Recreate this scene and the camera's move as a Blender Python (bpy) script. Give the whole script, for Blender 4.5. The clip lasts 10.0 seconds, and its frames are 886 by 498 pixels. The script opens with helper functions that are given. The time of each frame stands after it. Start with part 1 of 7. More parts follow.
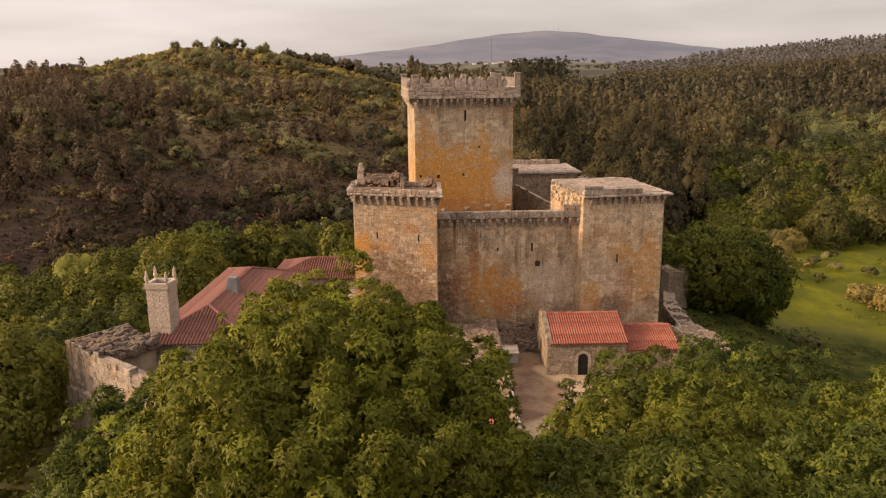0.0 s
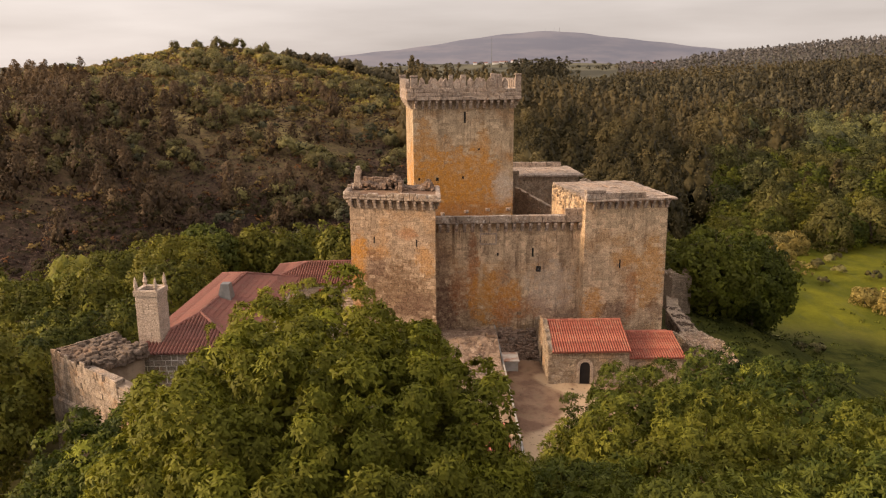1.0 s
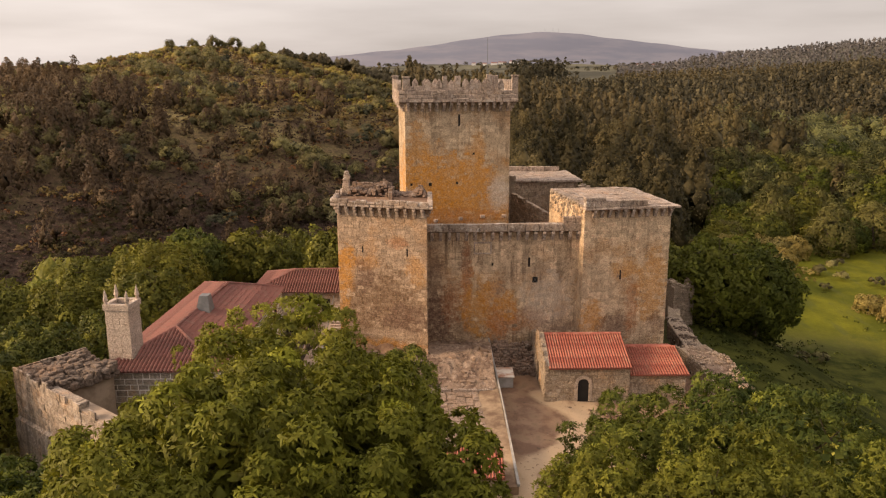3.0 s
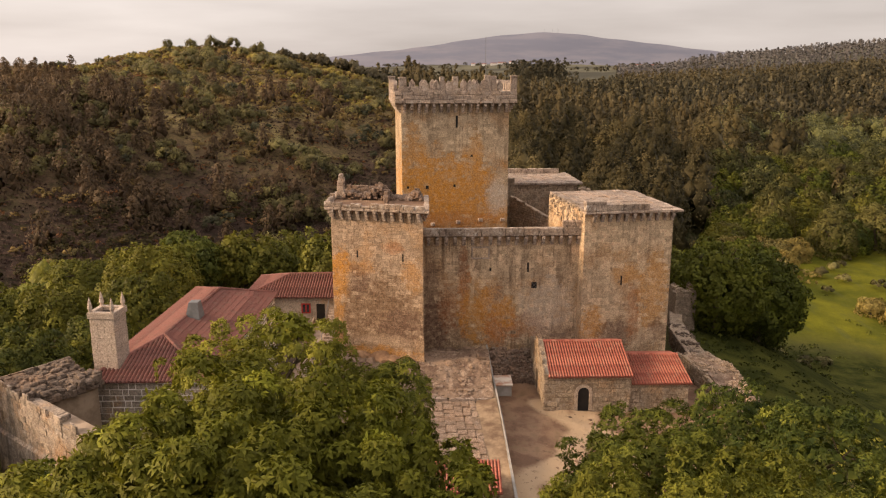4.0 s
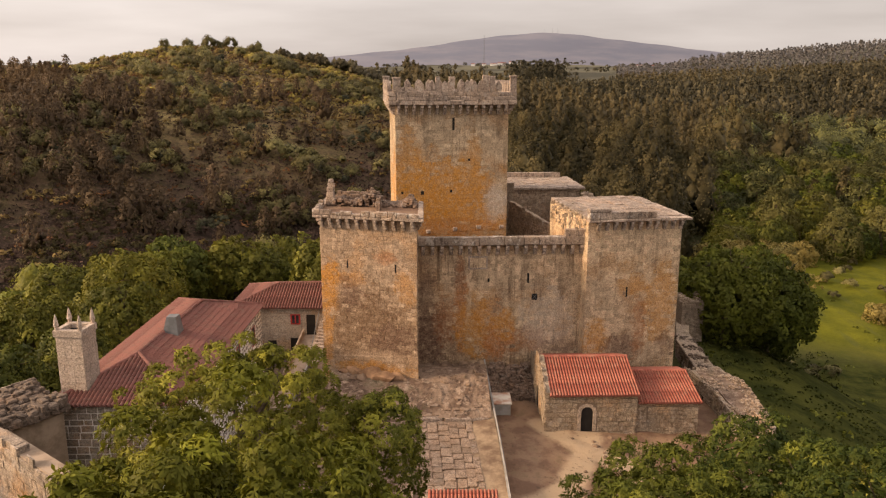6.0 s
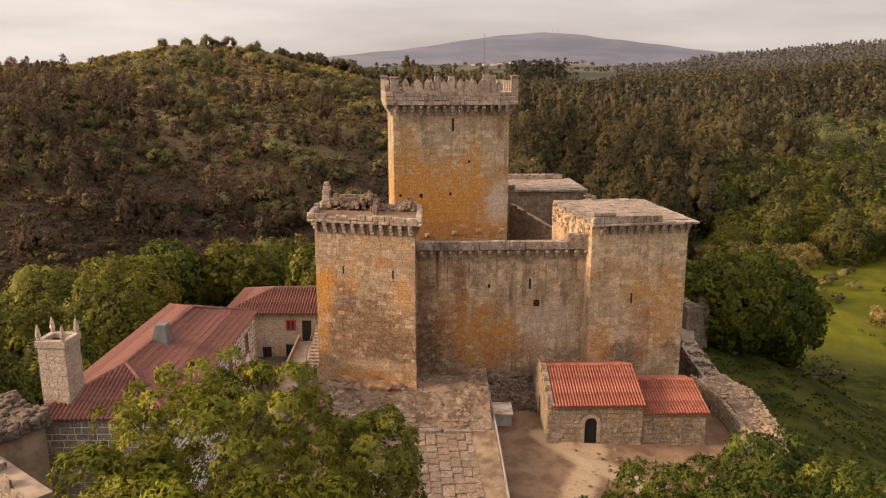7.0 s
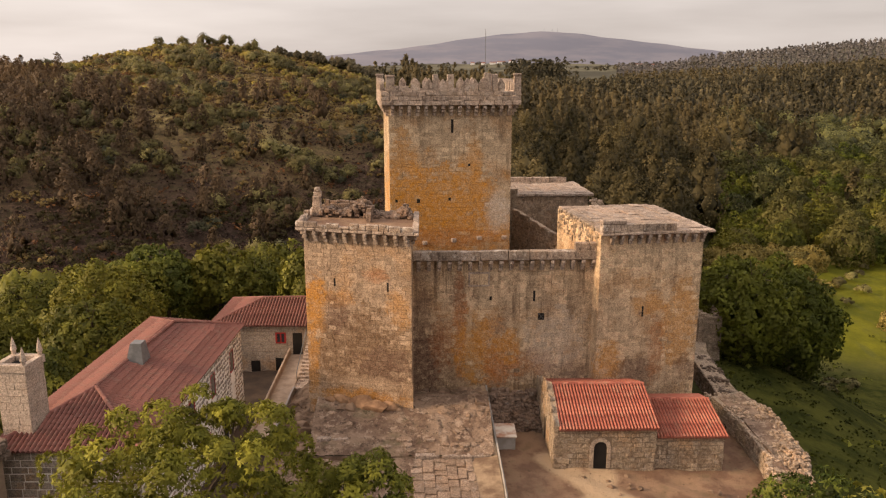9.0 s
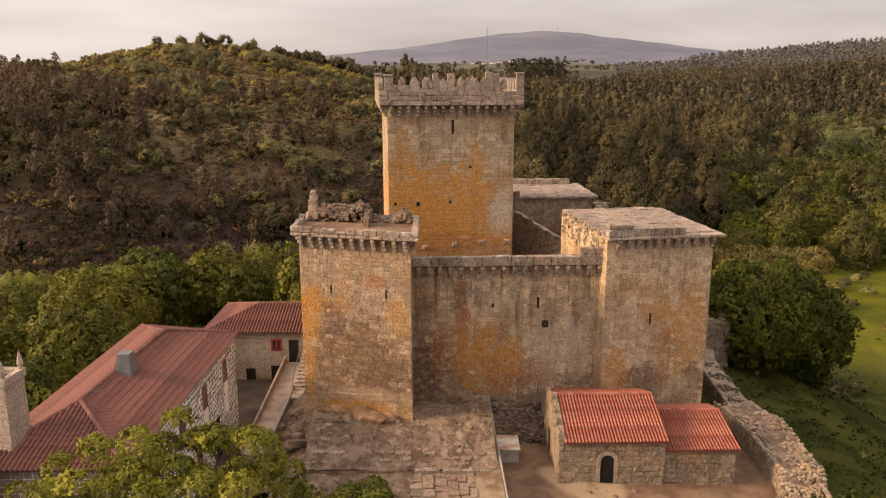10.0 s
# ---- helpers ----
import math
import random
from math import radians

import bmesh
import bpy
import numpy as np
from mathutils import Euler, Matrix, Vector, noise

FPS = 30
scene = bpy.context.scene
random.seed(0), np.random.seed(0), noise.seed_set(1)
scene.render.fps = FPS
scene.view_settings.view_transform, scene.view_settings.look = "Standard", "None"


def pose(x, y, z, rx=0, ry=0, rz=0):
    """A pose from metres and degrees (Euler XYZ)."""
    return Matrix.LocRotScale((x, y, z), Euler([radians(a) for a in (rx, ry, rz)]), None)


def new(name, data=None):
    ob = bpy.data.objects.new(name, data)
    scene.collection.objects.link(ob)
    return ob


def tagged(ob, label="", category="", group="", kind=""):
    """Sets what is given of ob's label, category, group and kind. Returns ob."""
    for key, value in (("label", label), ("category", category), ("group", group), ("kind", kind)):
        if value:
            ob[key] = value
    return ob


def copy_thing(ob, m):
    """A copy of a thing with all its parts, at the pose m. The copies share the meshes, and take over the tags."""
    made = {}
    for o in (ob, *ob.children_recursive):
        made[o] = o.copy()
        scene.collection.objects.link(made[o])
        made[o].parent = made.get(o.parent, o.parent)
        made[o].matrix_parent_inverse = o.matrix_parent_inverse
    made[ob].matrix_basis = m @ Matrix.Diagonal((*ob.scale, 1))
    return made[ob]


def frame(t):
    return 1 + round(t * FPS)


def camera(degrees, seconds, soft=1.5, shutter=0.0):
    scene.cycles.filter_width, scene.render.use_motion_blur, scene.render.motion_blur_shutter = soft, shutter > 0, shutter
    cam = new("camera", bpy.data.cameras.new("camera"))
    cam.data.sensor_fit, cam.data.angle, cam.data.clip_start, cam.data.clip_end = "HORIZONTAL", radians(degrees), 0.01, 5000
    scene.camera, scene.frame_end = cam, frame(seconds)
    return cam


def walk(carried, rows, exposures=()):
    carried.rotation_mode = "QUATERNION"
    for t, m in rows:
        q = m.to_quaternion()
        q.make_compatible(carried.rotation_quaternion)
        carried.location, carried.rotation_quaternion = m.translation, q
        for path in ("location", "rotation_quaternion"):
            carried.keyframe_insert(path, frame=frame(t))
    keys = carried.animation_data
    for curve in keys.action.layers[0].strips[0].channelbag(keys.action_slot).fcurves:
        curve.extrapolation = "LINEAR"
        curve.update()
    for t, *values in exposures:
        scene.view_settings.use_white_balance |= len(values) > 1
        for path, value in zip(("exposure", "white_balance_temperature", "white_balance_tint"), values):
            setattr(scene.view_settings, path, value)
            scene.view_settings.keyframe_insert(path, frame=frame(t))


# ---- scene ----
cam = camera(59.5, 10.0, soft=1.2)
# seconds, x, y, z, tilt, lean, heading
PATH = [
    (0.0, -2.141, -39.051, 30.553, 77.042, -0.552, 0.246),
    (0.5, -2.070, -38.011, 30.600, 77.057, -0.501, 0.274),
    (1.0, -1.967, -36.978, 30.628, 77.052, -0.436, 0.268),
    (1.5, -1.826, -35.953, 30.653, 77.057, -0.353, 0.220),
    (2.0, -1.676, -34.946, 30.660, 77.050, -0.263, 0.173),
    (2.5, -1.527, -33.953, 30.673, 77.061, -0.179, 0.136),
    (4.0, -1.107, -31.013, 30.703, 77.098, -0.072, 0.071),
    (4.5, -0.988, -29.959, 30.695, 77.106, -0.046, 0.056),
    (5.0, -0.881, -28.890, 30.676, 77.103, -0.022, 0.050),
    (5.5, -0.780, -27.802, 30.663, 77.117, 0.001, 0.040),
    (7.0, -0.624, -24.385, 30.615, 77.103, 0.008, 0.042),
    (7.5, -0.589, -23.194, 30.588, 77.086, 0.022, 0.032),
    (8.0, -0.550, -21.997, 30.568, 77.072, 0.039, 0.001),
    (8.5, -0.535, -20.813, 30.552, 77.064, 0.047, -0.013),
    (9.0, -0.551, -19.636, 30.517, 77.036, 0.029, -0.004),
    (9.5, -0.574, -18.443, 30.490, 77.026, -0.001, 0.005),
    (10.0, -0.589, -17.251, 30.461, 77.010, -0.028, 0.000),
]
walk(cam, [(t, pose(x, y, z, 0, 0, heading) @ pose(0, 0, 0, tilt, 0, 0) @ pose(0, 0, 0, 0, 0, lean)) for t, x, y, z, tilt, lean, heading in PATH])

# ---- world, sun ----
SUN_DIR = Vector((-0.88, -0.13, 0.36)).normalized()
sun_data = bpy.data.lights.new("sun", "SUN")
sun_data.energy, sun_data.angle, sun_data.color = 3.9, radians(14), (1.0, 0.70, 0.43)
sun = new("sun", sun_data)
sun.rotation_euler = (-SUN_DIR).to_track_quat("-Z", "Y").to_euler()

world = bpy.data.worlds.new("evening_sky")
scene.world = world
world.use_nodes = True
wn, wl = world.node_tree.nodes, world.node_tree.links
wn.clear()
w_out, w_bg = wn.new("ShaderNodeOutputWorld"), wn.new("ShaderNodeBackground")
w_sky, w_noise, w_map, w_tc = wn.new("ShaderNodeTexSky"), wn.new("ShaderNodeTexNoise"), wn.new("ShaderNodeMapping"), wn.new("ShaderNodeTexCoord")
w_ramp, w_mix = wn.new("ShaderNodeValToRGB"), wn.new("ShaderNodeMix")
w_sky.sky_type, w_sky.sun_disc = "NISHITA", False
w_sky.sun_elevation = math.asin(SUN_DIR.z)
w_sky.sun_rotation = math.atan2(SUN_DIR.x, SUN_DIR.y)
w_sky.dust_density, w_sky.ozone_density = 3.0, 1.0
w_map.inputs["Scale"].default_value = (1.0, 1.0, 7.0)
w_noise.inputs["Scale"].default_value, w_noise.inputs["Detail"].default_value = 2.2, 5.0
w_ramp.color_ramp.elements[0].position, w_ramp.color_ramp.elements[0].color = 0.35, (5.0, 4.3, 3.95, 1)
w_ramp.color_ramp.elements[1].position, w_ramp.color_ramp.elements[1].color = 0.65, (6.9, 6.05, 5.6, 1)
w_mix.data_type = "RGBA"
w_mix.inputs[0].default_value = 0.88
w_bg.inputs["Strength"].default_value = 0.084
wl.new(w_tc.outputs["Generated"], w_map.inputs["Vector"])
wl.new(w_map.outputs[0], w_noise.inputs["Vector"])
wl.new(w_noise.outputs[0], w_ramp.inputs[0])
wl.new(w_sky.outputs[0], w_mix.inputs[6])
wl.new(w_ramp.outputs[0], w_mix.inputs[7])
# an overcast sky is brighter towards the zenith
w_sep, w_lift, w_scale = wn.new("ShaderNodeSeparateXYZ"), wn.new("ShaderNodeMapRange"), wn.new("ShaderNodeVectorMath")
w_scale.operation = "SCALE"
for k, v in zip((1, 2, 3, 4), (0.05, 0.9, 1.0, 2.15)):
    w_lift.inputs[k].default_value = v
wl.new(w_tc.outputs["Generated"], w_sep.inputs[0])
wl.new(w_sep.outputs[2], w_lift.inputs[0])
wl.new(w_mix.outputs[2], w_scale.inputs[0])
wl.new(w_lift.outputs[0], w_scale.inputs["Scale"])
# and towards the veiled sun
w_west, w_glow = wn.new("ShaderNodeMapRange"), wn.new("ShaderNodeVectorMath")
w_glow.operation = "SCALE"
for k, v in zip((1, 2, 3, 4), (0.0, -1.0, 1.0, 1.62)):
    w_west.inputs[k].default_value = v
wl.new(w_sep.outputs[0], w_west.inputs[0])
wl.new(w_scale.outputs[0], w_glow.inputs[0])
wl.new(w_west.outputs[0], w_glow.inputs["Scale"])
wl.new(w_glow.outputs[0], w_bg.inputs[0])
wl.new(w_bg.outputs[0], w_out.inputs[0])
scene.view_settings.exposure = 0.5


# ---- materials ----
class Shade:
    """A node material in the making."""

    def __init__(self, name, rough=0.9):
        self.mat = bpy.data.materials.new(name)
        self.mat.use_nodes = True
        self.n, self.l = self.mat.node_tree.nodes, self.mat.node_tree.links
        self.b = self.n["Principled BSDF"]
        self.b.inputs["Roughness"].default_value = rough
        self.b.inputs["Specular IOR Level"].default_value = 0.25
        self.pos = self.n.new("ShaderNodeNewGeometry").outputs["Position"]

    def scaled(self, scale):
        m = self.n.new("ShaderNodeMapping")
        m.inputs["Scale"].default_value = scale if isinstance(scale, tuple) else (scale,) * 3
        self.l.new(self.pos, m.inputs["Vector"])
        return m.outputs[0]

    def noise(self, scale, detail=4.0, rough=0.6):
        t = self.n.new("ShaderNodeTexNoise")
        t.inputs["Scale"].default_value, t.inputs["Detail"].default_value, t.inputs["Roughness"].default_value = 1.0, detail, rough
        self.l.new(self.scaled(scale), t.inputs["Vector"])
        return t.outputs[0]

    def ramp(self, value, low, high, a=0.0, b=1.0):
        r = self.n.new("ShaderNodeMapRange")
        r.interpolation_type = "SMOOTHSTEP"
        for k, v in zip((1, 2, 3, 4), (low, high, a, b)):
            r.inputs[k].default_value = v
        self.l.new(value, r.inputs[0])
        return r.outputs[0]

    def math(self, op, a, b=0.0):
        m = self.n.new("ShaderNodeMath")
        m.operation = op
        for k, v in enumerate((a, b)):
            if isinstance(v, (int, float)):
                m.inputs[k].default_value = v
            else:
                self.l.new(v, m.inputs[k])
        return m.outputs[0]

    def mix(self, fac, a, b, blend="MIX"):
        m = self.n.new("ShaderNodeMix")
        m.data_type, m.blend_type = "RGBA", blend
        for k, v in zip((0, 6, 7), (fac, a, b)):
            if isinstance(v, (int, float)):
                m.inputs[k].default_value = v
            elif isinstance(v, tuple):
                m.inputs[k].default_value = (*v, 1.0)
            else:
                self.l.new(v, m.inputs[k])
        return m.outputs[2]

    def axis(self, k):
        s = self.n.new("ShaderNodeSeparateXYZ")
        self.l.new(self.pos, s.inputs[0])
        return s.outputs[k]

    def island(self):
        return self.n.new("ShaderNodeNewGeometry").outputs["Random Per Island"]

    def each(self):
        return self.n.new("ShaderNodeObjectInfo").outputs["Random"]

    def attr(self, name):
        a = self.n.new("ShaderNodeAttribute")
        a.attribute_name = name
        return a.outputs["Fac"]

    def bump(self, height, strength=0.4, distance=0.05):
        b = self.n.new("ShaderNodeBump")
        b.inputs["Strength"].default_value, b.inputs["Distance"].default_value = strength, distance
        self.l.new(height, b.inputs["Height"])
        self.l.new(b.outputs[0], self.b.inputs["Normal"])

    def done(self, colour):
        if isinstance(colour, tuple):
            self.b.inputs["Base Color"].default_value = (*colour, 1.0)
        else:
            self.l.new(colour, self.b.inputs["Base Color"])
        return self.mat


def stone(name, base, dark, lichen=None, band=None, cover=0.5, streaks=0.0, vary="each", warm=(0.40, 0.235, 0.115), spots=(), pale=0.0):
    """Weathered granite: tone by block, grain, dirt, rain streaks and patches of orange lichen within a band of heights."""
    s = Shade(name)
    one = s.each() if vary == "each" else s.island()
    c = s.mix(s.ramp(one, 0.0, 1.0), tuple(v * 0.72 for v in base), tuple(v * 1.22 for v in base))
    c = s.mix(s.ramp(s.noise(0.9, 4), 0.55, 0.75, 0.0, 0.5), c, tuple(v * w for v, w in zip(base, (1.35, 1.38, 1.42))))
    c = s.mix(s.ramp(s.noise(0.30, 6, 0.65), 0.50, 0.64, 0.0, 0.62), c, warm)
    own = s.math("MULTIPLY", s.math("SUBTRACT", one, 0.5), 0.14)
    c = s.mix(s.ramp(s.math("ADD", s.noise((0.34, 0.34, 0.26), 7, 0.68), own), 0.50, 0.68, 0.0, 0.55), c, dark)
    c = s.mix(s.ramp(s.math("ADD", s.noise(1.7, 6, 0.7), own), 0.54, 0.68, 0.0, 0.5), c, tuple(v * 0.8 for v in dark))
    if streaks:
        k = s.math("MULTIPLY", s.ramp(s.noise((1.1, 1.1, 0.09), 5), 0.50, 0.66), s.ramp(s.noise(0.16, 3), 0.35, 0.6, 0.25, 1.0))
        c = s.mix(s.math("MULTIPLY", k, streaks), c, tuple(v * 0.45 for v in dark))
        thin = s.math("MULTIPLY", s.ramp(s.noise((3.6, 3.6, 0.12), 4), 0.53, 0.63), s.ramp(s.noise((0.22, 0.22, 0.3), 4), 0.42, 0.58))
        c = s.mix(s.math("MULTIPLY", thin, streaks), c, tuple(v * 0.7 for v in dark))
    if lichen:
        low, high = band
        z = s.axis(2)
        inside = s.math("MULTIPLY", s.ramp(z, low, low + 2.5), s.ramp(z, high - 3.0, high, 1.0, 0.0))
        patch = s.math("ADD", s.noise((0.30, 0.30, 0.24), 6, 0.65), s.math("MULTIPLY", inside, cover - 0.5))
        speck = s.ramp(s.noise(3.2, 6, 0.75), 0.36, 0.60)
        c = s.mix(s.math("MULTIPLY", s.math("MULTIPLY", s.ramp(patch, 0.48, 0.72), s.ramp(inside, 0.0, 0.4)), s.math("ADD", s.math("MULTIPLY", speck, 0.5), 0.48)), c, s.mix(s.noise(1.1, 5), lichen, tuple(v * 0.62 for v in lichen)))
    wobble = s.math("ADD", s.math("MULTIPLY", s.math("SUBTRACT", s.noise(0.8, 9, 0.8), 0.5), 6.0), s.math("MULTIPLY", s.math("SUBTRACT", one, 0.5), 0.9))
    grit = s.ramp(s.noise(2.8, 7, 0.78), 0.30, 0.52, 0.45, 1.0)
    for x, z, rx, rz, amount, tint in spots:
        dx = s.math("DIVIDE", s.math("SUBTRACT", s.axis(0), x), rx)
        dz = s.math("DIVIDE", s.math("SUBTRACT", s.axis(2), z), rz)
        far = s.math("ADD", s.math("ADD", s.math("MULTIPLY", dx, dx), s.math("MULTIPLY", dz, dz)), wobble)
        c = s.mix(s.math("MULTIPLY", s.ramp(far, 0.2, 1.5, amount, 0.0), grit), c, s.mix(s.ramp(s.noise(2.4, 6, 0.75), 0.35, 0.65), tint, tuple(v * 0.7 + w * 0.3 for v, w in zip(tint, base))))
    fine = s.noise(9.0, 6, 0.7)
    c = s.mix(0.8, c, s.mix(s.ramp(fine, 0.32, 0.68), (0.22, 0.22, 0.22), (0.74, 0.74, 0.74)), "OVERLAY")
    c = s.mix(s.ramp(s.noise(3.6, 7, 0.75), 0.55, 0.66, 0.0, 0.55), c, tuple(v * 0.7 for v in dark))
    c = s.mix(s.ramp(s.noise(2.3, 7, 0.8), 0.55, 0.66, 0.0, 0.5), c, tuple(min(0.7, v * 1.3) for v in base))
    if pale:
        c = s.mix(s.ramp(s.noise(1.3, 8, 0.75), 0.53, 0.63, 0.0, pale), c, (0.56, 0.51, 0.45))
        c = s.mix(s.ramp(s.noise((2.4, 2.4, 1.5), 7, 0.75), 0.52, 0.62, 0.0, 0.75), c, tuple(v * 0.8 for v in dark))
    s.bump(s.noise(5.0, 8, 0.75), 0.9, 0.09)
    return s.done(c)


GRANITE, SOOT, BROWN = (0.42, 0.305, 0.208), (0.155, 0.092, 0.052), (0.15, 0.087, 0.046)
OCHRE, RUST, BLACK, LIME = (0.47, 0.205, 0.022), (0.35, 0.125, 0.032), (0.115, 0.06, 0.04), (0.50, 0.43, 0.36)
KEEP_SPOTS = ((-0.5, 14.2, 7.5, 2.6, 0.8, OCHRE), (-1.2, 17.2, 6.2, 4.0, 1.0, OCHRE), (-1.5, 16.8, 4.0, 2.6, 0.9, OCHRE), (-4.6, 20.5, 1.5, 4.0, 0.6, OCHRE), (2.6, 21.0, 0.8, 3.0, 0.5, OCHRE), (5.3, 16.3, 1.3, 2.0, 0.85, LIME), (-1.0, 13.5, 6.0, 1.0, 0.5, RUST))
WEST_SPOTS = ((-7.5, 6.6, 5.2, 3.8, 0.95, BROWN), (-11.4, 11.0, 1.0, 2.8, 0.95, OCHRE), (-11.6, 5.5, 0.5, 4.0, 0.6, OCHRE), (-9.2, 12.0, 1.4, 0.8, 0.6, OCHRE), (-7.5, 9.4, 3.4, 1.8, 0.75, BROWN), (-9.3, 10.6, 1.2, 1.8, 0.7, BLACK), (-5.4, 6.3, 2.8, 1.5, 0.7, BLACK), (-7.0, 4.7, 2.6, 0.6, 0.6, GRANITE), (-4.2, 11.3, 1.0, 1.6, 0.5, OCHRE), (-7.5, 3.2, 4.4, 0.9, 0.7, OCHRE), (-6.0, 14.2, 1.0, 0.6, 0.5, RUST))
CURTAIN_SPOTS = ((2.0, 3.8, 7.0, 2.6, 0.8, BROWN), (-1.8, 5.2, 2.0, 3.2, 1.0, BLACK), (-2.4, 9.5, 0.9, 3.0, 0.7, BLACK), (1.0, 8.5, 0.6, 5.0, 0.85, RUST), (-0.6, 6.8, 1.0, 3.0, 0.5, RUST), (3.8, 6.4, 1.8, 2.4, 0.55, RUST), (7.6, 4.6, 2.0, 1.4, 0.5, RUST), (2.6, 6.0, 2.0, 3.0, 0.75, OCHRE), (4.8, 4.6, 1.8, 2.0, 0.8, RUST), (5.2, 6.3, 1.2, 1.6, 0.7, OCHRE), (9.6, 6.6, 2.6, 3.0, 0.45, LIME), (0.8, 11.5, 0.7, 1.6, 0.6, BLACK), (11.2, 3.6, 2.0, 1.2, 0.6, BLACK))
EAST_SPOTS = ((20.6, 8.2, 1.6, 4.0, 0.65, OCHRE), (17.8, 10.4, 1.6, 1.0, 0.6, OCHRE), (14.3, 5.0, 1.3, 1.8, 0.75, OCHRE), (17.0, 4.2, 1.8, 1.4, 0.8, BLACK), (18.6, 6.0, 0.7, 3.4, 0.55, RUST), (21.4, 4.0, 1.0, 1.5, 0.7, BLACK))
KEEP_TONE, CURTAIN_TONE, EAST_TONE = ((0.47, 0.36, 0.24), (0.20, 0.14, 0.085)), ((0.55, 0.41, 0.268), (0.155, 0.095, 0.058)), ((0.57, 0.425, 0.278), (0.165, 0.10, 0.062))
STONE_KEEP = stone("granite_keep", *KEEP_TONE, OCHRE, (11.0, 24.0), 0.50, 0.5, spots=KEEP_SPOTS)
STONE_KEEP_REST = stone("granite_keep_joined", *KEEP_TONE, OCHRE, (11.0, 24.0), 0.50, 0.5, "island", spots=KEEP_SPOTS)
STONE_WEST = stone("granite_west_tower", GRANITE, SOOT, OCHRE, (0.0, 14.0), 0.40, 0.3, spots=WEST_SPOTS)
STONE_WEST_REST = stone("granite_west_tower_joined", GRANITE, SOOT, OCHRE, (0.0, 14.0), 0.40, 0.3, "island", spots=WEST_SPOTS)
STONE_EAST = stone("granite_east_tower", *EAST_TONE, OCHRE, (0.0, 14.0), 0.40, 0.3, spots=EAST_SPOTS)
STONE_EAST_REST = stone("granite_east_tower_joined", *EAST_TONE, OCHRE, (0.0, 14.0), 0.40, 0.3, "island", spots=EAST_SPOTS)
STONE_CURTAIN = stone("granite_curtain", *CURTAIN_TONE, OCHRE, (1.0, 10.5), 0.40, 0.6, spots=CURTAIN_SPOTS)
STONE_CURTAIN_REST = stone("granite_curtain_joined", *CURTAIN_TONE, OCHRE, (1.0, 10.5), 0.40, 0.6, "island", spots=CURTAIN_SPOTS)
STONE_PALE = stone("granite_coping", (0.40, 0.315, 0.252), (0.12, 0.085, 0.065), warm=(0.38, 0.28, 0.20), pale=0.35)
STONE_PARAPET = stone("weathered_parapet", (0.32, 0.25, 0.195), (0.085, 0.058, 0.045), warm=(0.34, 0.23, 0.15), pale=0.7)
STONE_RUIN = stone("ruined_core", (0.21, 0.145, 0.105), (0.07, 0.047, 0.036), vary="island", warm=(0.24, 0.145, 0.09), pale=0.25)
STONE_TUMBLED = stone("tumbled_stones", (0.36, 0.27, 0.19), (0.13, 0.088, 0.06), vary="island", warm=(0.36, 0.23, 0.14), pale=0.25)
STONE_DRESSED = stone("dressed_granite", (0.42, 0.33, 0.255), (0.15, 0.11, 0.08), warm=(0.46, 0.36, 0.26))
STONE_CHIMNEY = stone("granite_chimney", (0.50, 0.40, 0.32), (0.26, 0.19, 0.145), warm=(0.46, 0.34, 0.26))
STONE_ROOF = stone("roof_slabs", (0.32, 0.25, 0.20), (0.17, 0.12, 0.085), warm=(0.40, 0.28, 0.20), pale=0.35)
STONE_RUBBLE = stone("rubble", (0.29, 0.225, 0.165), (0.10, 0.075, 0.055), vary="island", warm=(0.35, 0.26, 0.16))
STONE_BURNT = stone("dark_rubble", (0.15, 0.112, 0.085), (0.06, 0.043, 0.033), vary="island", warm=(0.22, 0.14, 0.09))
STONE_CHAPEL = stone("granite_chapel", (0.37, 0.285, 0.20), (0.14, 0.095, 0.062), pale=0.25)
STONE_PAVING = stone("paving", (0.31, 0.222, 0.158), (0.15, 0.098, 0.066), warm=(0.30, 0.195, 0.125), pale=0.2)
STONE_HOUSE = stone("granite_house", (0.33, 0.275, 0.225), (0.17, 0.135, 0.105))
STONE_EAST_FRONT = stone("rubble_house_front", (0.34, 0.295, 0.255), (0.19, 0.16, 0.14), vary="island")
STONE_BASTION = stone("granite_bastion", (0.36, 0.285, 0.22), (0.13, 0.10, 0.078), (0.40, 0.20, 0.07), (-4.0, 7.5), 0.52, 0.6, "island", pale=0.3)


def plain(name, base, other, scale, rough=0.9, bump=0.3, fine=12.0):
    s = Shade(name, rough)
    c = s.mix(s.ramp(s.noise(scale, 6), 0.35, 0.65), base, other)
    c = s.mix(0.35, c, s.mix(s.noise(fine, 5, 0.7), (0.3, 0.3, 0.3), (0.7, 0.7, 0.7)), "OVERLAY")
    s.bump(s.noise(fine, 5), bump, 0.03)
    return s.done(c)


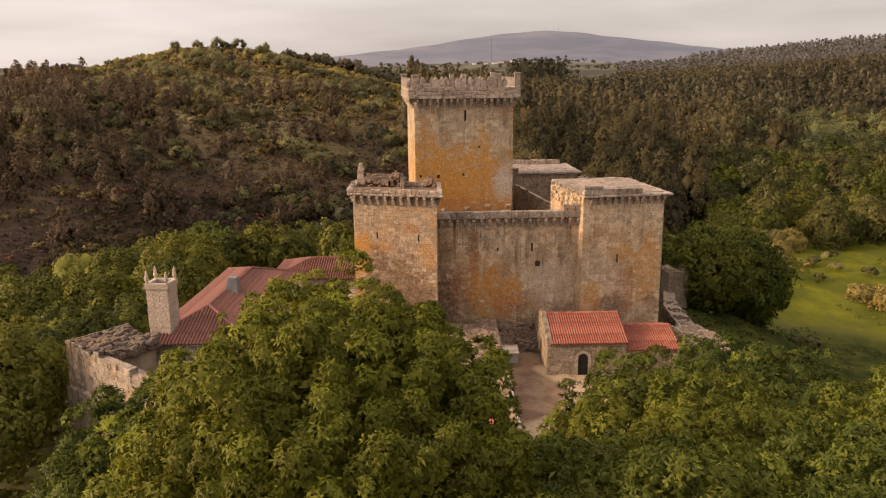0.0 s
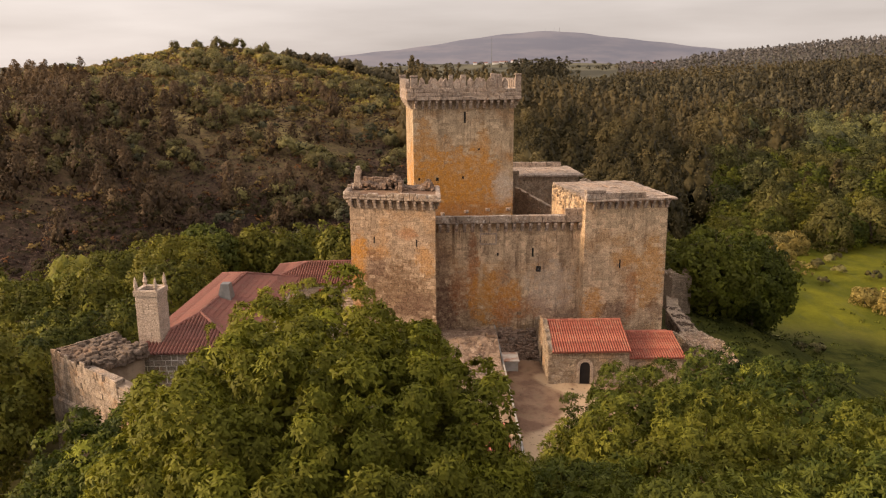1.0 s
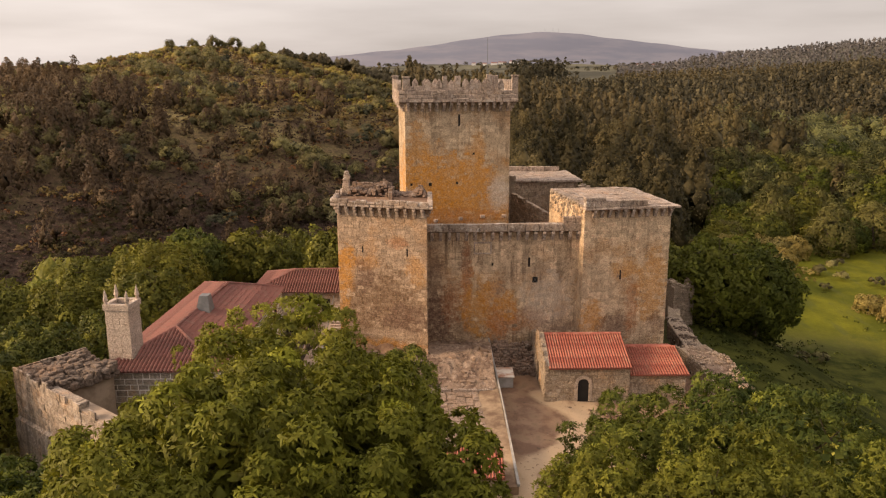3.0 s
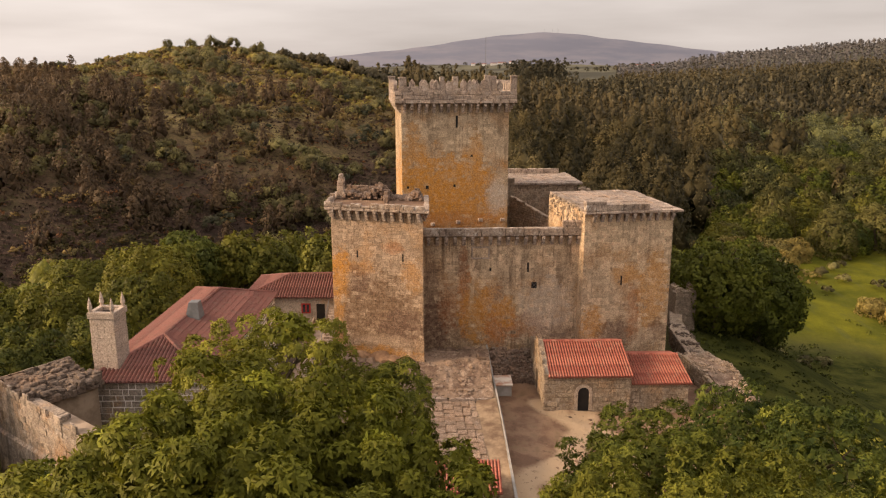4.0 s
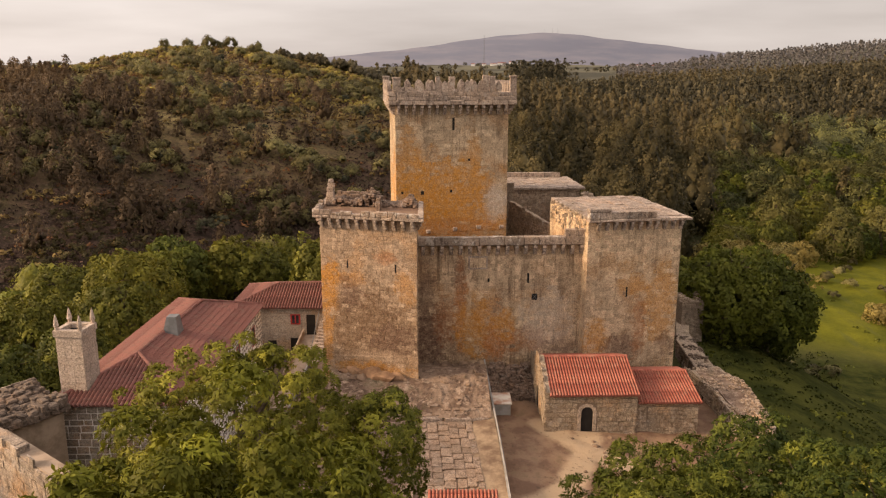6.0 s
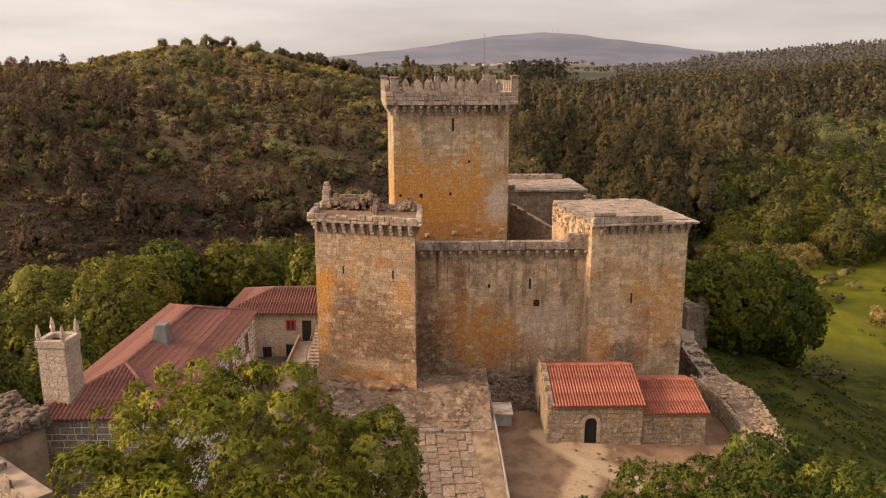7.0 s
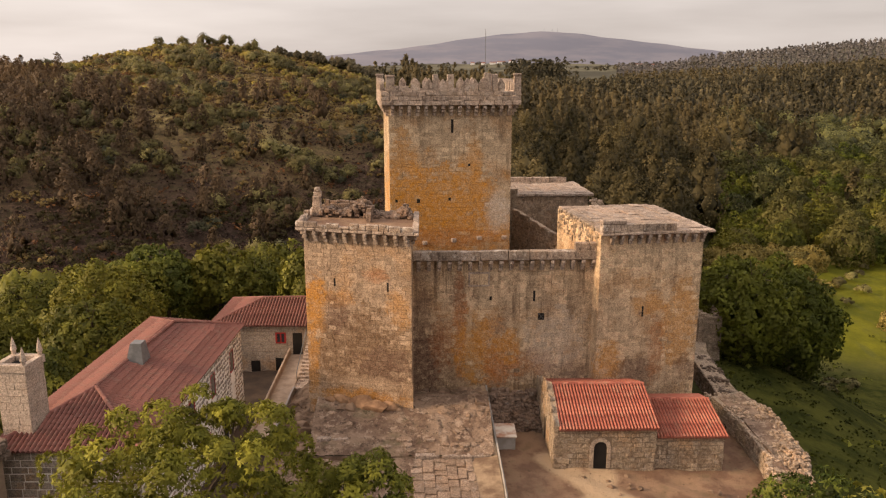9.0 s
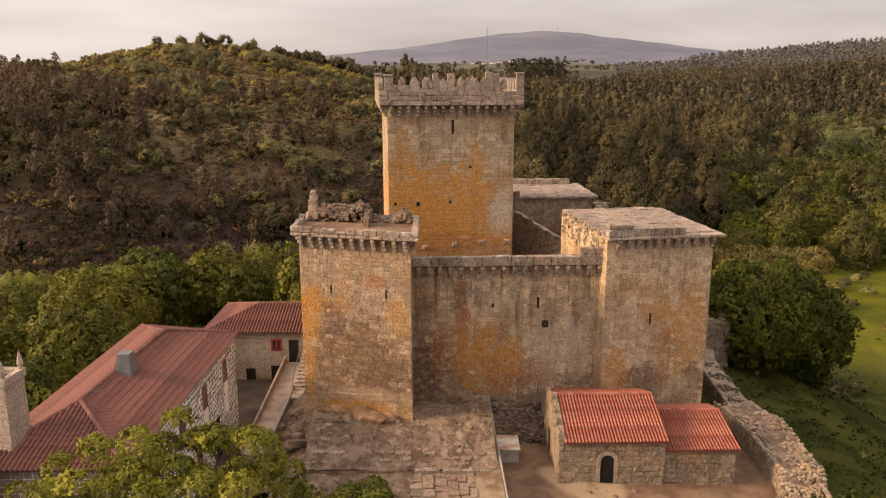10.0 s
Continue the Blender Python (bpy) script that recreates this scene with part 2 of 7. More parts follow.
MORTAR = plain("mortar", (0.33, 0.25, 0.18), (0.20, 0.145, 0.10), 0.8)
WHITE_MORTAR = plain("white_mortar", (0.84, 0.80, 0.75), (0.74, 0.69, 0.63), 0.9)
CONCRETE = plain("concrete", (0.34, 0.32, 0.30), (0.26, 0.24, 0.21), 1.2)
SANDY = plain("sandy_render", (0.34, 0.245, 0.155), (0.15, 0.095, 0.06), 0.7, 0.95, 0.6, 6.0)
CONCRETE_WARM = plain("warm_concrete", (0.40, 0.31, 0.235), (0.27, 0.20, 0.145), 0.9)
CONCRETE_TOP = plain("concrete_top", (0.60, 0.54, 0.46), (0.36, 0.20, 0.13), 0.9)
DARK = plain("dark_interior", (0.02, 0.016, 0.013), (0.012, 0.01, 0.009), 1.0)
RED_PAINT = plain("red_paint", (0.36, 0.03, 0.025), (0.27, 0.025, 0.02), 2.0, 0.5, 0.05)
GLASS_DARK = plain("window_glass", (0.03, 0.03, 0.035), (0.05, 0.05, 0.055), 1.0, 0.12, 0.0)
METAL = plain("zinc", (0.15, 0.15, 0.15), (0.11, 0.11, 0.11), 2.0, 0.5, 0.05)
BARK = plain("bark", (0.11, 0.08, 0.055), (0.06, 0.045, 0.03), 3.0)
ROCK = plain("bedrock", (0.27, 0.185, 0.125), (0.11, 0.072, 0.048), 0.7, 0.95, 1.0, 3.5)
FAR_WALL = plain("whitewash", (0.74, 0.72, 0.68), (0.62, 0.6, 0.56), 0.3)
PLASTER = plain("plaster", (0.36, 0.27, 0.19), (0.19, 0.12, 0.08), 0.5)


def tile_material(name, base, other, moss):
    s = Shade(name, 0.8)
    c = s.mix(s.island(), base, other)
    c = s.mix(s.ramp(s.noise(1.4, 7, 0.7), 0.48, 0.66, 0.0, 0.75), c, moss)
    c = s.mix(s.ramp(s.noise(3.0, 7, 0.75), 0.54, 0.66, 0.0, 0.6), c, tuple(v * 0.6 for v in other))
    c = s.mix(0.4, c, s.mix(s.noise(14.0, 5, 0.7), (0.3, 0.3, 0.3), (0.7, 0.7, 0.7)), "OVERLAY")
    return s.done(c)


TILE_RED = tile_material("red_tile", (0.47, 0.165, 0.11), (0.26, 0.075, 0.052), (0.36, 0.19, 0.13))
TILE_BED = plain("tile_bed", (0.17, 0.062, 0.044), (0.12, 0.046, 0.034), 1.0)
TILE_BED_BROWN = plain("brown_tile_bed", (0.06, 0.026, 0.02), (0.04, 0.018, 0.014), 1.0)
TILE_BROWN = tile_material("brown_tile", (0.25, 0.108, 0.085), (0.15, 0.062, 0.05), (0.175, 0.10, 0.078))


def leaf_material(name, light, deep, shine=0.12, grain=1.5, speck=0.34):
    s = Shade(name, 0.55)
    s.b.inputs["Specular IOR Level"].default_value = shine
    c = s.mix(s.math("ADD", s.ramp(s.noise(grain, 3), 0.38, 0.68, 0.0, 1.0 - speck), s.math("MULTIPLY", s.island(), speck)), deep, light)
    c = s.mix(s.ramp(s.noise(0.35, 3), 0.35, 0.7, 0.0, 0.6), c, tuple(v * 0.7 for v in deep))
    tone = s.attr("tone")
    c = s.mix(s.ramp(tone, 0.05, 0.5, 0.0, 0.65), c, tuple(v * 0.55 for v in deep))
    c = s.mix(s.ramp(tone, 0.5, 1.0, 0.0, 0.9), c, light)
    c = s.mix(s.math("MULTIPLY", s.each(), 0.3), c, tuple(v * w for v, w in zip(light, (1.15, 0.95, 0.6))))
    s.done(c)
    t, m, out = s.n.new("ShaderNodeBsdfTranslucent"), s.n.new("ShaderNodeMixShader"), s.n["Material Output"]
    m.inputs[0].default_value = 0.30
    s.l.new(c, t.inputs[0])
    s.l.new(s.b.outputs[0], m.inputs[1])
    s.l.new(t.outputs[0], m.inputs[2])
    s.l.new(m.outputs[0], out.inputs[0])
    return s.mat


LEAF_CHESTNUT = leaf_material("chestnut_leaf", (0.27, 0.285, 0.034), (0.026, 0.044, 0.008), grain=0.7, speck=0.4)
LEAF_SUNNY = leaf_material("sunny_chestnut_leaf", (0.38, 0.365, 0.05), (0.07, 0.092, 0.018), grain=0.8)
LEAF_WALNUT = leaf_material("walnut_leaf", (0.25, 0.265, 0.04), (0.04, 0.066, 0.013), grain=0.8)
LEAF_OAK = leaf_material("oak_leaf", (0.27, 0.265, 0.045), (0.055, 0.070, 0.016), grain=0.5, speck=0.25)
LEAF_HILL = leaf_material("hill_bush_leaf", (0.26, 0.235, 0.09), (0.068, 0.062, 0.031), grain=0.4, speck=0.2)
LEAF_DARK = leaf_material("dark_oak_leaf", (0.22, 0.245, 0.036), (0.036, 0.054, 0.012), grain=0.5, speck=0.25)
LEAF_SHADED_GRASS = leaf_material("shaded_grass_blades", (0.062, 0.07, 0.013), (0.03, 0.037, 0.008), grain=0.3, speck=0.25)
LEAF_BRIGHT = leaf_material("bright_leaf", (0.25, 0.265, 0.05), (0.06, 0.082, 0.018), grain=0.5, speck=0.25)
LEAF_WILLOW = leaf_material("willow_leaf", (0.48, 0.40, 0.135), (0.20, 0.17, 0.062), grain=0.5, speck=0.25)
LEAF_VALLEY = leaf_material("valley_leaf", (0.245, 0.24, 0.082), (0.042, 0.05, 0.02), grain=0.25, speck=0.15)
LEAF_GULLY = leaf_material("thorn_leaf", (0.085, 0.075, 0.03), (0.022, 0.02, 0.011), grain=0.4, speck=0.2)
LEAF_GREY = leaf_material("grey_green_leaf", (0.165, 0.16, 0.085), (0.055, 0.055, 0.03), grain=0.4, speck=0.2)
LEAF_BROOM = leaf_material("broom", (0.33, 0.25, 0.10), (0.135, 0.10, 0.046), grain=0.4, speck=0.25)
LEAF_FERN = leaf_material("dry_fern", (0.27, 0.135, 0.06), (0.1, 0.052, 0.03), grain=0.4, speck=0.25)
LEAF_PINE = leaf_material("pine_needles", (0.165, 0.138, 0.074), (0.056, 0.052, 0.032), grain=0.2, speck=0.15)
LEAF_YOUNG_PINE = leaf_material("young_pine_needles", (0.185, 0.132, 0.078), (0.064, 0.048, 0.034), grain=0.4, speck=0.2)
# pale grey needles carry the haze of the far ridge in their colour
LEAF_HAZED = leaf_material("hazed_pine_needles", (0.18, 0.168, 0.16), (0.135, 0.126, 0.124), grain=0.1, speck=0.1)
LEAF_GUM = leaf_material("eucalyptus_leaf", (0.155, 0.125, 0.055), (0.026, 0.028, 0.014), grain=0.25, speck=0.2)
LEAF_HEATH = leaf_material("heath", (0.165, 0.098, 0.074), (0.046, 0.03, 0.025), grain=0.25, speck=0.25)
LEAF_GORSE = leaf_material("gorse", (0.44, 0.36, 0.085), (0.19, 0.165, 0.05), grain=0.4, speck=0.25)


# ---- mesh helpers ----
class Frame:
    """A plan frame: u along the front, v into the depth, z up."""

    def __init__(self, x, y, degrees=0.0, side=None):
        self.o, a = Vector((x, y, 0.0)), radians(degrees)
        b = a if side is None else radians(side)
        self.u, self.v = Vector((math.cos(a), math.sin(a), 0)), Vector((-math.sin(b), math.cos(b), 0))
        self.n, self.m = Vector((-math.sin(a), math.cos(a), 0)), Vector((math.cos(b), math.sin(b), 0))

    def p(self, u, v, z):
        return self.o + self.u * u + self.v * v + Vector((0, 0, z))


WORLD = Frame(0.0, 0.0)


class Mesh:
    """Vertices and faces of one mesh in the making."""

    def __init__(self):
        self.v, self.f = [], []

    def add(self, verts, faces):
        k = len(self.v)
        self.v += [tuple(p) for p in verts]
        self.f += [tuple(i + k for i in f) for f in faces]
        return self

    def box(self, fr, u0, u1, v0, v1, z0, z1, c=0.0, jitter=0.0):
        """A block with chamfered edges c and corners shaken by jitter."""
        def r():
            return random.uniform(-jitter, jitter) if jitter else 0.0
        if c <= 0:
            pts = [fr.p(u + r(), v + r(), z + r()) for z in (z0, z1) for v in (v0, v1) for u in (u0, u1)]
            return self.add(pts, [(0, 2, 3, 1), (4, 5, 7, 6), (0, 1, 5, 4), (2, 6, 7, 3), (0, 4, 6, 2), (1, 3, 7, 5)])
        pts, idx = [], {}
        for i, z in enumerate((z0, z1)):
            for j, v in enumerate((v0, v1)):
                for k, u in enumerate((u0, u1)):
                    su, sv, sz = (c if k == 0 else -c), (c if j == 0 else -c), (c if i == 0 else -c)
                    a, b, d = r(), r(), r()
                    for ax, q in enumerate(((u, v + sv, z + sz), (u + su, v, z + sz), (u + su, v + sv, z))):
                        idx[i, j, k, ax] = len(pts)
                        pts.append(fr.p(q[0] + a, q[1] + b, q[2] + d))
        g = idx
        faces = []
        for k in (0, 1):
            q = [g[i, j, k, 0] for i, j in ((0, 0), (0, 1), (1, 1), (1, 0))]
            faces.append(tuple(q[::-1]) if k else tuple(q))
            q = [g[i, k, j, 1] for i, j in ((0, 0), (0, 1), (1, 1), (1, 0))]
            faces.append(tuple(q) if k == 0 else tuple(q[::-1]))
            q = [g[k, i, j, 2] for i, j in ((0, 0), (0, 1), (1, 1), (1, 0))]
            faces.append(tuple(q[::-1]) if k == 0 else tuple(q))
        for i in (0, 1):
            for j in (0, 1):
                faces.append((g[i, j, 0, 1], g[i, j, 1, 1], g[i, j, 1, 2], g[i, j, 0, 2]))
                faces.append((g[i, 0, j, 0], g[i, 1, j, 0], g[i, 1, j, 2], g[i, 0, j, 2]))
                faces.append((g[0, i, j, 0], g[1, i, j, 0], g[1, i, j, 1], g[0, i, j, 1]))
                for k in (0, 1):
                    faces.append((g[i, j, k, 0], g[i, j, k, 1], g[i, j, k, 2]))
        return self.add(pts, faces)

    def prism(self, outline, z0, z1):
        """An upright prism over a plan outline (anticlockwise); z0 and z1 may be lists."""
        n = len(outline)
        a = z0 if isinstance(z0, list) else [z0] * n
        b = z1 if isinstance(z1, list) else [z1] * n
        pts = [(x, y, a[i]) for i, (x, y) in enumerate(outline)] + [(x, y, b[i]) for i, (x, y) in enumerate(outline)]
        return self.add(pts, [tuple(range(n - 1, -1, -1)), tuple(range(n, 2 * n))] + [(i, (i + 1) % n, n + (i + 1) % n, n + i) for i in range(n)])

    def tube(self, path, radii, sides=7):
        rings = []
        for i, p in enumerate(path):
            p = Vector(p)
            d = (Vector(path[min(i + 1, len(path) - 1)]) - Vector(path[max(i - 1, 0)])).normalized()
            a = d.orthogonal().normalized()
            b = d.cross(a)
            rings.append([p + (a * math.cos(t) + b * math.sin(t)) * radii[i] for t in [2 * math.pi * k / sides for k in range(sides)]])
        pts = [q for ring in rings for q in ring]
        faces = [(r * sides + k, r * sides + (k + 1) % sides, (r + 1) * sides + (k + 1) % sides, (r + 1) * sides + k) for r in range(len(path) - 1) for k in range(sides)]
        faces += [tuple(range(sides - 1, -1, -1)), tuple(range((len(path) - 1) * sides, len(path) * sides))]
        return self.add(pts, faces)

    def data(self, name, material):
        me = bpy.data.meshes.new(name)
        me.from_pydata(self.v, [], self.f)
        if material:
            me.materials.append(material)
        me.update()
        return me


def thing(name, x, y, z, label, category, group="", kind=""):
    ob = new(name)
    ob.location, ob.empty_display_size = (x, y, z), 0.5
    return tagged(ob, label, category, group, kind)


def under(ob, parent):
    """Hangs ob, whose mesh is in world metres, under a parent."""
    top = parent
    while top.parent:
        top = top.parent
    ob.parent = parent
    if parent is top and parent.data is None:
        ob.matrix_parent_inverse = Matrix.Translation(-parent.location)
    return ob


def part(name, mesh, material, parent=None, label="", kind=""):
    ob = new(name, mesh.data(name, material) if isinstance(mesh, Mesh) else mesh)
    if parent:
        under(ob, parent)
    return tagged(ob, label, kind=kind)


def structure(name, mesh, material, label, category):
    return tagged(part(name, mesh, material), label, category, kind="structure")


def big_mesh(name, verts, tris, material):
    """A mesh of triangles or quads from arrays."""
    me = bpy.data.meshes.new(name)
    n, k = tris.shape
    me.vertices.add(len(verts))
    me.vertices.foreach_set("co", np.ascontiguousarray(verts, np.float32).ravel())
    me.loops.add(n * k)
    me.loops.foreach_set("vertex_index", np.ascontiguousarray(tris, np.int32).ravel())
    me.polygons.add(n)
    me.polygons.foreach_set("loop_start", np.arange(0, n * k, k, dtype=np.int32))
    if material:
        me.materials.append(material)
    me.update(calc_edges=True)
    return me


# unit stones that all walls share: front at y = 0, body behind it
def unit_stone(seed):
    rnd = random.Random(seed)
    m = Mesh()
    a, b = 0.014, 0.03
    j = lambda w: rnd.uniform(-w, w)
    back = [(-0.5, 1, -0.5), (0.5, 1, -0.5), (0.5, 1, 0.5), (-0.5, 1, 0.5)]
    rim = [(-0.5, 0.12, -0.5), (0.5, 0.12, -0.5), (0.5, 0.12, 0.5), (-0.5, 0.12, 0.5)]
    front = [(x * (1 - 2 * a) + j(0.012), -0.05 + j(0.08), z * (1 - 2 * b) + j(0.03)) for x, _, z in rim]
    m.add(back + rim + front + [(j(0.15), -0.10 + j(0.05), j(0.15))],
          [(0, 1, 5, 4), (1, 2, 6, 5), (2, 3, 7, 6), (3, 0, 4, 7), (4, 5, 9, 8), (5, 6, 10, 9), (6, 7, 11, 10), (7, 4, 8, 11), (8, 9, 12), (9, 10, 12), (10, 11, 12), (11, 8, 12)])
    return m


UNIT = [unit_stone(k) for k in range(8)]
UNIT_DATA = {}


def masonry(parent, fr, face, u0, u1, z0, z1, course, length, mats, singles=0, holes=(), name="ashlar_block", depth=0.12, proud=0.0, gap=0.015, wild=0.12, top=None, bottom=None, loose=0.0):
    """Courses of single stones over one upright face of a frame. face: 'front' (v = given depth) or 'left'/'right'. The stones low on the wall are
    objects of their own; the rest is one joined mesh."""
    rnd = random.Random(round(u0 * 13 + z0 * 7 + u1 * 3))
    side, at = face
    if side == "front":
        along, out, org = fr.u, -fr.n, lambda u, z: fr.p(u, at, z)
    elif side == "left":
        along, out, org = -fr.v, -fr.m, lambda u, z: fr.p(at, u, z)
    elif side == "right":
        along, out, org = fr.v, fr.m, lambda u, z: fr.p(at, u, z)
    else:
        along, out, org = -fr.u, fr.n, lambda u, z: fr.p(u, at, z)
    stones, z = [], z0
    while z < z1 - 0.08:
        h = min(course * rnd.uniform(0.85, 1.2), z1 - z)
        if z1 - z - h < 0.15:
            h = z1 - z
        u = u0 - rnd.uniform(0, length)
        while u < u1:
            w = length * rnd.uniform(0.55, 1.45)
            a, b = max(u, u0), min(u + w, u1)
            u += w
            if b - a < 0.12:
                continue
            mid = 0.5 * (a + b)
            if top and z + h * 0.6 > top(mid) or bottom and z + h * 0.4 < bottom(mid):
                continue
            bits = [(a, b, z, z + h)]
            for q0, q1, s0, s1 in holes:
                now = []
                for c0, c1, d0, d1 in bits:
                    if c0 >= q1 or c1 <= q0 or d0 >= s1 or d1 <= s0:
                        now.append((c0, c1, d0, d1))
                        continue
                    x0, x1 = max(c0, q0), min(c1, q1)
                    now += [(c0, q0, d0, d1), (q1, c1, d0, d1), (x0, x1, s1, d1), (x0, x1, d0, s0)]
                bits = [t for t in now if t[1] - t[0] > 0.07 and t[3] - t[2] > 0.05]
            stones += bits
        z += h
    rest = Mesh()
    for n, (a, b, s, e) in enumerate(stones):
        k = rnd.randrange(len(UNIT))
        dz = rnd.uniform(-wild, wild) * 0.1
        m = Matrix((along * (b - a - gap), -out * depth, Vector((0, 0, e - s - gap)))).transposed().to_4x4()
        m.translation = org(0.5 * (a + b), 0.5 * (s + e) + dz) + out * (proud + rnd.uniform(0, wild) * 0.2)
        if loose:
            m = m @ Matrix.Rotation(rnd.uniform(-loose, loose) * 0.7, 4, "Y") @ Matrix.Diagonal((rnd.uniform(1.0 - loose, 1.04), 1, rnd.uniform(1.0 - loose, 1.04), 1))
        if n < singles:
            key = (k, mats[0].name)
            if key not in UNIT_DATA:
                UNIT_DATA[key] = UNIT[k].data("stone", mats[0])
            ob = new(name, UNIT_DATA[key])
            under(ob, parent)
            ob.matrix_basis = m
        else:
            rest.add([m @ Vector(p) for p in UNIT[k].v], UNIT[k].f)
    if rest.v:
        part("upper_masonry" if singles else "masonry_facing", rest, mats[1], parent, kind="stuff")


# ---- ground ----
def step(x, a, b):
    t = np.clip((x - a) / (b - a), 0.0, 1.0)
    return t * t * (3 - 2 * t)


def bell(x, y, cx, cy, sx, sy):
    return np.exp(-0.5 * (((x - cx) / sx) ** 2 + ((y - cy) / sy) ** 2))


def rough(x, y):
    return np.sin(x * 0.045 + 1.3 * np.sin(y * 0.031)) + np.sin(y * 0.052 + 1.7 * np.sin(x * 0.027 + 2.0)) + 0.5 * np.sin(x * 0.13 + y * 0.11)


def height(x, y):
    """The lie of the land: the castle's knoll, the valley round it, the heath hill to the west and the far ridges."""
    x, y = np.asarray(x, float), np.asarray(y, float)
    away = np.sqrt((np.maximum(np.abs(x + 4.0) - 26.0, 0) / 1.0) ** 2 + (np.maximum(np.abs(y - 26.0) - 42.0, 0) / 1.1) ** 2)
    z = -24.0 + 22.5 * step(away, 62.0, 4.0)
    s = -0.6 * x + 0.8 * y
    west = step(x + 0.10 * (y - 300.0), 95.0, -85.0)
    hill = 38.0 * step(s, 178.0, 305.0) + 9.0 * step(s, 280.0, 470.0)
    z = z + hill * west * step(y, 780.0, 490.0) + 21.0 * bell(x, y, -150.0, 470.0, 62.0, 90.0)
    z = z - 2.0 * step(x, -130.0, -230.0) * step(y, 150.0, 260.0)
    east = 1.0 - west * step(y, 780.0, 490.0)
    q = x / (np.maximum(y, 1.0) + 40.0)
    z = z + east * (30.0 * step(y, 150.0, 750.0) + 16.0 * step(y, 215.0, 380.0) * step(x, 150.0, 40.0) * step(y, 640.0, 420.0))
    z = z + 20.0 * step(q, 0.30, 0.56) * step(y, 480.0, 800.0) * step(y, 1500.0, 1100.0) + 42.0 * step(y, 1000.0, 2600.0)
    z = z + (20.0 + 155.0 * np.clip(q - 0.29, 0.0, 0.6)) * step(q, 0.23, 0.35) * np.exp(-0.5 * ((y - 1850.0) / 280.0) ** 2)
    wild = np.minimum(step(away, 10.0, 60.0) + 0.02, 1.0)
    return z + rough(x, y) * 0.9 * wild + 4.0 * rough(x * 0.16, y * 0.16) * step(y, 1200.0, 3000.0)


def spread(near, dense, count, far):
    """Coordinates with even steps near the middle and growing ones outwards."""
    inner = np.arange(near[0], near[1] + 0.01, dense)
    g = np.cumsum(np.geomspace(dense, (far - near[1]) / count * 3.2, count))
    low = np.cumsum(np.geomspace(dense, (far + near[0]) / count * 3.2, count))
    return np.concatenate([near[0] - low[::-1], inner, near[1] + g])


gx, gy = spread((-60, 60), 2.0, 70, 3000.0), spread((-60, 130), 2.0, 80, 4600.0)
gx, gy = gx[(gx > -3600) & (gx < 3600)], gy[(gy > -1500) & (gy < 4950)]
GX, GY = np.meshgrid(gx, gy)
GZ = height(GX, GY)
# the ground dips under the built yards
yard = step(np.maximum(np.abs(GX + 2.0) - 24.0, np.abs(GY - 42.0) - 20.0), 3.0, 0.0)
GZ = GZ * (1 - yard) + np.minimum(GZ, -1.9) * yard
nx, ny = len(gx), len(gy)
ii = (np.arange(ny - 1)[:, None] * nx + np.arange(nx - 1)[None]).ravel()
ground_mesh = big_mesh("ground", np.stack([GX, GY, GZ], -1).reshape(-1, 3), np.stack([ii, ii + 1, ii + nx + 1, ii + nx], 1), None)
ground_mesh.polygons.foreach_set("use_smooth", np.ones(len(ii), bool))


def zone(name, values):
    a = ground_mesh.attributes.new(name, "FLOAT", "POINT")
    a.data.foreach_set("value", np.ascontiguousarray(values, np.float32).ravel())


zone("meadow", step(GX - 0.45 * (GY + 29.0) + 2.5 * rough(GX * 2, GY * 2), -8.0, -1.0) * step(GY, 212.0, 196.0) * step(GY + 0.35 * (GX - 60.0) + 2.0 * rough(GX * 1.5, GY * 1.5), 118.0, 138.0))
# where the near grass is coloured as lying in shade
zone("meadow_shade", step(GX, 27.0, 31.0) * step(GY, 125.0, 112.0) * step(GY, 20.0, 35.0))
zone("heath", step(-0.6 * GX + 0.8 * GY, 170.0, 200.0) * step(GX, 40.0, -20.0) * step(GY, 900.0, 600.0))
zone("crest", step(-0.6 * GX + 0.8 * GY + 6.0 * rough(GX * 1.5, GY * 1.5), 212.0, 300.0) * step(GX, 40.0, -20.0) * step(GY, 900.0, 600.0))
zone("fields", step(GY, 700.0, 1100.0))

s = Shade("land", 1.0)
s.b.inputs["Specular IOR Level"].default_value = 0.03
soil = s.mix(s.ramp(s.noise(0.12, 5), 0.35, 0.65), (0.05, 0.055, 0.022), (0.08, 0.068, 0.034))
turf = s.mix(s.ramp(s.noise(0.07, 6), 0.35, 0.65), (0.07, 0.075, 0.010), (0.14, 0.134, 0.013))
turf = s.mix(s.ramp(s.noise((0.35, 0.09, 0.2), 5), 0.50, 0.72, 0.0, 0.8), turf, (0.085, 0.088, 0.022))
moor = s.mix(s.ramp(s.noise(0.045, 7, 0.65), 0.38, 0.62), (0.042, 0.028, 0.023), (0.085, 0.053, 0.04))
moor = s.mix(s.ramp(s.noise(0.25, 6), 0.50, 0.64, 0.0, 0.85), moor, (0.034, 0.034, 0.013))
moor = s.mix(s.ramp(s.noise(0.13, 7, 0.7), 0.56, 0.66, 0.0, 0.8), moor, (0.11, 0.078, 0.04))
moor = s.mix(s.ramp(s.noise((0.5, 0.5, 0.9), 6, 0.7), 0.60, 0.68, 0.0, 0.7), moor, (0.14, 0.11, 0.085))
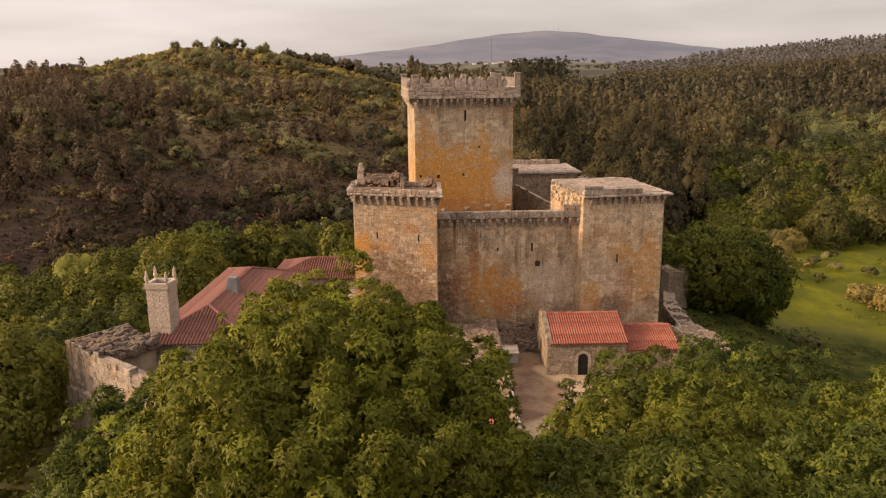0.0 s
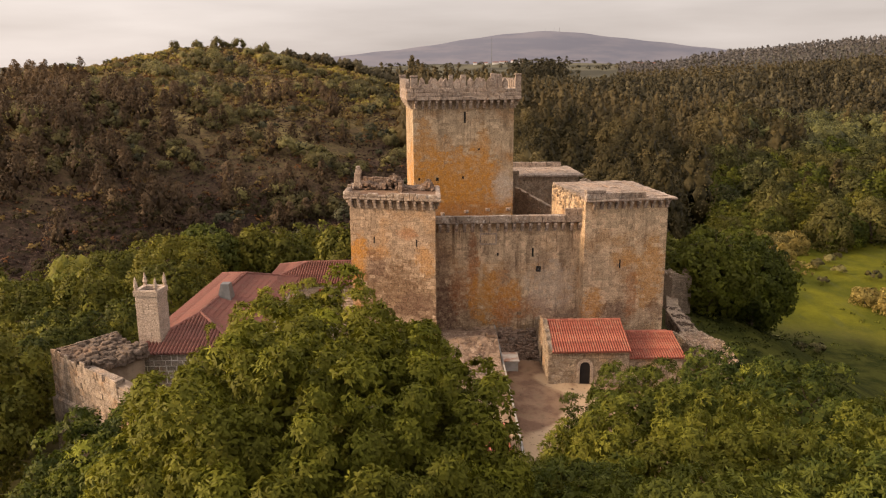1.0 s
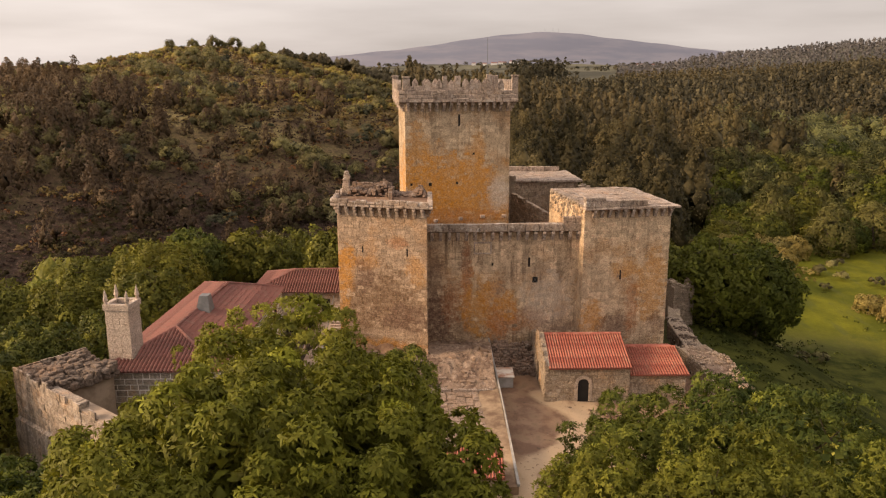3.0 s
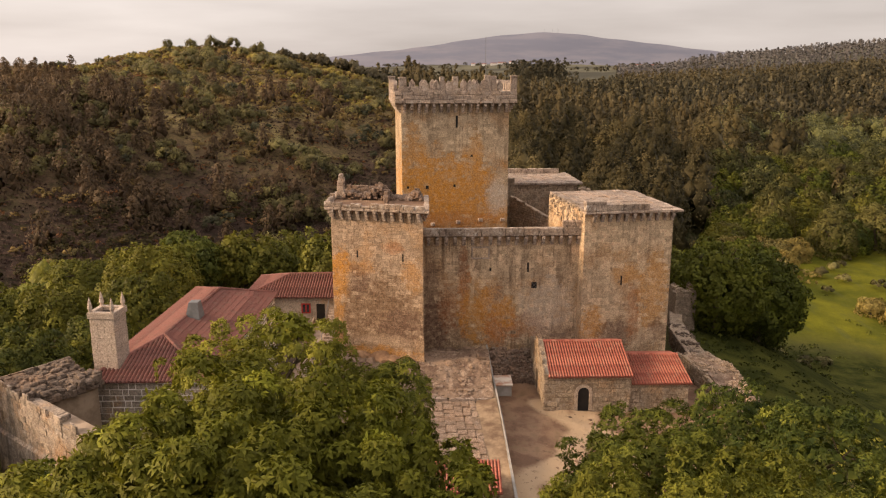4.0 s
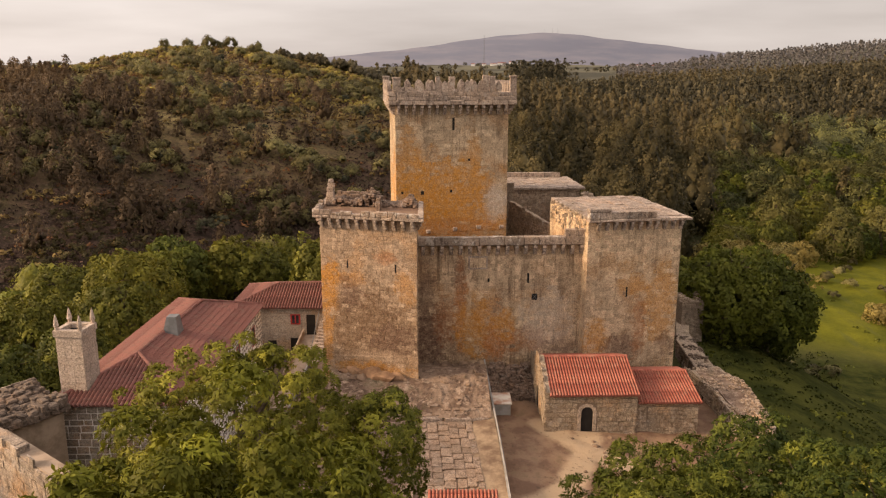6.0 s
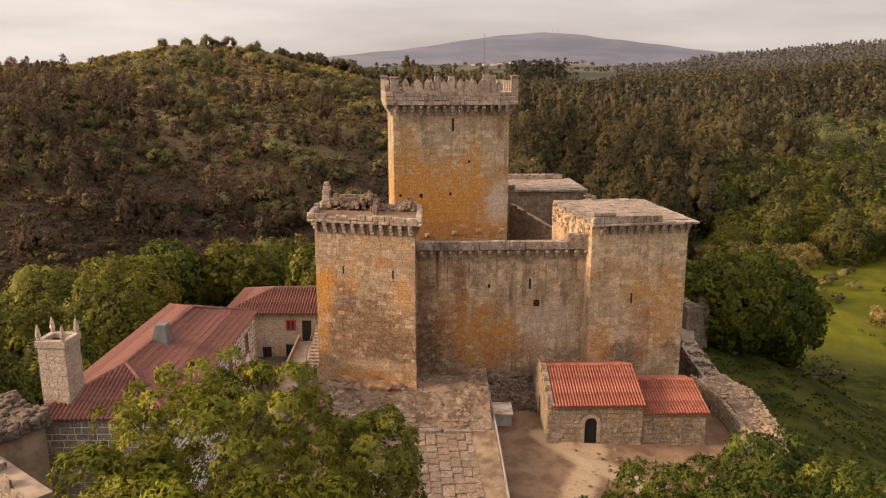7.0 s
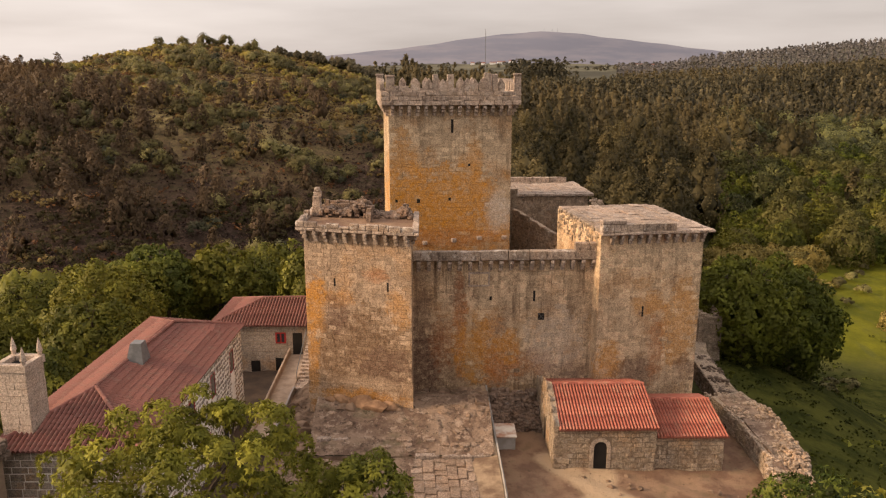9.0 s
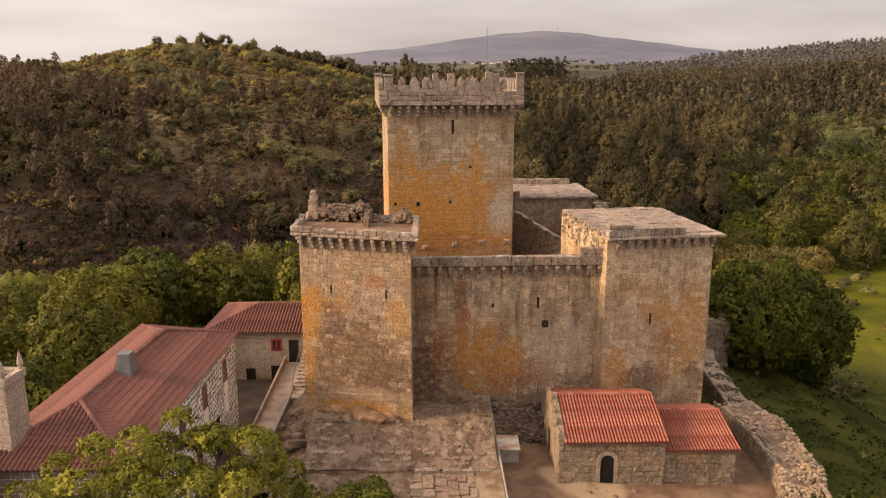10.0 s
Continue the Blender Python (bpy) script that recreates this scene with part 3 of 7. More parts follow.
far = s.mix(s.ramp(s.noise(0.006, 6), 0.42, 0.60), (0.06, 0.058, 0.045), (0.12, 0.112, 0.078))
moor = s.mix(s.ramp(s.noise(0.9, 7, 0.75), 0.48, 0.62, 0.0, 0.8), moor, (0.028, 0.022, 0.013))
moor = s.mix(s.ramp(s.noise(0.4, 8, 0.85), 0.47, 0.56, 0.0, 0.8), moor, (0.024, 0.019, 0.014))
moor = s.mix(s.ramp(s.noise(0.7, 8, 0.85), 0.52, 0.60, 0.0, 0.7), moor, (0.135, 0.088, 0.064))
# shade on the near meadow is put into this darker grass colour
shaded_turf = s.mix(s.ramp(s.noise(0.16, 7, 0.7), 0.38, 0.62), (0.022, 0.027, 0.006), (0.058, 0.06, 0.013))
c = s.mix(s.attr("meadow_shade"), soil, shaded_turf)
c = s.mix(s.attr("meadow"), c, turf)
c = s.mix(s.attr("heath"), c, moor)
grass = s.mix(s.ramp(s.noise(0.10, 7, 0.7), 0.40, 0.60), (0.20, 0.14, 0.068), (0.30, 0.23, 0.10))
grass = s.mix(s.ramp(s.noise(0.5, 8, 0.78), 0.48, 0.60, 0.0, 0.8), grass, (0.045, 0.036, 0.02))
grass = s.mix(s.ramp(s.noise(1.3, 7, 0.78), 0.50, 0.62, 0.0, 0.7), grass, (0.09, 0.078, 0.03))
c = s.mix(s.math("MULTIPLY", s.attr("crest"), s.ramp(s.noise(0.06, 6, 0.65), 0.30, 0.52)), c, grass)
c = s.mix(s.attr("fields"), c, far)
c = s.mix(0.5, c, s.mix(s.noise(1.6, 6, 0.7), (0.25, 0.25, 0.25), (0.75, 0.75, 0.75)), "OVERLAY")
s.bump(s.noise(1.2, 6), 0.8, 0.3)
LAND = s.done(c)
ground_mesh.materials.append(LAND)
tagged(new("ground", ground_mesh), "rolling land with meadow, heath hill and wooded valley", "ground", kind="structure")

# ---- distant ridge ----
def ridge_line(x):
    return 24.0 + 95.0 * np.exp(-0.5 * ((x - 510.0) / 380.0) ** 2) + 103.0 * np.exp(-0.5 * ((x - 450.0) / 1100.0) ** 2) + 34.0 * np.exp(-0.5 * ((x - 1270.0) / 340.0) ** 2) + 20.0 * np.exp(-0.5 * ((x + 300.0) / 380.0) ** 2)


rx, rt = np.meshgrid(np.linspace(-3200, 3600, 240), np.linspace(0, 1, 24))
rz = (ridge_line(rx) + 3.0 * np.sin(rx * 0.021) * np.sin(rx * 0.0083 + 1)) * np.sin(rt * np.pi / 2) + 6.0 * rough(rx * 0.1, rt * 300.0) * rt * (1 - rt)
k = (np.arange(23)[:, None] * 240 + np.arange(239)[None]).ravel()
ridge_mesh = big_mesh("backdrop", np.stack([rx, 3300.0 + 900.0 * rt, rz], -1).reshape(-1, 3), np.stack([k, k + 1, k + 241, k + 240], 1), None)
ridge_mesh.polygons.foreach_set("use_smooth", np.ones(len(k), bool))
s = Shade("hazed_slopes", 1.0)
# distance haze is put into this mauve and a faint glow of the slopes
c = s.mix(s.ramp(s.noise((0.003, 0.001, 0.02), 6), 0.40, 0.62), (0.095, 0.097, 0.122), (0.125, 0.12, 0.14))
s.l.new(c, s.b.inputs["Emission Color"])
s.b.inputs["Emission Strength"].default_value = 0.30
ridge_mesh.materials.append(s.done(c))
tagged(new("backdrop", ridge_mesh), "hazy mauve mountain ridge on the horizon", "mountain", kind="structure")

# ---- yards and terrace ----
s = Shade("earth")
c = s.mix(s.ramp(s.noise(0.35, 5), 0.42, 0.58), (0.15, 0.088, 0.056), (0.24, 0.152, 0.095))
c = s.mix(s.ramp(s.noise(0.7, 6), 0.52, 0.70, 0.0, 0.7), c, (0.15, 0.105, 0.06))
c = s.mix(s.ramp(s.math("ADD", s.attr("path"), s.math("MULTIPLY", s.noise(0.9, 5), 0.5)), 0.55, 0.95), c, (0.38, 0.275, 0.175))
c = s.mix(0.4, c, s.mix(s.noise(8.0, 5, 0.7), (0.3, 0.3, 0.3), (0.7, 0.7, 0.7)), "OVERLAY")
c = s.mix(s.ramp(s.noise(2.2, 8, 0.8), 0.56, 0.64, 0.0, 0.7), c, (0.075, 0.048, 0.03))
s.bump(s.noise(3.0, 7, 0.75), 0.9, 0.14)
EARTH = s.done(c)

# earth darkened to hold the shade of the yard between the houses
SHADED_EARTH = plain("shaded_earth", (0.085, 0.058, 0.04), (0.05, 0.036, 0.026), 0.5, 0.95, 0.6, 5.0)
s = Shade("terrace_ground")
c = s.mix(s.ramp(s.noise(0.5, 7, 0.7), 0.40, 0.60), (0.165, 0.106, 0.073), (0.31, 0.218, 0.153))
c = s.mix(s.ramp(s.noise(1.1, 8, 0.8), 0.53, 0.60, 0.0, 0.8), c, (0.45, 0.34, 0.255))
c = s.mix(s.ramp(s.noise(1.6, 8, 0.8), 0.53, 0.61, 0.0, 0.85), c, (0.07, 0.046, 0.032))
c = s.mix(s.ramp(s.noise(0.35, 5, 0.6), 0.55, 0.68, 0.0, 0.6), c, (0.10, 0.09, 0.045))
c = s.mix(0.5, c, s.mix(s.noise(7.0, 6, 0.75), (0.25, 0.25, 0.25), (0.75, 0.75, 0.75)), "OVERLAY")
s.bump(s.noise(2.6, 8, 0.8), 1.0, 0.3)
TERRACE = s.done(c)


def sheet(name, corners, n, m, lift, material, label, category):
    """A ground sheet over a quad (four x, y, z corners), uneven by lift."""
    a, b, c4, d = [np.array(p, float) for p in corners]
    q, r = np.meshgrid(np.linspace(0, 1, n), np.linspace(0, 1, m))
    q, r = q[..., None], r[..., None]
    pts = (a * (1 - q) + b * q) * (1 - r) + (d * (1 - q) + c4 * q) * r
    pts[..., 2] += lift * (np.sin(pts[..., 0] * 1.9 + 2 * np.sin(pts[..., 1] * 1.1)) + np.sin(pts[..., 1] * 2.3 + pts[..., 0]))
    k = (np.arange(m - 1)[:, None] * n + np.arange(n - 1)[None]).ravel()
    me = big_mesh(name, pts.reshape(-1, 3), np.stack([k, k + 1, k + n + 1, k + n], 1), material)
    me.polygons.foreach_set("use_smooth", np.ones(len(k), bool))
    return tagged(new(name, me), label, category, kind="structure")


yard_ob = sheet("courtyard", ((3.0, 8.0, -0.9), (27.0, 8.0, -2.2), (27.0, 47.5, -0.9), (3.0, 47.5, 0.2)), 60, 90, 0.05, EARTH, "bare reddish earth courtyard with pale trodden paths", "courtyard")
n = len(yard_ob.data.vertices)
co = np.empty(n * 3, np.float32)
yard_ob.data.vertices.foreach_get("co", co)
co = co.reshape(-1, 3)
trail = np.full(n, 99.0)
for ax, ay, bx, by in ((12.0, 36.5, 11.5, 33.5), (11.5, 33.5, 8.0, 38.0), (11.5, 33.5, 15.5, 30.0), (11.5, 33.5, 9.0, 27.5), (9.0, 27.5, 5.0, 24.0), (15.5, 30.0, 13.0, 25.0), (13.0, 25.0, 8.0, 24.0), (5.0, 24.0, 5.0, 12.0)):
    d = np.array([bx - ax, by - ay])
    t = np.clip(((co[:, 0] - ax) * d[0] + (co[:, 1] - ay) * d[1]) / (d @ d), 0, 1)
    trail = np.minimum(trail, np.hypot(co[:, 0] - ax - t * d[0], co[:, 1] - ay - t * d[1]))
a = yard_ob.data.attributes.new("path", "FLOAT", "POINT")
a.data.foreach_set("value", np.clip(1.0 - trail / 2.3, 0, 1).astype(np.float32))
def terrace_z(y):
    """The terrace climbs to the tower's foot and sinks again towards the curtain wall."""
    return 1.28 + 1.72 * step(y, 34.2, 42.0) - 0.8 * step(y, 42.5, 46.5) - 0.055


def shaken(x, y, a, f):
    return a * noise.fractal(Vector((x * f, y * f, 3.7)), 1.0, 2.1, 5)


terrace = sheet("terrace", ((-11.1, 35.4, 0.0), (3.5, 35.4, 0.0), (3.3, 46.8, 0.0), (-11.5, 46.8, 0.0)), 150, 120, 0.0, TERRACE, "rough stony terrace of bedrock and trodden earth below the towers", "terrace")
for v in terrace.data.vertices:
    v.co.z = float(terrace_z(v.co.y)) + shaken(v.co.x, v.co.y, 0.16, 0.55) + abs(shaken(v.co.x, v.co.y, 0.16, 1.9))
part("edge", Mesh().prism([(-11.12, 35.38), (-11.0, 35.38), (-11.3, 44.0), (-11.5, 44.0)], -0.3, [1.2, 1.2, 2.8, 2.8]), ROCK, terrace)
part("riser", Mesh().prism([(-11.1, 35.36), (3.4, 35.36), (3.4, 35.5), (-11.1, 35.5)], -0.3, 1.3), ROCK, terrace)
bank = sheet("rock_bank", ((-14.9, 34.0, 0.2), (-10.9, 34.0, 0.6), (-11.3, 50.0, 2.6), (-14.7, 50.0, 0.7)), 50, 130, 0.0, ROCK, "rough rocky bank between the walkway and the tower", "bank")
for v in bank.data.vertices:
    v.co.z += shaken(v.co.x, v.co.y, 0.35, 0.6) + abs(shaken(v.co.x, v.co.y, 0.3, 1.6)) - 0.1
sheet("lower_yard", ((-30.0, 20.0, -0.6), (-12.9, 20.0, -0.4), (-13.1, 57.3, -0.3), (-30.0, 57.3, -0.6)), 30, 40, 0.04, SHADED_EARTH, "earth yard between the houses", "yard")
sheet("ramp_bed", ((-3.2, 21.0, 0.1), (1.9, 21.0, 0.1), (1.6, 35.6, 1.1), (-2.9, 35.6, 1.1)), 12, 20, 0.02, ROCK, "bedding of the paved ramp", "ramp")
sheet("terrace_slope", ((-14.0, 14.0, -1.3), (-3.0, 18.0, 0.0), (-2.8, 35.6, 1.2), (-13.0, 35.6, 1.0)), 24, 30, 0.08, TERRACE, "earth slope with scattered stones below the terrace", "slope")

# ---- castle ----


def corbel_mesh(reach, tall, wide, material):
    m = Mesh()
    for k in range(3):
        a, b = k / 3, (k + 1) / 3
        m.box(WORLD, -wide / 2, wide / 2, -reach * (b * 0.9 + 0.1), 0.05, tall * a, tall * b - 0.03, 0.045, 0.01)
    return m.data("corbel", material)


def corbel_row(parent, fr, face, at, lo, hi, count, z, mesh):
    """Corbels in a row along a face of the frame; at: the face's place across it."""
    for k in range(count):
        d = lo + (hi - lo) * k / (count - 1)
        turn = {"front": 0.0, "left": -90.0, "right": 90.0}[face]
        p = fr.p(d, at, z) if face == "front" else fr.p(at, d, z)
        ob = new("corbel", mesh)
        under(ob, parent)
        ob.matrix_basis = Matrix.Translation(p) @ Matrix.Rotation(math.atan2(fr.u.y, fr.u.x) + radians(turn), 4, "Z")


def slit(parent, fr, u, z0, z1, w):
    m = Mesh().box(fr, u - w / 2, u + w / 2, 0.02, 0.5, z0, z1)
    part("arrow_slit", m, DARK, parent, "dark narrow arrow slit")


def pointed(fr, u, v, w, d, z, h, along=True):
    """A merlon with a pointed head."""
    m = Mesh()
    a, b = (w / 2, d / 2) if along else (d / 2, w / 2)
    pts = [fr.p(u + x * a, v + y * b, z) for x, y in ((-1, -1), (1, -1), (1, 1), (-1, 1))]
    pts += [fr.p(u + x * a, v + y * b, z + h * 0.58) for x, y in ((-1, -1), (1, -1), (1, 1), (-1, 1))]
    pts += [fr.p(u + (x * 0.10 * a if along else x * a), v + (y * b if along else y * 0.10 * b), z + h) for x, y in ((-1, -1), (1, -1), (1, 1), (-1, 1))]
    m.add(pts, [(0, 3, 2, 1)] + [(i, (i + 1) % 4, 4 + (i + 1) % 4, 4 + i) for i in range(4)] + [(4 + i, 4 + (i + 1) % 4, 8 + (i + 1) % 4, 8 + i) for i in range(4)] + [(8, 9, 10, 11)])
    return m


def kerb(parent, material, fr, lo, hi, across, thick, z0, z1, along="u", long=1.1, name="coping_stone", worn=0.0):
    """A row of coping stones, each a part."""
    u = lo
    while u < hi - 0.05:
        w = min(long * random.uniform(0.7, 1.4), hi - u)
        if hi - u - w < 0.35:
            w = hi - u
        e = random.uniform(-0.03, 0.03) - (z1 - z0) * worn * random.random() ** 2
        a, b = random.uniform(-0.03, 0.03), random.uniform(-0.02, 0.02)
        m = Mesh()
        if along == "u":
            m.box(fr, u + 0.008, u + w - 0.008, across + a, across + thick + b, z0, z1 + e, 0.045, 0.03)
        else:
            m.box(fr, across + a, across + thick + b, u + 0.008, u + w - 0.008, z0, z1 + e, 0.045, 0.03)
        part(name, m, material, parent)
        u += w


def slab_roof(parent, fr, nu, nv, du, dv, v0, z0, z1, material):
    for i in range(nu):
        for j in range(nv):
            part("roof_slab", Mesh().box(fr, i * du + 0.02, (i + 1) * du - 0.02, v0 + j * dv, v0 + (j + 1) * dv - 0.03, z0, z1 + random.uniform(-0.03, 0.05), 0.03, 0.03), material, parent)


# keep
KEEP = Frame(-5.95, 58.4, 6.6)
KW, KD, KTOP = 12.45, 12.6, 26.05
keep = thing("keep_tower", -0.5, 65.0, 8.0, "tall square granite keep stained with orange lichen", "tower")
keep_wall = part("wall", Mesh().box(KEEP, 0.014, KW - 0.014, 0.014, KD - 0.014, 0.0, 27.2), STONE_KEEP_REST, keep)
keep_holes = [(6.25, 6.5, 24.4, 25.75), (8.0, 8.25, 21.0, 21.25), (0.55, 0.8, 17.4, 17.7), (2.75, 3.1, 17.3, 17.7), (6.0, 6.25, 17.5, 17.8)]
masonry(keep_wall, KEEP, ("front", 0.0), 0.0, KW, 11.0, KTOP, 0.40, 0.85, (STONE_KEEP, STONE_KEEP_REST), 0, keep_holes)
masonry(keep_wall, KEEP, ("left", 0.0), 0.0, KD, 11.0, KTOP, 0.40, 0.85, (STONE_KEEP, STONE_KEEP_REST), 0)
masonry(keep_wall, KEEP, ("right", KW), 0.0, KD, 11.0, KTOP, 0.40, 0.85, (STONE_KEEP, STONE_KEEP_REST), 0)
for q0, q1, s0, s1 in keep_holes:
    part("putlog_hole" if s1 - s0 < 0.5 else "arrow_slit", Mesh().box(KEEP, q0, q1, 0.006, 0.4, s0, s1), DARK, keep_wall)
CORBEL_KEEP = corbel_mesh(0.72, 1.05, 0.36, STONE_PALE)
corbel_row(keep, KEEP, "front", 0.0, 0.35, KW - 0.35, 15, KTOP + 0.05, CORBEL_KEEP)
corbel_row(keep, KEEP, "left", 0.0, 0.35, KD - 0.35, 15, KTOP + 0.05, CORBEL_KEEP)
corbel_row(keep, KEEP, "right", KW, 0.35, KD - 0.35, 15, KTOP + 0.05, CORBEL_KEEP)
PAR = 0.78
for z0, z1 in ((27.16, 27.62), (27.63, 28.08), (28.09, 28.55)):
    for v in (-PAR, KD + PAR - 0.45):
        kerb(keep, STONE_PALE, KEEP, -PAR, KW + PAR, v, 0.45, z0, z1, name="parapet_stone")
    for u in (-PAR, KW + PAR - 0.45):
        kerb(keep, STONE_PALE, KEEP, -PAR + 0.46, KD + PAR - 0.46, u, 0.45, z0, z1, "v", name="parapet_stone")
part("roof_deck", Mesh().box(KEEP, -PAR + 0.3, KW + PAR - 0.3, -PAR + 0.3, KD + PAR - 0.3, 27.12, 27.3), STONE_ROOF, keep)
front_row = [(1.25, 1.4, 0.5, 0), (2.65, 0.9, 1.25, 1), (3.95, 0.75, 1.25, 1), (4.6, 0.5, 1.6, 0), (5.35, 0.75, 1.15, 1), (6.1, 0.65, 1.6, 0), (7.0, 0.62, 1.2, 1), (7.8, 0.8, 1.25, 1), (8.55, 0.62, 1.2, 1), (9.2, 0.55, 1.15, 1), (9.78, 0.7, 1.75, 0), (10.55, 0.5, 1.6, 0), (11.2, 0.6, 1.2, 1)]
for u, w, h, kind in front_row:
    m = pointed(KEEP, u, -PAR + 0.23, w, 0.4, 28.55, h) if kind else Mesh().box(KEEP, u - w / 2, u + w / 2, -PAR + 0.03, -PAR + 0.42, 28.55, 28.55 + h, 0.03, 0.015)
    part("merlon", m, STONE_PALE, keep)
for k in range(9):
    part("merlon", pointed(KEEP, 0.9 + k * 1.35, KD + PAR - 0.23, 0.8, 0.4, 28.55, 1.2), STONE_PALE, keep)
    part("merlon", pointed(KEEP, -PAR + 0.23, 1.3 + k * 1.3, 0.75, 0.4, 28.55, 1.15, False), STONE_PALE, keep)
    part("merlon", pointed(KEEP, KW + PAR - 0.23, 1.3 + k * 1.3, 0.75, 0.4, 28.55, 1.15, False), STONE_PALE, keep)
for u, v, wu, wv, h in ((-PAR + 0.5, -PAR, 0.85, 0.6, 1.55), (KW + PAR - 0.75, -PAR, 0.7, 0.6, 1.7), (-PAR, KD + PAR - 0.8, 0.8, 0.8, 1.6), (KW + PAR - 0.8, KD + PAR - 0.8, 0.8, 0.8, 1.6)):
    m = Mesh().box(KEEP, u + 0.005, u + wu, v + 0.005, v + wv, 28.55, 28.5 + h - 0.16, 0.04, 0.02).box(KEEP, u - 0.05, u + wu + 0.05, v - 0.05, v + wv + 0.05, 28.5 + h - 0.16, 28.55 + h, 0.04, 0.01)
    part("corner_merlon", m, STONE_PALE, keep)
for u, z in ((3.54, 13.13), (6.56, 13.36), (9.23, 13.53), (11.84, 13.53)):
    part("beam_stub", Mesh().box(KEEP, u - 0.25, u + 0.25, -0.35, 0.1, z - 0.2, z + 0.2, 0.05, 0.03), STONE_PALE, keep)
part("antenna_mast", Mesh().tube([KEEP.p(10.0, 2.0, 27.2), KEEP.p(10.0, 2.0, 31.0), KEEP.p(10.0, 2.0, 34.6)], [0.035, 0.03, 0.02], 6), METAL, keep, "thin grey mast")

# corner tower beside the houses
WT = Frame(-12.1, 43.25, -14.4, 1.5)
WW, WD, WTOP = 9.3, 8.8, 16.75
west_tower = thing("corner_tower", -7.0, 46.0, 2.7, "square granite corner tower with corbels and a ruined top", "tower", "corner towers")
wt_wall = part("wall", Mesh().box(WT, 0.014, WW - 0.014, 0.014, WD - 0.014, -1.0, 17.8), STONE_WEST_REST, west_tower)
wt_holes = [(2.55, 2.7, 13.0, 13.7), (7.2, 7.35, 12.85, 13.6)]
masonry(wt_wall, WT, ("front", 0.0), 0.0, WW, 2.3, WTOP, 0.39, 0.72, (STONE_WEST, STONE_WEST_REST), 300, wt_holes)
masonry(wt_wall, WT, ("right", WW), 0.0, WD, 2.3, WTOP, 0.39, 0.72, (STONE_WEST, STONE_WEST_REST), 0)
masonry(wt_wall, WT, ("left", 0.0), 0.0, WD, 0.0, WTOP, 0.39, 0.72, (STONE_WEST, STONE_WEST_REST), 0)
for q0, q1, s0, s1 in wt_holes:
    part("arrow_slit", Mesh().box(WT, q0, q1, 0.006, 0.4, s0, s1), DARK, wt_wall)
plinth = part("plinth", Mesh().box(WT, -0.06, WW + 0.05, -0.12, 0.4, 1.2, 4.3), STONE_WEST, west_tower, "ochre-stained plinth course")
for k in range(8):
    u0, u1 = -0.08 + k * 1.18, -0.08 + (k + 1) * 1.18 - 0.012
    for j in range(4):
        low, high = 2.2 + j * (0.55 + 0.018 * k), 2.2 + (j + 1) * (0.55 + 0.018 * k) - 0.012
        part("plinth_stone", Mesh().box(WT, u0, u1, -0.14, 0.4, low, high, 0.02, 0.012), STONE_WEST, plinth)
CORBEL_WT = corbel_mesh(0.62, 0.95, 0.33, STONE_PALE)
corbel_row(west_tower, WT, "front", 0.0, 0.3, WW - 0.3, 11, WTOP + 0.03, CORBEL_WT)
corbel_row(west_tower, WT, "left", 0.0, 0.9, WD - 0.3, 10, WTOP + 0.03, CORBEL_WT)
corbel_row(west_tower, WT, "right", WW, 0.9, WD - 0.3, 10, WTOP + 0.03, CORBEL_WT)


kerb(west_tower, STONE_PALE, WT, -0.62, WW + 0.62, -0.66, 0.5, 17.72, 17.98)
kerb(west_tower, STONE_PARAPET, WT, -0.62, WW + 0.2, -0.64, 0.42, 17.98, 18.5, long=0.8, worn=0.75)
for side in (-0.62, WW + 0.12):
    kerb(west_tower, STONE_PALE, WT, -0.14, WD + 0.5, side, 0.5, 17.72, 18.0, "v")
kerb(west_tower, STONE_PARAPET, WT, -0.2, WD - 4.0, -0.62, 0.45, 18.0, 18.5, "v", long=0.8, worn=0.75)
part("roof_deck", Mesh().box(WT, -0.4, WW + 0.4, -0.4, WD + 0.3, 17.6, 17.85), EARTH, west_tower)


def rubble(fr, u0, u1, v0, v1, base, top, size, count, seed, inside=None):
    """A heap of broken stones whose upper limit is top(u, v)."""
    rnd, m = random.Random(seed), Mesh()
    for _ in range(count):
        u, v = rnd.uniform(u0, u1), rnd.uniform(v0, v1)
        if inside and not inside(u, v):
            continue
        z = base + (top(u, v) - base) * rnd.random() ** 0.5
        a, b, c = (size * rnd.uniform(0.4, 1.2) for _ in range(3))
        m.box(fr, u - a / 2, u + a / 2, v - b / 2, v + b / 2, max(base - 0.1, z - c), z, min(a, b, c) * 0.18, size * 0.08)
    return m


part("ruined_wall", rubble(WT, 0.6, 5.6, 5.0, 8.3, 17.8, lambda u, v: 18.3 + 1.1 * math.exp(-((u - 4.6) / 1.1) ** 2) + 0.5 * math.exp(-((u - 1.5) / 1.2) ** 2), 0.42, 330, 3), STONE_RUIN, west_tower, "broken rubble wall on the tower top", kind="stuff")
part("ruined_wall", rubble(WT, 5.6, 9.2, 5.5, 8.6, 17.8, lambda u, v: 18.1 + 0.8 * math.exp(-((u - 8.6) / 0.6) ** 2), 0.38, 220, 4), STONE_RUIN, west_tower, kind="stuff")
m = Mesh()
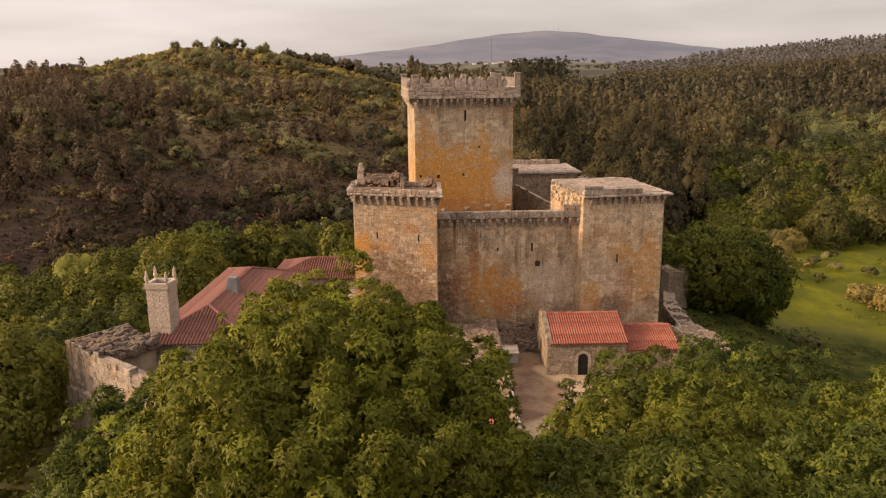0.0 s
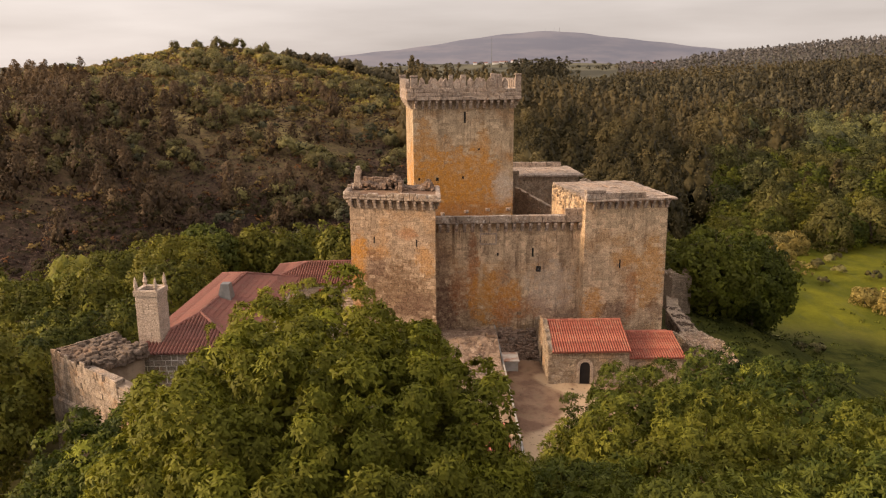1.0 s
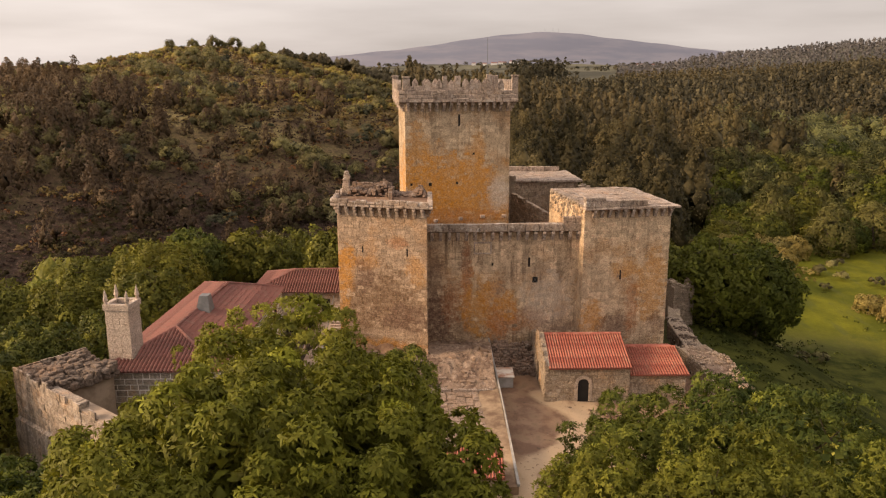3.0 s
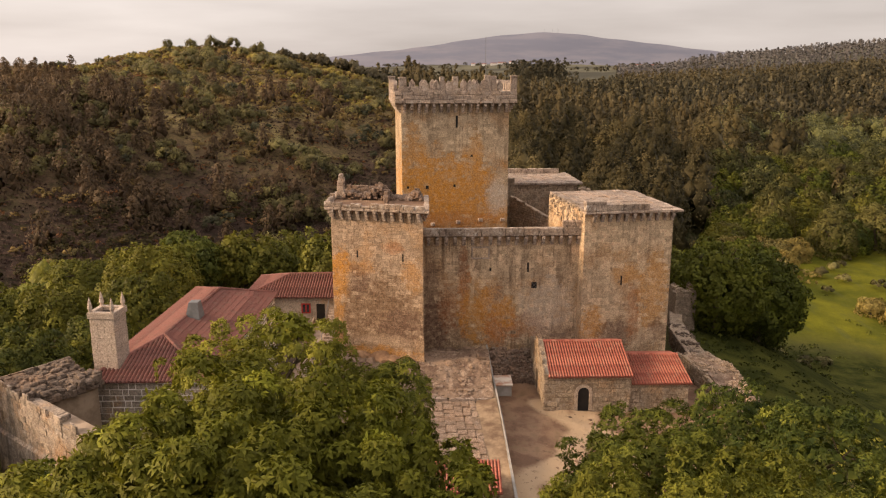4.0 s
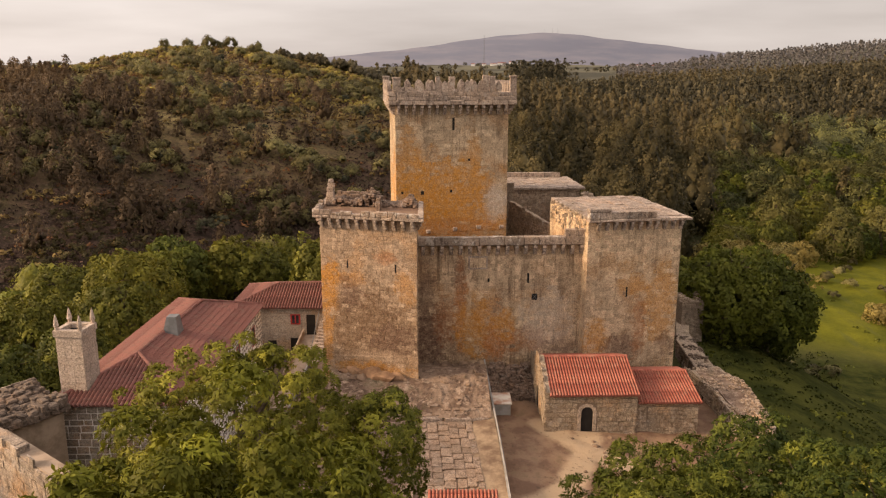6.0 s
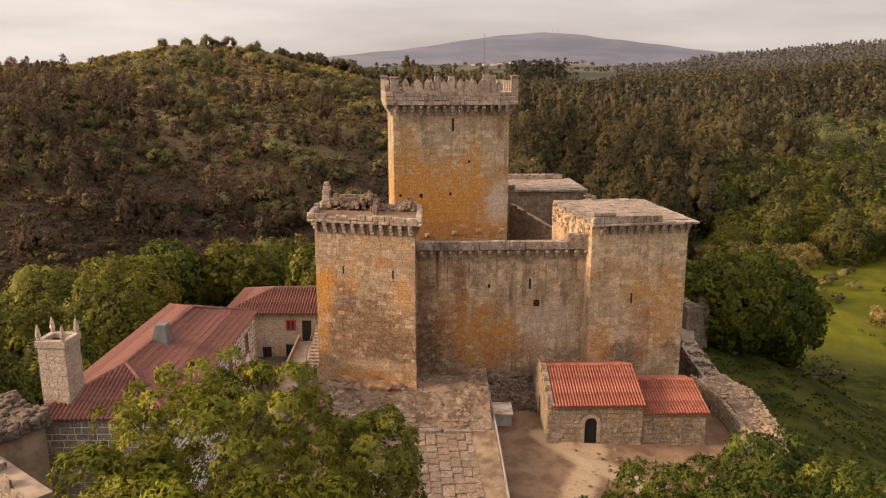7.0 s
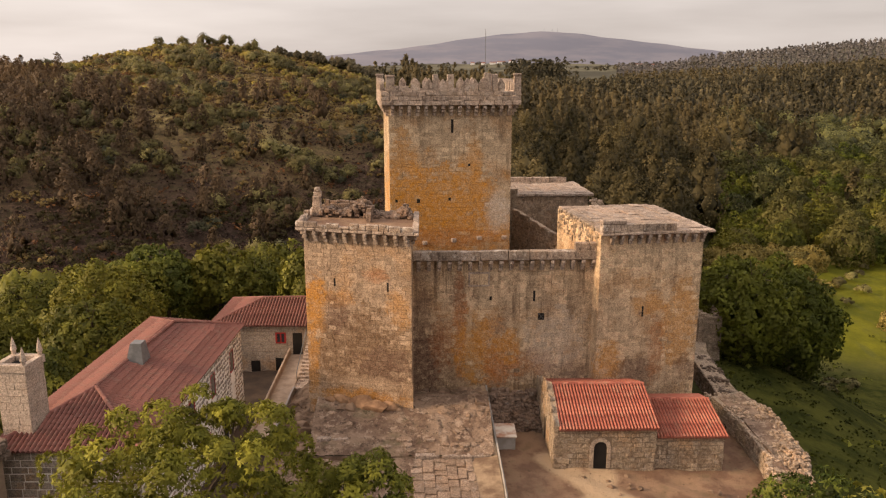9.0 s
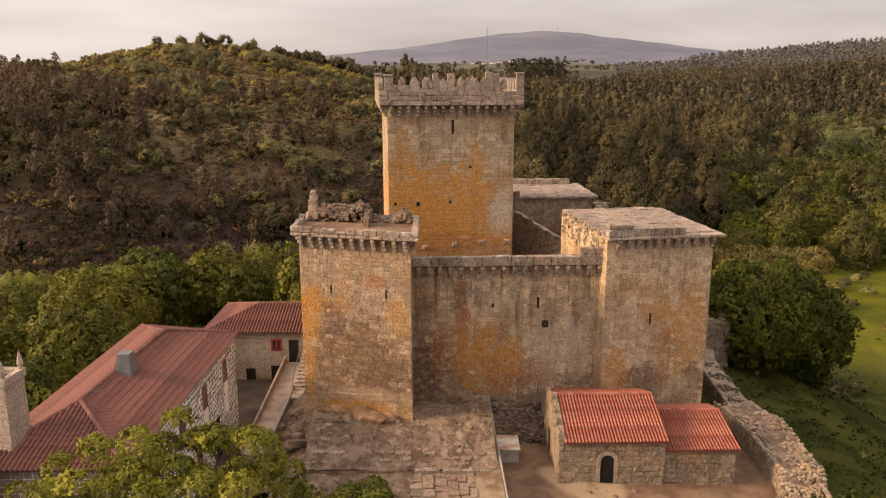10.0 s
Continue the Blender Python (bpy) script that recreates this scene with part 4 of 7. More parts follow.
for k, (w, h) in enumerate(((1.0, 0.7), (0.8, 0.6), (0.7, 0.5), (0.75, 0.4), (0.5, 0.35))):
    z = 17.9 + sum((0.7, 0.6, 0.5, 0.4, 0.35)[:k])
    m.box(WT, 0.0 + 0.08 * k, 0.0 + 0.08 * k + w, 5.0, 5.7, z, z + h, 0.06, 0.04)
part("turret_stub", m, STONE_PALE, west_tower, "broken upright stub of a turret")
kerb(west_tower, STONE_RUIN, WT, 1.0, 3.4, 6.9, 0.45, 17.8, 19.1, long=0.6, name="ruined_block", worn=0.7)
kerb(west_tower, STONE_RUIN, WT, 2.0, 5.4, 7.5, 0.6, 17.8, 19.0, long=0.5, name="ruined_block", worn=0.6)
kerb(west_tower, STONE_RUIN, WT, 3.4, 6.6, 5.2, 0.5, 17.8, 18.9, "v", long=0.6, name="ruined_block", worn=0.6)

# corner tower beside the chapel
ET = Frame(13.05, 45.5, 9.0)
EW, ED, ETOP = 9.45, 12.4, 15.9
east_tower = thing("corner_tower", 17.0, 52.0, -0.5, "square granite corner tower with a flat slab roof", "tower", "corner towers")
et_wall = part("wall", Mesh().box(ET, 0.014, EW - 0.014, 0.014, ED - 0.014, -3.0, 16.85), STONE_EAST_REST, east_tower)
et_holes = [(4.08, 4.24, 9.2, 10.2)]
masonry(et_wall, ET, ("front", 0.0), 0.0, EW, -1.0, ETOP, 0.39, 0.78, (STONE_EAST, STONE_EAST_REST), 300, et_holes)
masonry(et_wall, ET, ("left", 0.0), 0.0, ED, 1.0, 16.8, 0.39, 0.72, (STONE_EAST, STONE_EAST_REST), 0)
masonry(et_wall, ET, ("right", EW), 0.0, ED, -3.0, ETOP, 0.39, 0.72, (STONE_EAST, STONE_EAST_REST), 0)
for q0, q1, s0, s1 in et_holes:
    part("arrow_slit", Mesh().box(ET, q0, q1, 0.006, 0.4, s0, s1), DARK, et_wall)
CORBEL_ET = corbel_mesh(0.62, 0.9, 0.33, STONE_PALE)
corbel_row(east_tower, ET, "front", 0.0, 0.95, EW - 0.2, 11, ETOP, CORBEL_ET)
corbel_row(east_tower, ET, "right", EW, 0.6, ED - 0.3, 12, ETOP, CORBEL_ET)
kerb(east_tower, STONE_PALE, ET, -0.15, EW + 0.75, -0.7, 0.9, 16.8, 17.05)
kerb(east_tower, STONE_PALE, ET, 0.2, ED, EW - 0.1, 0.85, 16.8, 17.04, "v")
kerb(east_tower, STONE_PARAPET, ET, -0.12, 6.6, -0.62, 0.75, 17.05, 17.75, long=1.8, name="parapet_stone")
part("parapet_stone", Mesh().box(ET, -0.14, 2.0, -0.64, 0.35, 17.75, 18.1, 0.05, 0.02), STONE_PALE, east_tower)
slab_roof(east_tower, ET, 9, 9, EW / 9, ED / 9 * 0.98, 0.2, 16.8, 17.14, STONE_ROOF)
part("ruined_wall", rubble(ET, -0.06, 0.5, 0.6, 12.0, 14.5, lambda u, v: 17.2, 0.27, 900, 8), STONE_RUBBLE, east_tower, "rough inner rubble face", kind="stuff")

# curtain wall
CU = Frame(-3.4, 46.2, 2.8)
CW = 16.7
curtain = thing("curtain_wall", 5.0, 47.0, 1.0, "granite curtain wall with corbelled walk and rain streaks", "wall")
cu_wall = part("wall", Mesh().box(CU, 0.0, CW, 0.014, 1.6, -1.0, 14.4), STONE_CURTAIN_REST, curtain)
cu_holes = [(10.9, 11.1, 10.45, 11.45), (11.4, 11.95, 8.7, 9.35), (5.2, 6.9, 12.0, 13.1), (7.0, 7.2, 10.6, 10.95)]
masonry(cu_wall, CU, ("front", 0.0), 0.0, CW, 1.4, 13.5, 0.39, 0.74, (STONE_CURTAIN, STONE_CURTAIN_REST), 300, cu_holes)
panel = part("coat_of_arms_panel", Mesh().box(CU, 5.25, 6.85, 0.02, 0.2, 12.05, 13.05, 0.03).box(CU, 5.75, 6.4, -0.05, 0.03, 12.35, 12.9, 0.04), STONE_CURTAIN, curtain, "framed worn stone panel")
for u0, u1, z0, z1 in ((5.1, 7.0, 13.05, 13.22), (5.1, 7.0, 11.9, 12.04), (5.1, 5.26, 12.05, 13.04), (6.84, 7.0, 12.05, 13.04)):
    part("frame_moulding", Mesh().box(CU, u0, u1, -0.09, 0.1, z0, z1, 0.03, 0.02), STONE_PALE, panel)
for q0, q1, s0, s1 in (cu_holes[0], cu_holes[1], cu_holes[3]):
    part("window_opening" if q1 - q0 > 0.4 else "arrow_slit", Mesh().box(CU, q0, q1, 0.006, 0.5, s0, s1), DARK, cu_wall)
q0, q1, s0, s1 = cu_holes[1]
for a, b in ((s0, s1), (s1, s0)):
    part("window_bar", Mesh().tube([CU.p(q0, -0.01, a), CU.p(q1, -0.01, b)], [0.016, 0.016], 5), METAL, cu_wall)
CORBEL_CU = corbel_mesh(0.66, 1.0, 0.36, STONE_PALE)
corbel_row(curtain, CU, "front", 0.0, 0.7, CW - 0.6, 18, 13.38, CORBEL_CU)
kerb(curtain, STONE_PARAPET, CU, 0.2, CW - 0.1, -0.68, 0.7, 14.4, 15.2, long=2.0, name="parapet_stone")
kerb(curtain, STONE_PARAPET, CU, CW - 2.3, CW, -0.62, 0.7, 15.2, 15.85, long=1.3, name="parapet_stone")
part("wall_walk", Mesh().box(CU, 0.0, CW, -0.3, 1.7, 14.3, 14.45), STONE_RUBBLE, curtain)

# rear tower and the ruined inner walls
RT = Frame(7.6, 71.4, 4.0)
rear = thing("rear_tower", 12.0, 76.0, 0.0, "lower rear tower with a flat pale stone roof", "tower")
part("wall", Mesh().box(RT, 0.0, 9.2, 0.0, 9.4, 0.0, 16.0), STONE_TUMBLED, rear)
masonry(rear, RT, ("front", 0.0), 0.0, 9.2, 10.0, 15.9, 0.40, 0.7, (STONE_TUMBLED, STONE_TUMBLED), 0, proud=0.05, wild=0.4)
kerb(rear, STONE_PALE, RT, -0.1, 9.8, -0.55, 0.8, 16.0, 16.3)
kerb(rear, STONE_PALE, RT, 0.25, 9.8, 9.0, 0.8, 16.0, 16.3, "v")
slab_roof(rear, RT, 7, 7, 1.3, 1.3, 0.3, 15.9, 16.3, STONE_ROOF)
kerb(rear, STONE_PALE, RT, 1.0, 8.6, 9.0, 0.5, 16.3, 17.0, name="parapet_stone")
inner = thing("inner_wall", 10.0, 65.0, 5.0, "ruined rubble walls of the inner court", "wall")
part("wall", Mesh().box(KEEP, KW + 0.3, KW + 3.0, 10.5, 11.6, 2.0, 16.9), STONE_TUMBLED, inner)
masonry(inner, KEEP, ("front", 10.4), KW + 0.3, KW + 3.0, 9.0, 17.0, 0.30, 0.45, (STONE_RUBBLE, STONE_RUBBLE), 0, wild=0.5)
IW = Frame(15.8, 58.4, 79.0)
part("wall", Mesh().box(IW, 0.0, 13.5, 0.0, 1.3, 2.0, 14.6), STONE_TUMBLED, inner)
part("broken_top", rubble(IW, 0.0, 13.5, 0.0, 1.2, 14.2, lambda u, v: 14.7 + 1.2 * u / 13.5, 0.6, 160, 9), STONE_TUMBLED, inner, kind="stuff")
masonry(inner, IW, ("back", 1.3), 0.0, 13.5, 8.0, 14.6, 0.30, 0.5, (STONE_TUMBLED, STONE_TUMBLED), 0, wild=0.5, proud=0.03)
masonry(rear, RT, ("left", 0.0), 0.0, 9.4, 9.0, 15.9, 0.34, 0.55, (STONE_TUMBLED, STONE_TUMBLED), 0, wild=0.4, proud=0.03)
p, q = KEEP.p(14.6, 9.0, 0.0), KEEP.p(17.7, 0.5, 0.0)
SP = Frame(p.x, p.y, math.degrees(math.atan2(q.y - p.y, q.x - p.x)))
part("stair_parapet", Mesh().add([SP.p(u, v, z) for v in (0.02, 0.5) for u, z in ((0.0, 9.0), (9.05, 9.0), (9.05, 13.4), (0.0, 14.9))], [(0, 1, 2, 3), (7, 6, 5, 4), (0, 4, 5, 1), (1, 5, 6, 2), (2, 6, 7, 3), (3, 7, 4, 0)]), STONE_TUMBLED, inner)
masonry(inner, SP, ("front", 0.0), 0.0, 9.05, 9.0, 14.9, 0.30, 0.5, (STONE_TUMBLED, STONE_TUMBLED), 0, wild=0.6, gap=0.03, proud=0.03, top=lambda u: 15.0 - 0.166 * u)
part("court_floor", Mesh().box(KEEP, -3.0, 19.0, -10.5, 16.0, -0.5, 4.0), EARTH, inner)
part("west_wall", Mesh().box(WT, 2.0, 3.6, WD, WD + 25.0, 0.0, 14.0, 0.1), STONE_TUMBLED, inner)


# ---- tiled roofs ----
def tile_row(a, b, c, d, radius, course, seed):
    """One column of half-round roof tiles on a slope, from the eave line a-b up to c-d (b beside a, d beside c)."""
    rnd, m = random.Random(seed), Mesh()
    a, b, c, d = Vector(a), Vector(b), Vector(c), Vector(d)
    run = ((c + d) / 2 - (a + b) / 2)
    n = max(1, round(run.length / course))
    up = (b - a).cross(c - a)
    up = up.normalized() if up.z > 0 else -up.normalized()
    seg = 5
    for k in range(n):
        t0, t1 = k / n, min(1.0, (k + 1.12) / n)
        p0, q0, p1, q1 = a.lerp(c, t0), b.lerp(d, t0), a.lerp(c, t1), b.lerp(d, t1)
        lift, wob = 0.045, rnd.uniform(-0.015, 0.015)
        pts = []
        for p, q, h in ((p0, q0, lift + wob), (p1, q1, 0.0)):
            for i in range(seg + 1):
                s = i / seg
                pts.append(p.lerp(q, 0.5 + (s - 0.5) * 0.80) + up * (math.sin(math.pi * s) * radius + h + 0.01))
        m.add(pts, [(i, i + 1, i + seg + 2, i + seg + 1) for i in range(seg)])
        m.add(pts[:seg + 1] + [p0, q0], [tuple(range(seg, -1, -1)) + (seg + 1, seg + 2)])
    return m


def tiled_slope(parent, e0, e1, r0, r1, pitch, material, course=0.42, name="roof_strip"):
    """Tile rows over a slope between its eave e0-e1 and its ridge r0-r1; rows run up the fall and are cut at the hips."""
    e0, e1, r0, r1 = [Vector(p) for p in (e0, e1, r0, r1)]
    along = (e1 - e0).normalized()
    width = (e1 - e0).length
    s0, s1 = (r0 - e0).dot(along), (r1 - e0).dot(along)
    fall = (r0 - e0) - along * s0
    n = round(width / pitch)

    def top(s):
        if s < s0:
            return s / s0 if s0 > 1e-6 else 1.0
        if s > s1:
            return (width - s) / (width - s1) if width - s1 > 1e-6 else 1.0
        return 1.0
    for k in range(n):
        a, b = width * k / n, width * (k + 1) / n
        t = max(0.0, min(1.0, min(top(a), top(b)) * 0.5 + max(top(a), top(b)) * 0.5))
        if t < 0.04:
            continue
        base = e0 + along * a
        base2 = e0 + along * b
        part(name, tile_row(base, base2, base + fall * t, base2 + fall * t, pitch * 0.52, course, k), material, parent)


def bed(parent, corners, material, thick=0.08):
    """The boards under a slope."""
    m = Mesh()
    top = [Vector(p) for p in corners]
    n = len(top)
    m.add(top + [p - Vector((0, 0, thick)) for p in top], [tuple(range(n)), tuple(range(2 * n - 1, n - 1, -1))] + [(i, n + i, n + (i + 1) % n, (i + 1) % n) for i in range(n)])
    part("roof_bed", m, material, parent)


def ridge_tiles(parent, a, b, radius, material):
    a, b = Vector(a), Vector(b)
    m, n = Mesh(), max(2, round((b - a).length / 0.4))
    side = (b - a).cross(Vector((0, 0, 1))).normalized()
    up = side.cross(b - a).normalized()
    for k in range(n):
        p, q = a.lerp(b, k / n), a.lerp(b, min(1, (k + 1.1) / n))
        pts = []
        for c, h in ((p, 0.03), (q, 0.0)):
            pts += [c + side * math.cos(math.pi * i / 5) * radius + up * (math.sin(math.pi * i / 5) * radius + h) for i in range(6)]
        m.add(pts, [(i, i + 1, i + 7, i + 6) for i in range(5)])
    part("ridge_tiles", m, material, parent)


# chapel
CH = Frame(8.25, 36.75, 1.5)
CHW, CHD, CHE, CHR = 8.15, 9.6, 2.95, 4.7
chapel = thing("chapel", 12.0, 41.0, -0.4, "small stone chapel with a red tiled roof and arched doorway", "chapel")
m = Mesh()
m.box(CH, 0.05, CHW - 0.05, 0.02, 0.7, -1.2, CHE)
m.box(CH, 0.05, CHW - 0.05, CHD - 0.6, CHD, -1.2, CHE)
m.box(CH, CHW - 0.65, CHW - 0.02, 0.08, CHD - 0.1, -1.2, CHE)
m.box(CH, 0.08, 0.65, 0.08, CHD - 0.1, -1.2, CHE)
ch_wall = part("wall", m, MORTAR, chapel)
masonry(ch_wall, CH, ("front", 0.0), 0.0, CHW, -1.0, CHE, 0.44, 0.75, (STONE_CHAPEL, STONE_CHAPEL), 150, [(2.85, 4.6, -0.5, 2.15)], wild=0.35, gap=0.03, loose=0.12)
masonry(ch_wall, CH, ("right", CHW), 0.0, CHD, -1.0, CHE, 0.44, 0.75, (STONE_CHAPEL, STONE_CHAPEL), 0, wild=0.35, gap=0.03)
masonry(ch_wall, CH, ("left", 0.0), 0.0, CHD, -0.6, CHR + 0.3, 0.42, 0.65, (STONE_CHAPEL, STONE_CHAPEL), 0, [(4.0, 5.0, -0.4, 2.0)], wild=0.35, gap=0.03,
        top=lambda v: CHE + 0.45 + (CHR - CHE) * (1 - abs(v - CHD / 2) / (CHD / 2)))
gable = Mesh()
for v0, v1, z0, z1 in ((0.0, CHD / 2, CHE, CHR), (CHD / 2, CHD, CHR, CHE)):
    pts = [CH.p(u, v, z) for u in (0.05, 0.5) for v, z in ((v0, CHE - 0.2), (v1, CHE - 0.2), (v1, z1 + 0.25), (v0, z0 + 0.25))]
    gable.add(pts, [(0, 1, 2, 3), (7, 6, 5, 4), (0, 4, 5, 1), (1, 5, 6, 2), (2, 6, 7, 3), (3, 7, 4, 0)])
part("gable", gable, STONE_CHAPEL, chapel, "stone gable rising above the tiles")
for u0, u1 in ((2.87, 3.2), (4.25, 4.58)):
    for z0, z1 in ((-0.45, 0.2), (0.2, 0.8), (0.8, 1.35)):
        part("door_jamb_stone", Mesh().box(CH, u0, u1, -0.06, 0.4, z0 + 0.01, z1 - 0.01, 0.02, 0.01), STONE_DRESSED, chapel, "pale dressed door jamb stone")
for k in range(5):
    a0, a1 = math.pi * k / 5, math.pi * (k + 1) / 5
    ring = [(3.725 - math.cos(a) * r, 1.35 + math.sin(a) * r * 0.95) for a, r in ((a0 + 0.015, 0.525), (a1 - 0.015, 0.525), (a1 - 0.015, 0.86), (a0 + 0.015, 0.86))]
    part("arch_stone", Mesh().add([CH.p(u, v, z) for v in (-0.06, 0.4) for u, z in ring], [(0, 1, 2, 3), (7, 6, 5, 4), (0, 4, 5, 1), (1, 5, 6, 2), (2, 6, 7, 3), (3, 7, 4, 0)]), STONE_DRESSED, chapel, "pale dressed arch stone")
part("doorway", Mesh().box(CH, 3.15, 4.3, 0.006, 0.6, -0.5, 1.85), DARK, chapel, "dark open doorway")
part("doorway", Mesh().box(CH, 0.04, 0.5, 4.05, 4.95, -0.4, 1.95), DARK, chapel)
ch_roof = part("roof", Mesh().box(CH, 0.5, CHW + 0.05, CHD / 2 - 0.1, CHD / 2 + 0.1, CHR - 0.4, CHR - 0.02), TILE_RED, chapel, "red half-round tile roof")
for v, sgn in ((-0.3, 1), (CHD + 0.3, -1)):
    e0, e1 = CH.p(0.35, v, CHE + 0.02), CH.p(CHW + 0.2, v, CHE + 0.02)
    r0, r1 = CH.p(0.35, CHD / 2, CHR), CH.p(CHW + 0.2, CHD / 2, CHR)
    bed(ch_roof, [e0, e1, r1, r0] if sgn > 0 else [e1, e0, r0, r1], TILE_BED)
    if sgn > 0:
        tiled_slope(ch_roof, e0, e1, r0, r1, 0.262, TILE_RED)
    else:
        tiled_slope(ch_roof, e1, e0, r1, r0, 0.262, TILE_RED)
ridge_tiles(ch_roof, CH.p(0.3, CHD / 2, CHR + 0.03), CH.p(CHW + 0.2, CHD / 2, CHR + 0.03), 0.14, TILE_RED)

# annex
AN = Frame(16.45, 37.3, 0.5)
ANW, AND, ANE, ANR = 5.5, 7.0, 2.1, 3.15
annex = thing("chapel_annex", 19.0, 40.0, -0.8, "low stone annex with a red tiled roof", "outbuilding")
an_wall = part("wall", Mesh().box(AN, 0.08, ANW - 0.08, 0.02, 0.6, -1.8, ANE).box(AN, ANW - 0.6, ANW - 0.08, 0.08, AND, -1.8, ANE).box(AN, 0.08, ANW - 0.08, AND - 0.5, AND, -1.8, ANE + 0.45), MORTAR, annex)
masonry(an_wall, AN, ("front", 0.0), 0.0, ANW, -1.6, ANE, 0.40, 0.7, (STONE_CHAPEL, STONE_CHAPEL), 90, wild=0.4, gap=0.03, loose=0.12)
masonry(an_wall, AN, ("right", ANW), 0.0, AND, -1.6, ANE, 0.40, 0.7, (STONE_CHAPEL, STONE_CHAPEL), 0, wild=0.4, gap=0.03)
an_roof = part("roof", Mesh().box(AN, 0.1, ANW, 4.6, 4.8, ANE, ANR - 0.1), TILE_RED, annex, "red half-round tile roof")
e0, e1, r0, r1 = AN.p(0.05, -0.3, ANE), AN.p(ANW + 0.3, -0.3, ANE), AN.p(0.05, 4.8, ANR), AN.p(ANW + 0.3, 4.8, ANR)
bed(an_roof, [e0, e1, r1, r0], TILE_BED)
tiled_slope(an_roof, e0, e1, r0, r1, 0.262, TILE_RED)
b0, b1 = AN.p(0.05, AND + 0.2, ANE + 0.5), AN.p(ANW + 0.3, AND + 0.2, ANE + 0.5)
bed(an_roof, [r0, r1, b1, b0], TILE_RED)
ridge_tiles(an_roof, r0, r1, 0.14, TILE_RED)

# ---- manor house ----
A, B = Vector((-24.0, 29.3, 9.65)), Vector((-23.45, 43.2, 9.65))
SW, SE, NE, NW = Vector((-28.3, 23.0, 8.05)), Vector((-18.7, 23.2, 8.05)), Vector((-18.5, 47.2, 8.05)), Vector((-27.7, 49.2, 8.05))
house = thing("manor_house", -23.5, 35.0, -0.5, "long stone manor house with a brown tiled hip roof", "house")
m = Mesh().prism([(-28.0, 23.4), (-19.0, 23.5), (-18.85, 46.9), (-27.4, 48.6)], -2.0, 7.95)
h_wall = part("wall", m, WHITE_MORTAR, house, "rubble wall pointed with white mortar")
HS = Frame(-28.0, 23.4, 0.6)
masonry(h_wall, HS, ("front", 0.0), 0.0, 9.0, 2.0, 7.9, 0.48, 0.75, (STONE_HOUSE, STONE_HOUSE), 120, depth=0.05, gap=0.07, wild=0.2, proud=0.02)
HE = Frame(-19.0, 23.5, -0.37)
masonry(h_wall, HE, ("right", 0.0), 0.0, 23.4, -0.4, 7.9, 0.40, 0.50, (STONE_EAST_FRONT, STONE_EAST_FRONT), 0, [(9.0, 10.1, 4.8, 6.9), (14.2, 15.2, 2.4, 6.9), (19.6, 20.6, 2.4, 6.9), (16.8, 18.0, -0.5, 3.0), (12.0, 13.2, 1.0, 2.6)], depth=0.05, gap=0.15, wild=0.5, proud=0.012, loose=0.5)
for v0 in (14.2, 19.6):
    part("window_apron", Mesh().box(HE, -0.2, 0.025, v0 + 0.02, v0 + 0.98, 2.4, 5.0), WHITE_MORTAR, house, "smooth rendered panel under the window")
for v0, v1, z0, z1 in ((9.0, 10.1, 4.8, 6.9), (14.2, 15.2, 5.1, 6.9), (19.6, 20.6, 5.1, 6.9), (12.0, 13.2, 1.0, 2.6)):
    w = part("window", Mesh().box(HE, -0.06, 0.03, v0 - 0.08, v1 + 0.08, z0 - 0.08, z0).box(HE, -0.06, 0.03, v0 - 0.08, v1 + 0.08, z1, z1 + 0.08).box(HE, -0.06, 0.03, v0 - 0.08, v0, z0, z1).box(HE, -0.06, 0.03, v1, v1 + 0.08, z0, z1), RED_PAINT, house, "red-framed window")
    part("pane", Mesh().box(HE, -0.1, 0.006, v0, v1, z0, z1), GLASS_DARK, w)
part("doorway", Mesh().box(HE, -0.1, 0.01, 16.8, 18.0, -0.5, 3.0), DARK, house)
h_roof = part("roof", Mesh().add([SW, SE, NE, NW, A, B], [(0, 1, 4), (1, 2, 5, 4), (2, 3, 5), (3, 0, 4, 5)]), TILE_BED_BROWN, house, "brown tiled hip roof")
tiled_slope(h_roof, SW, SE, A, A, 0.30, TILE_BROWN, 0.5)
tiled_slope(h_roof, SE, NE, A, B, 0.30, TILE_BROWN, 0.5)
tiled_slope(h_roof, NE, NW, B, B, 0.30, TILE_BROWN, 0.5)
tiled_slope(h_roof, NW, SW, B, A, 0.30, TILE_BROWN, 0.5)
up = Vector((0, 0, 0.06))
for p, q in ((SE, A), (SW, A), (A, B), (B, NE), (B, NW)):
    ridge_tiles(h_roof, p + up, q + up, 0.15, TILE_BROWN)
part("roof_vent", Mesh().add([(-23.9, 34.0, 9.4), (-22.6, 34.0, 9.2), (-22.6, 35.6, 9.2), (-23.9, 35.6, 9.4), (-23.6, 34.4, 10.9), (-22.8, 34.4, 10.9), (-22.8, 35.3, 10.9), (-23.6, 35.3, 10.9)],
     [(0, 1, 5, 4), (1, 2, 6, 5), (2, 3, 7, 6), (3, 0, 4, 7), (4, 5, 6, 7)]), METAL, house, "grey zinc roof vent")
# chimney
CM, CS = Frame(-27.9, 24.8, -4.5), 1.92
chimney = part("chimney", Mesh().box(CM, 0.02, CS - 0.02, 0.02, CS - 0.02, 7.6, 12.5), STONE_CHIMNEY, house, "tall square granite chimney with pinnacles")
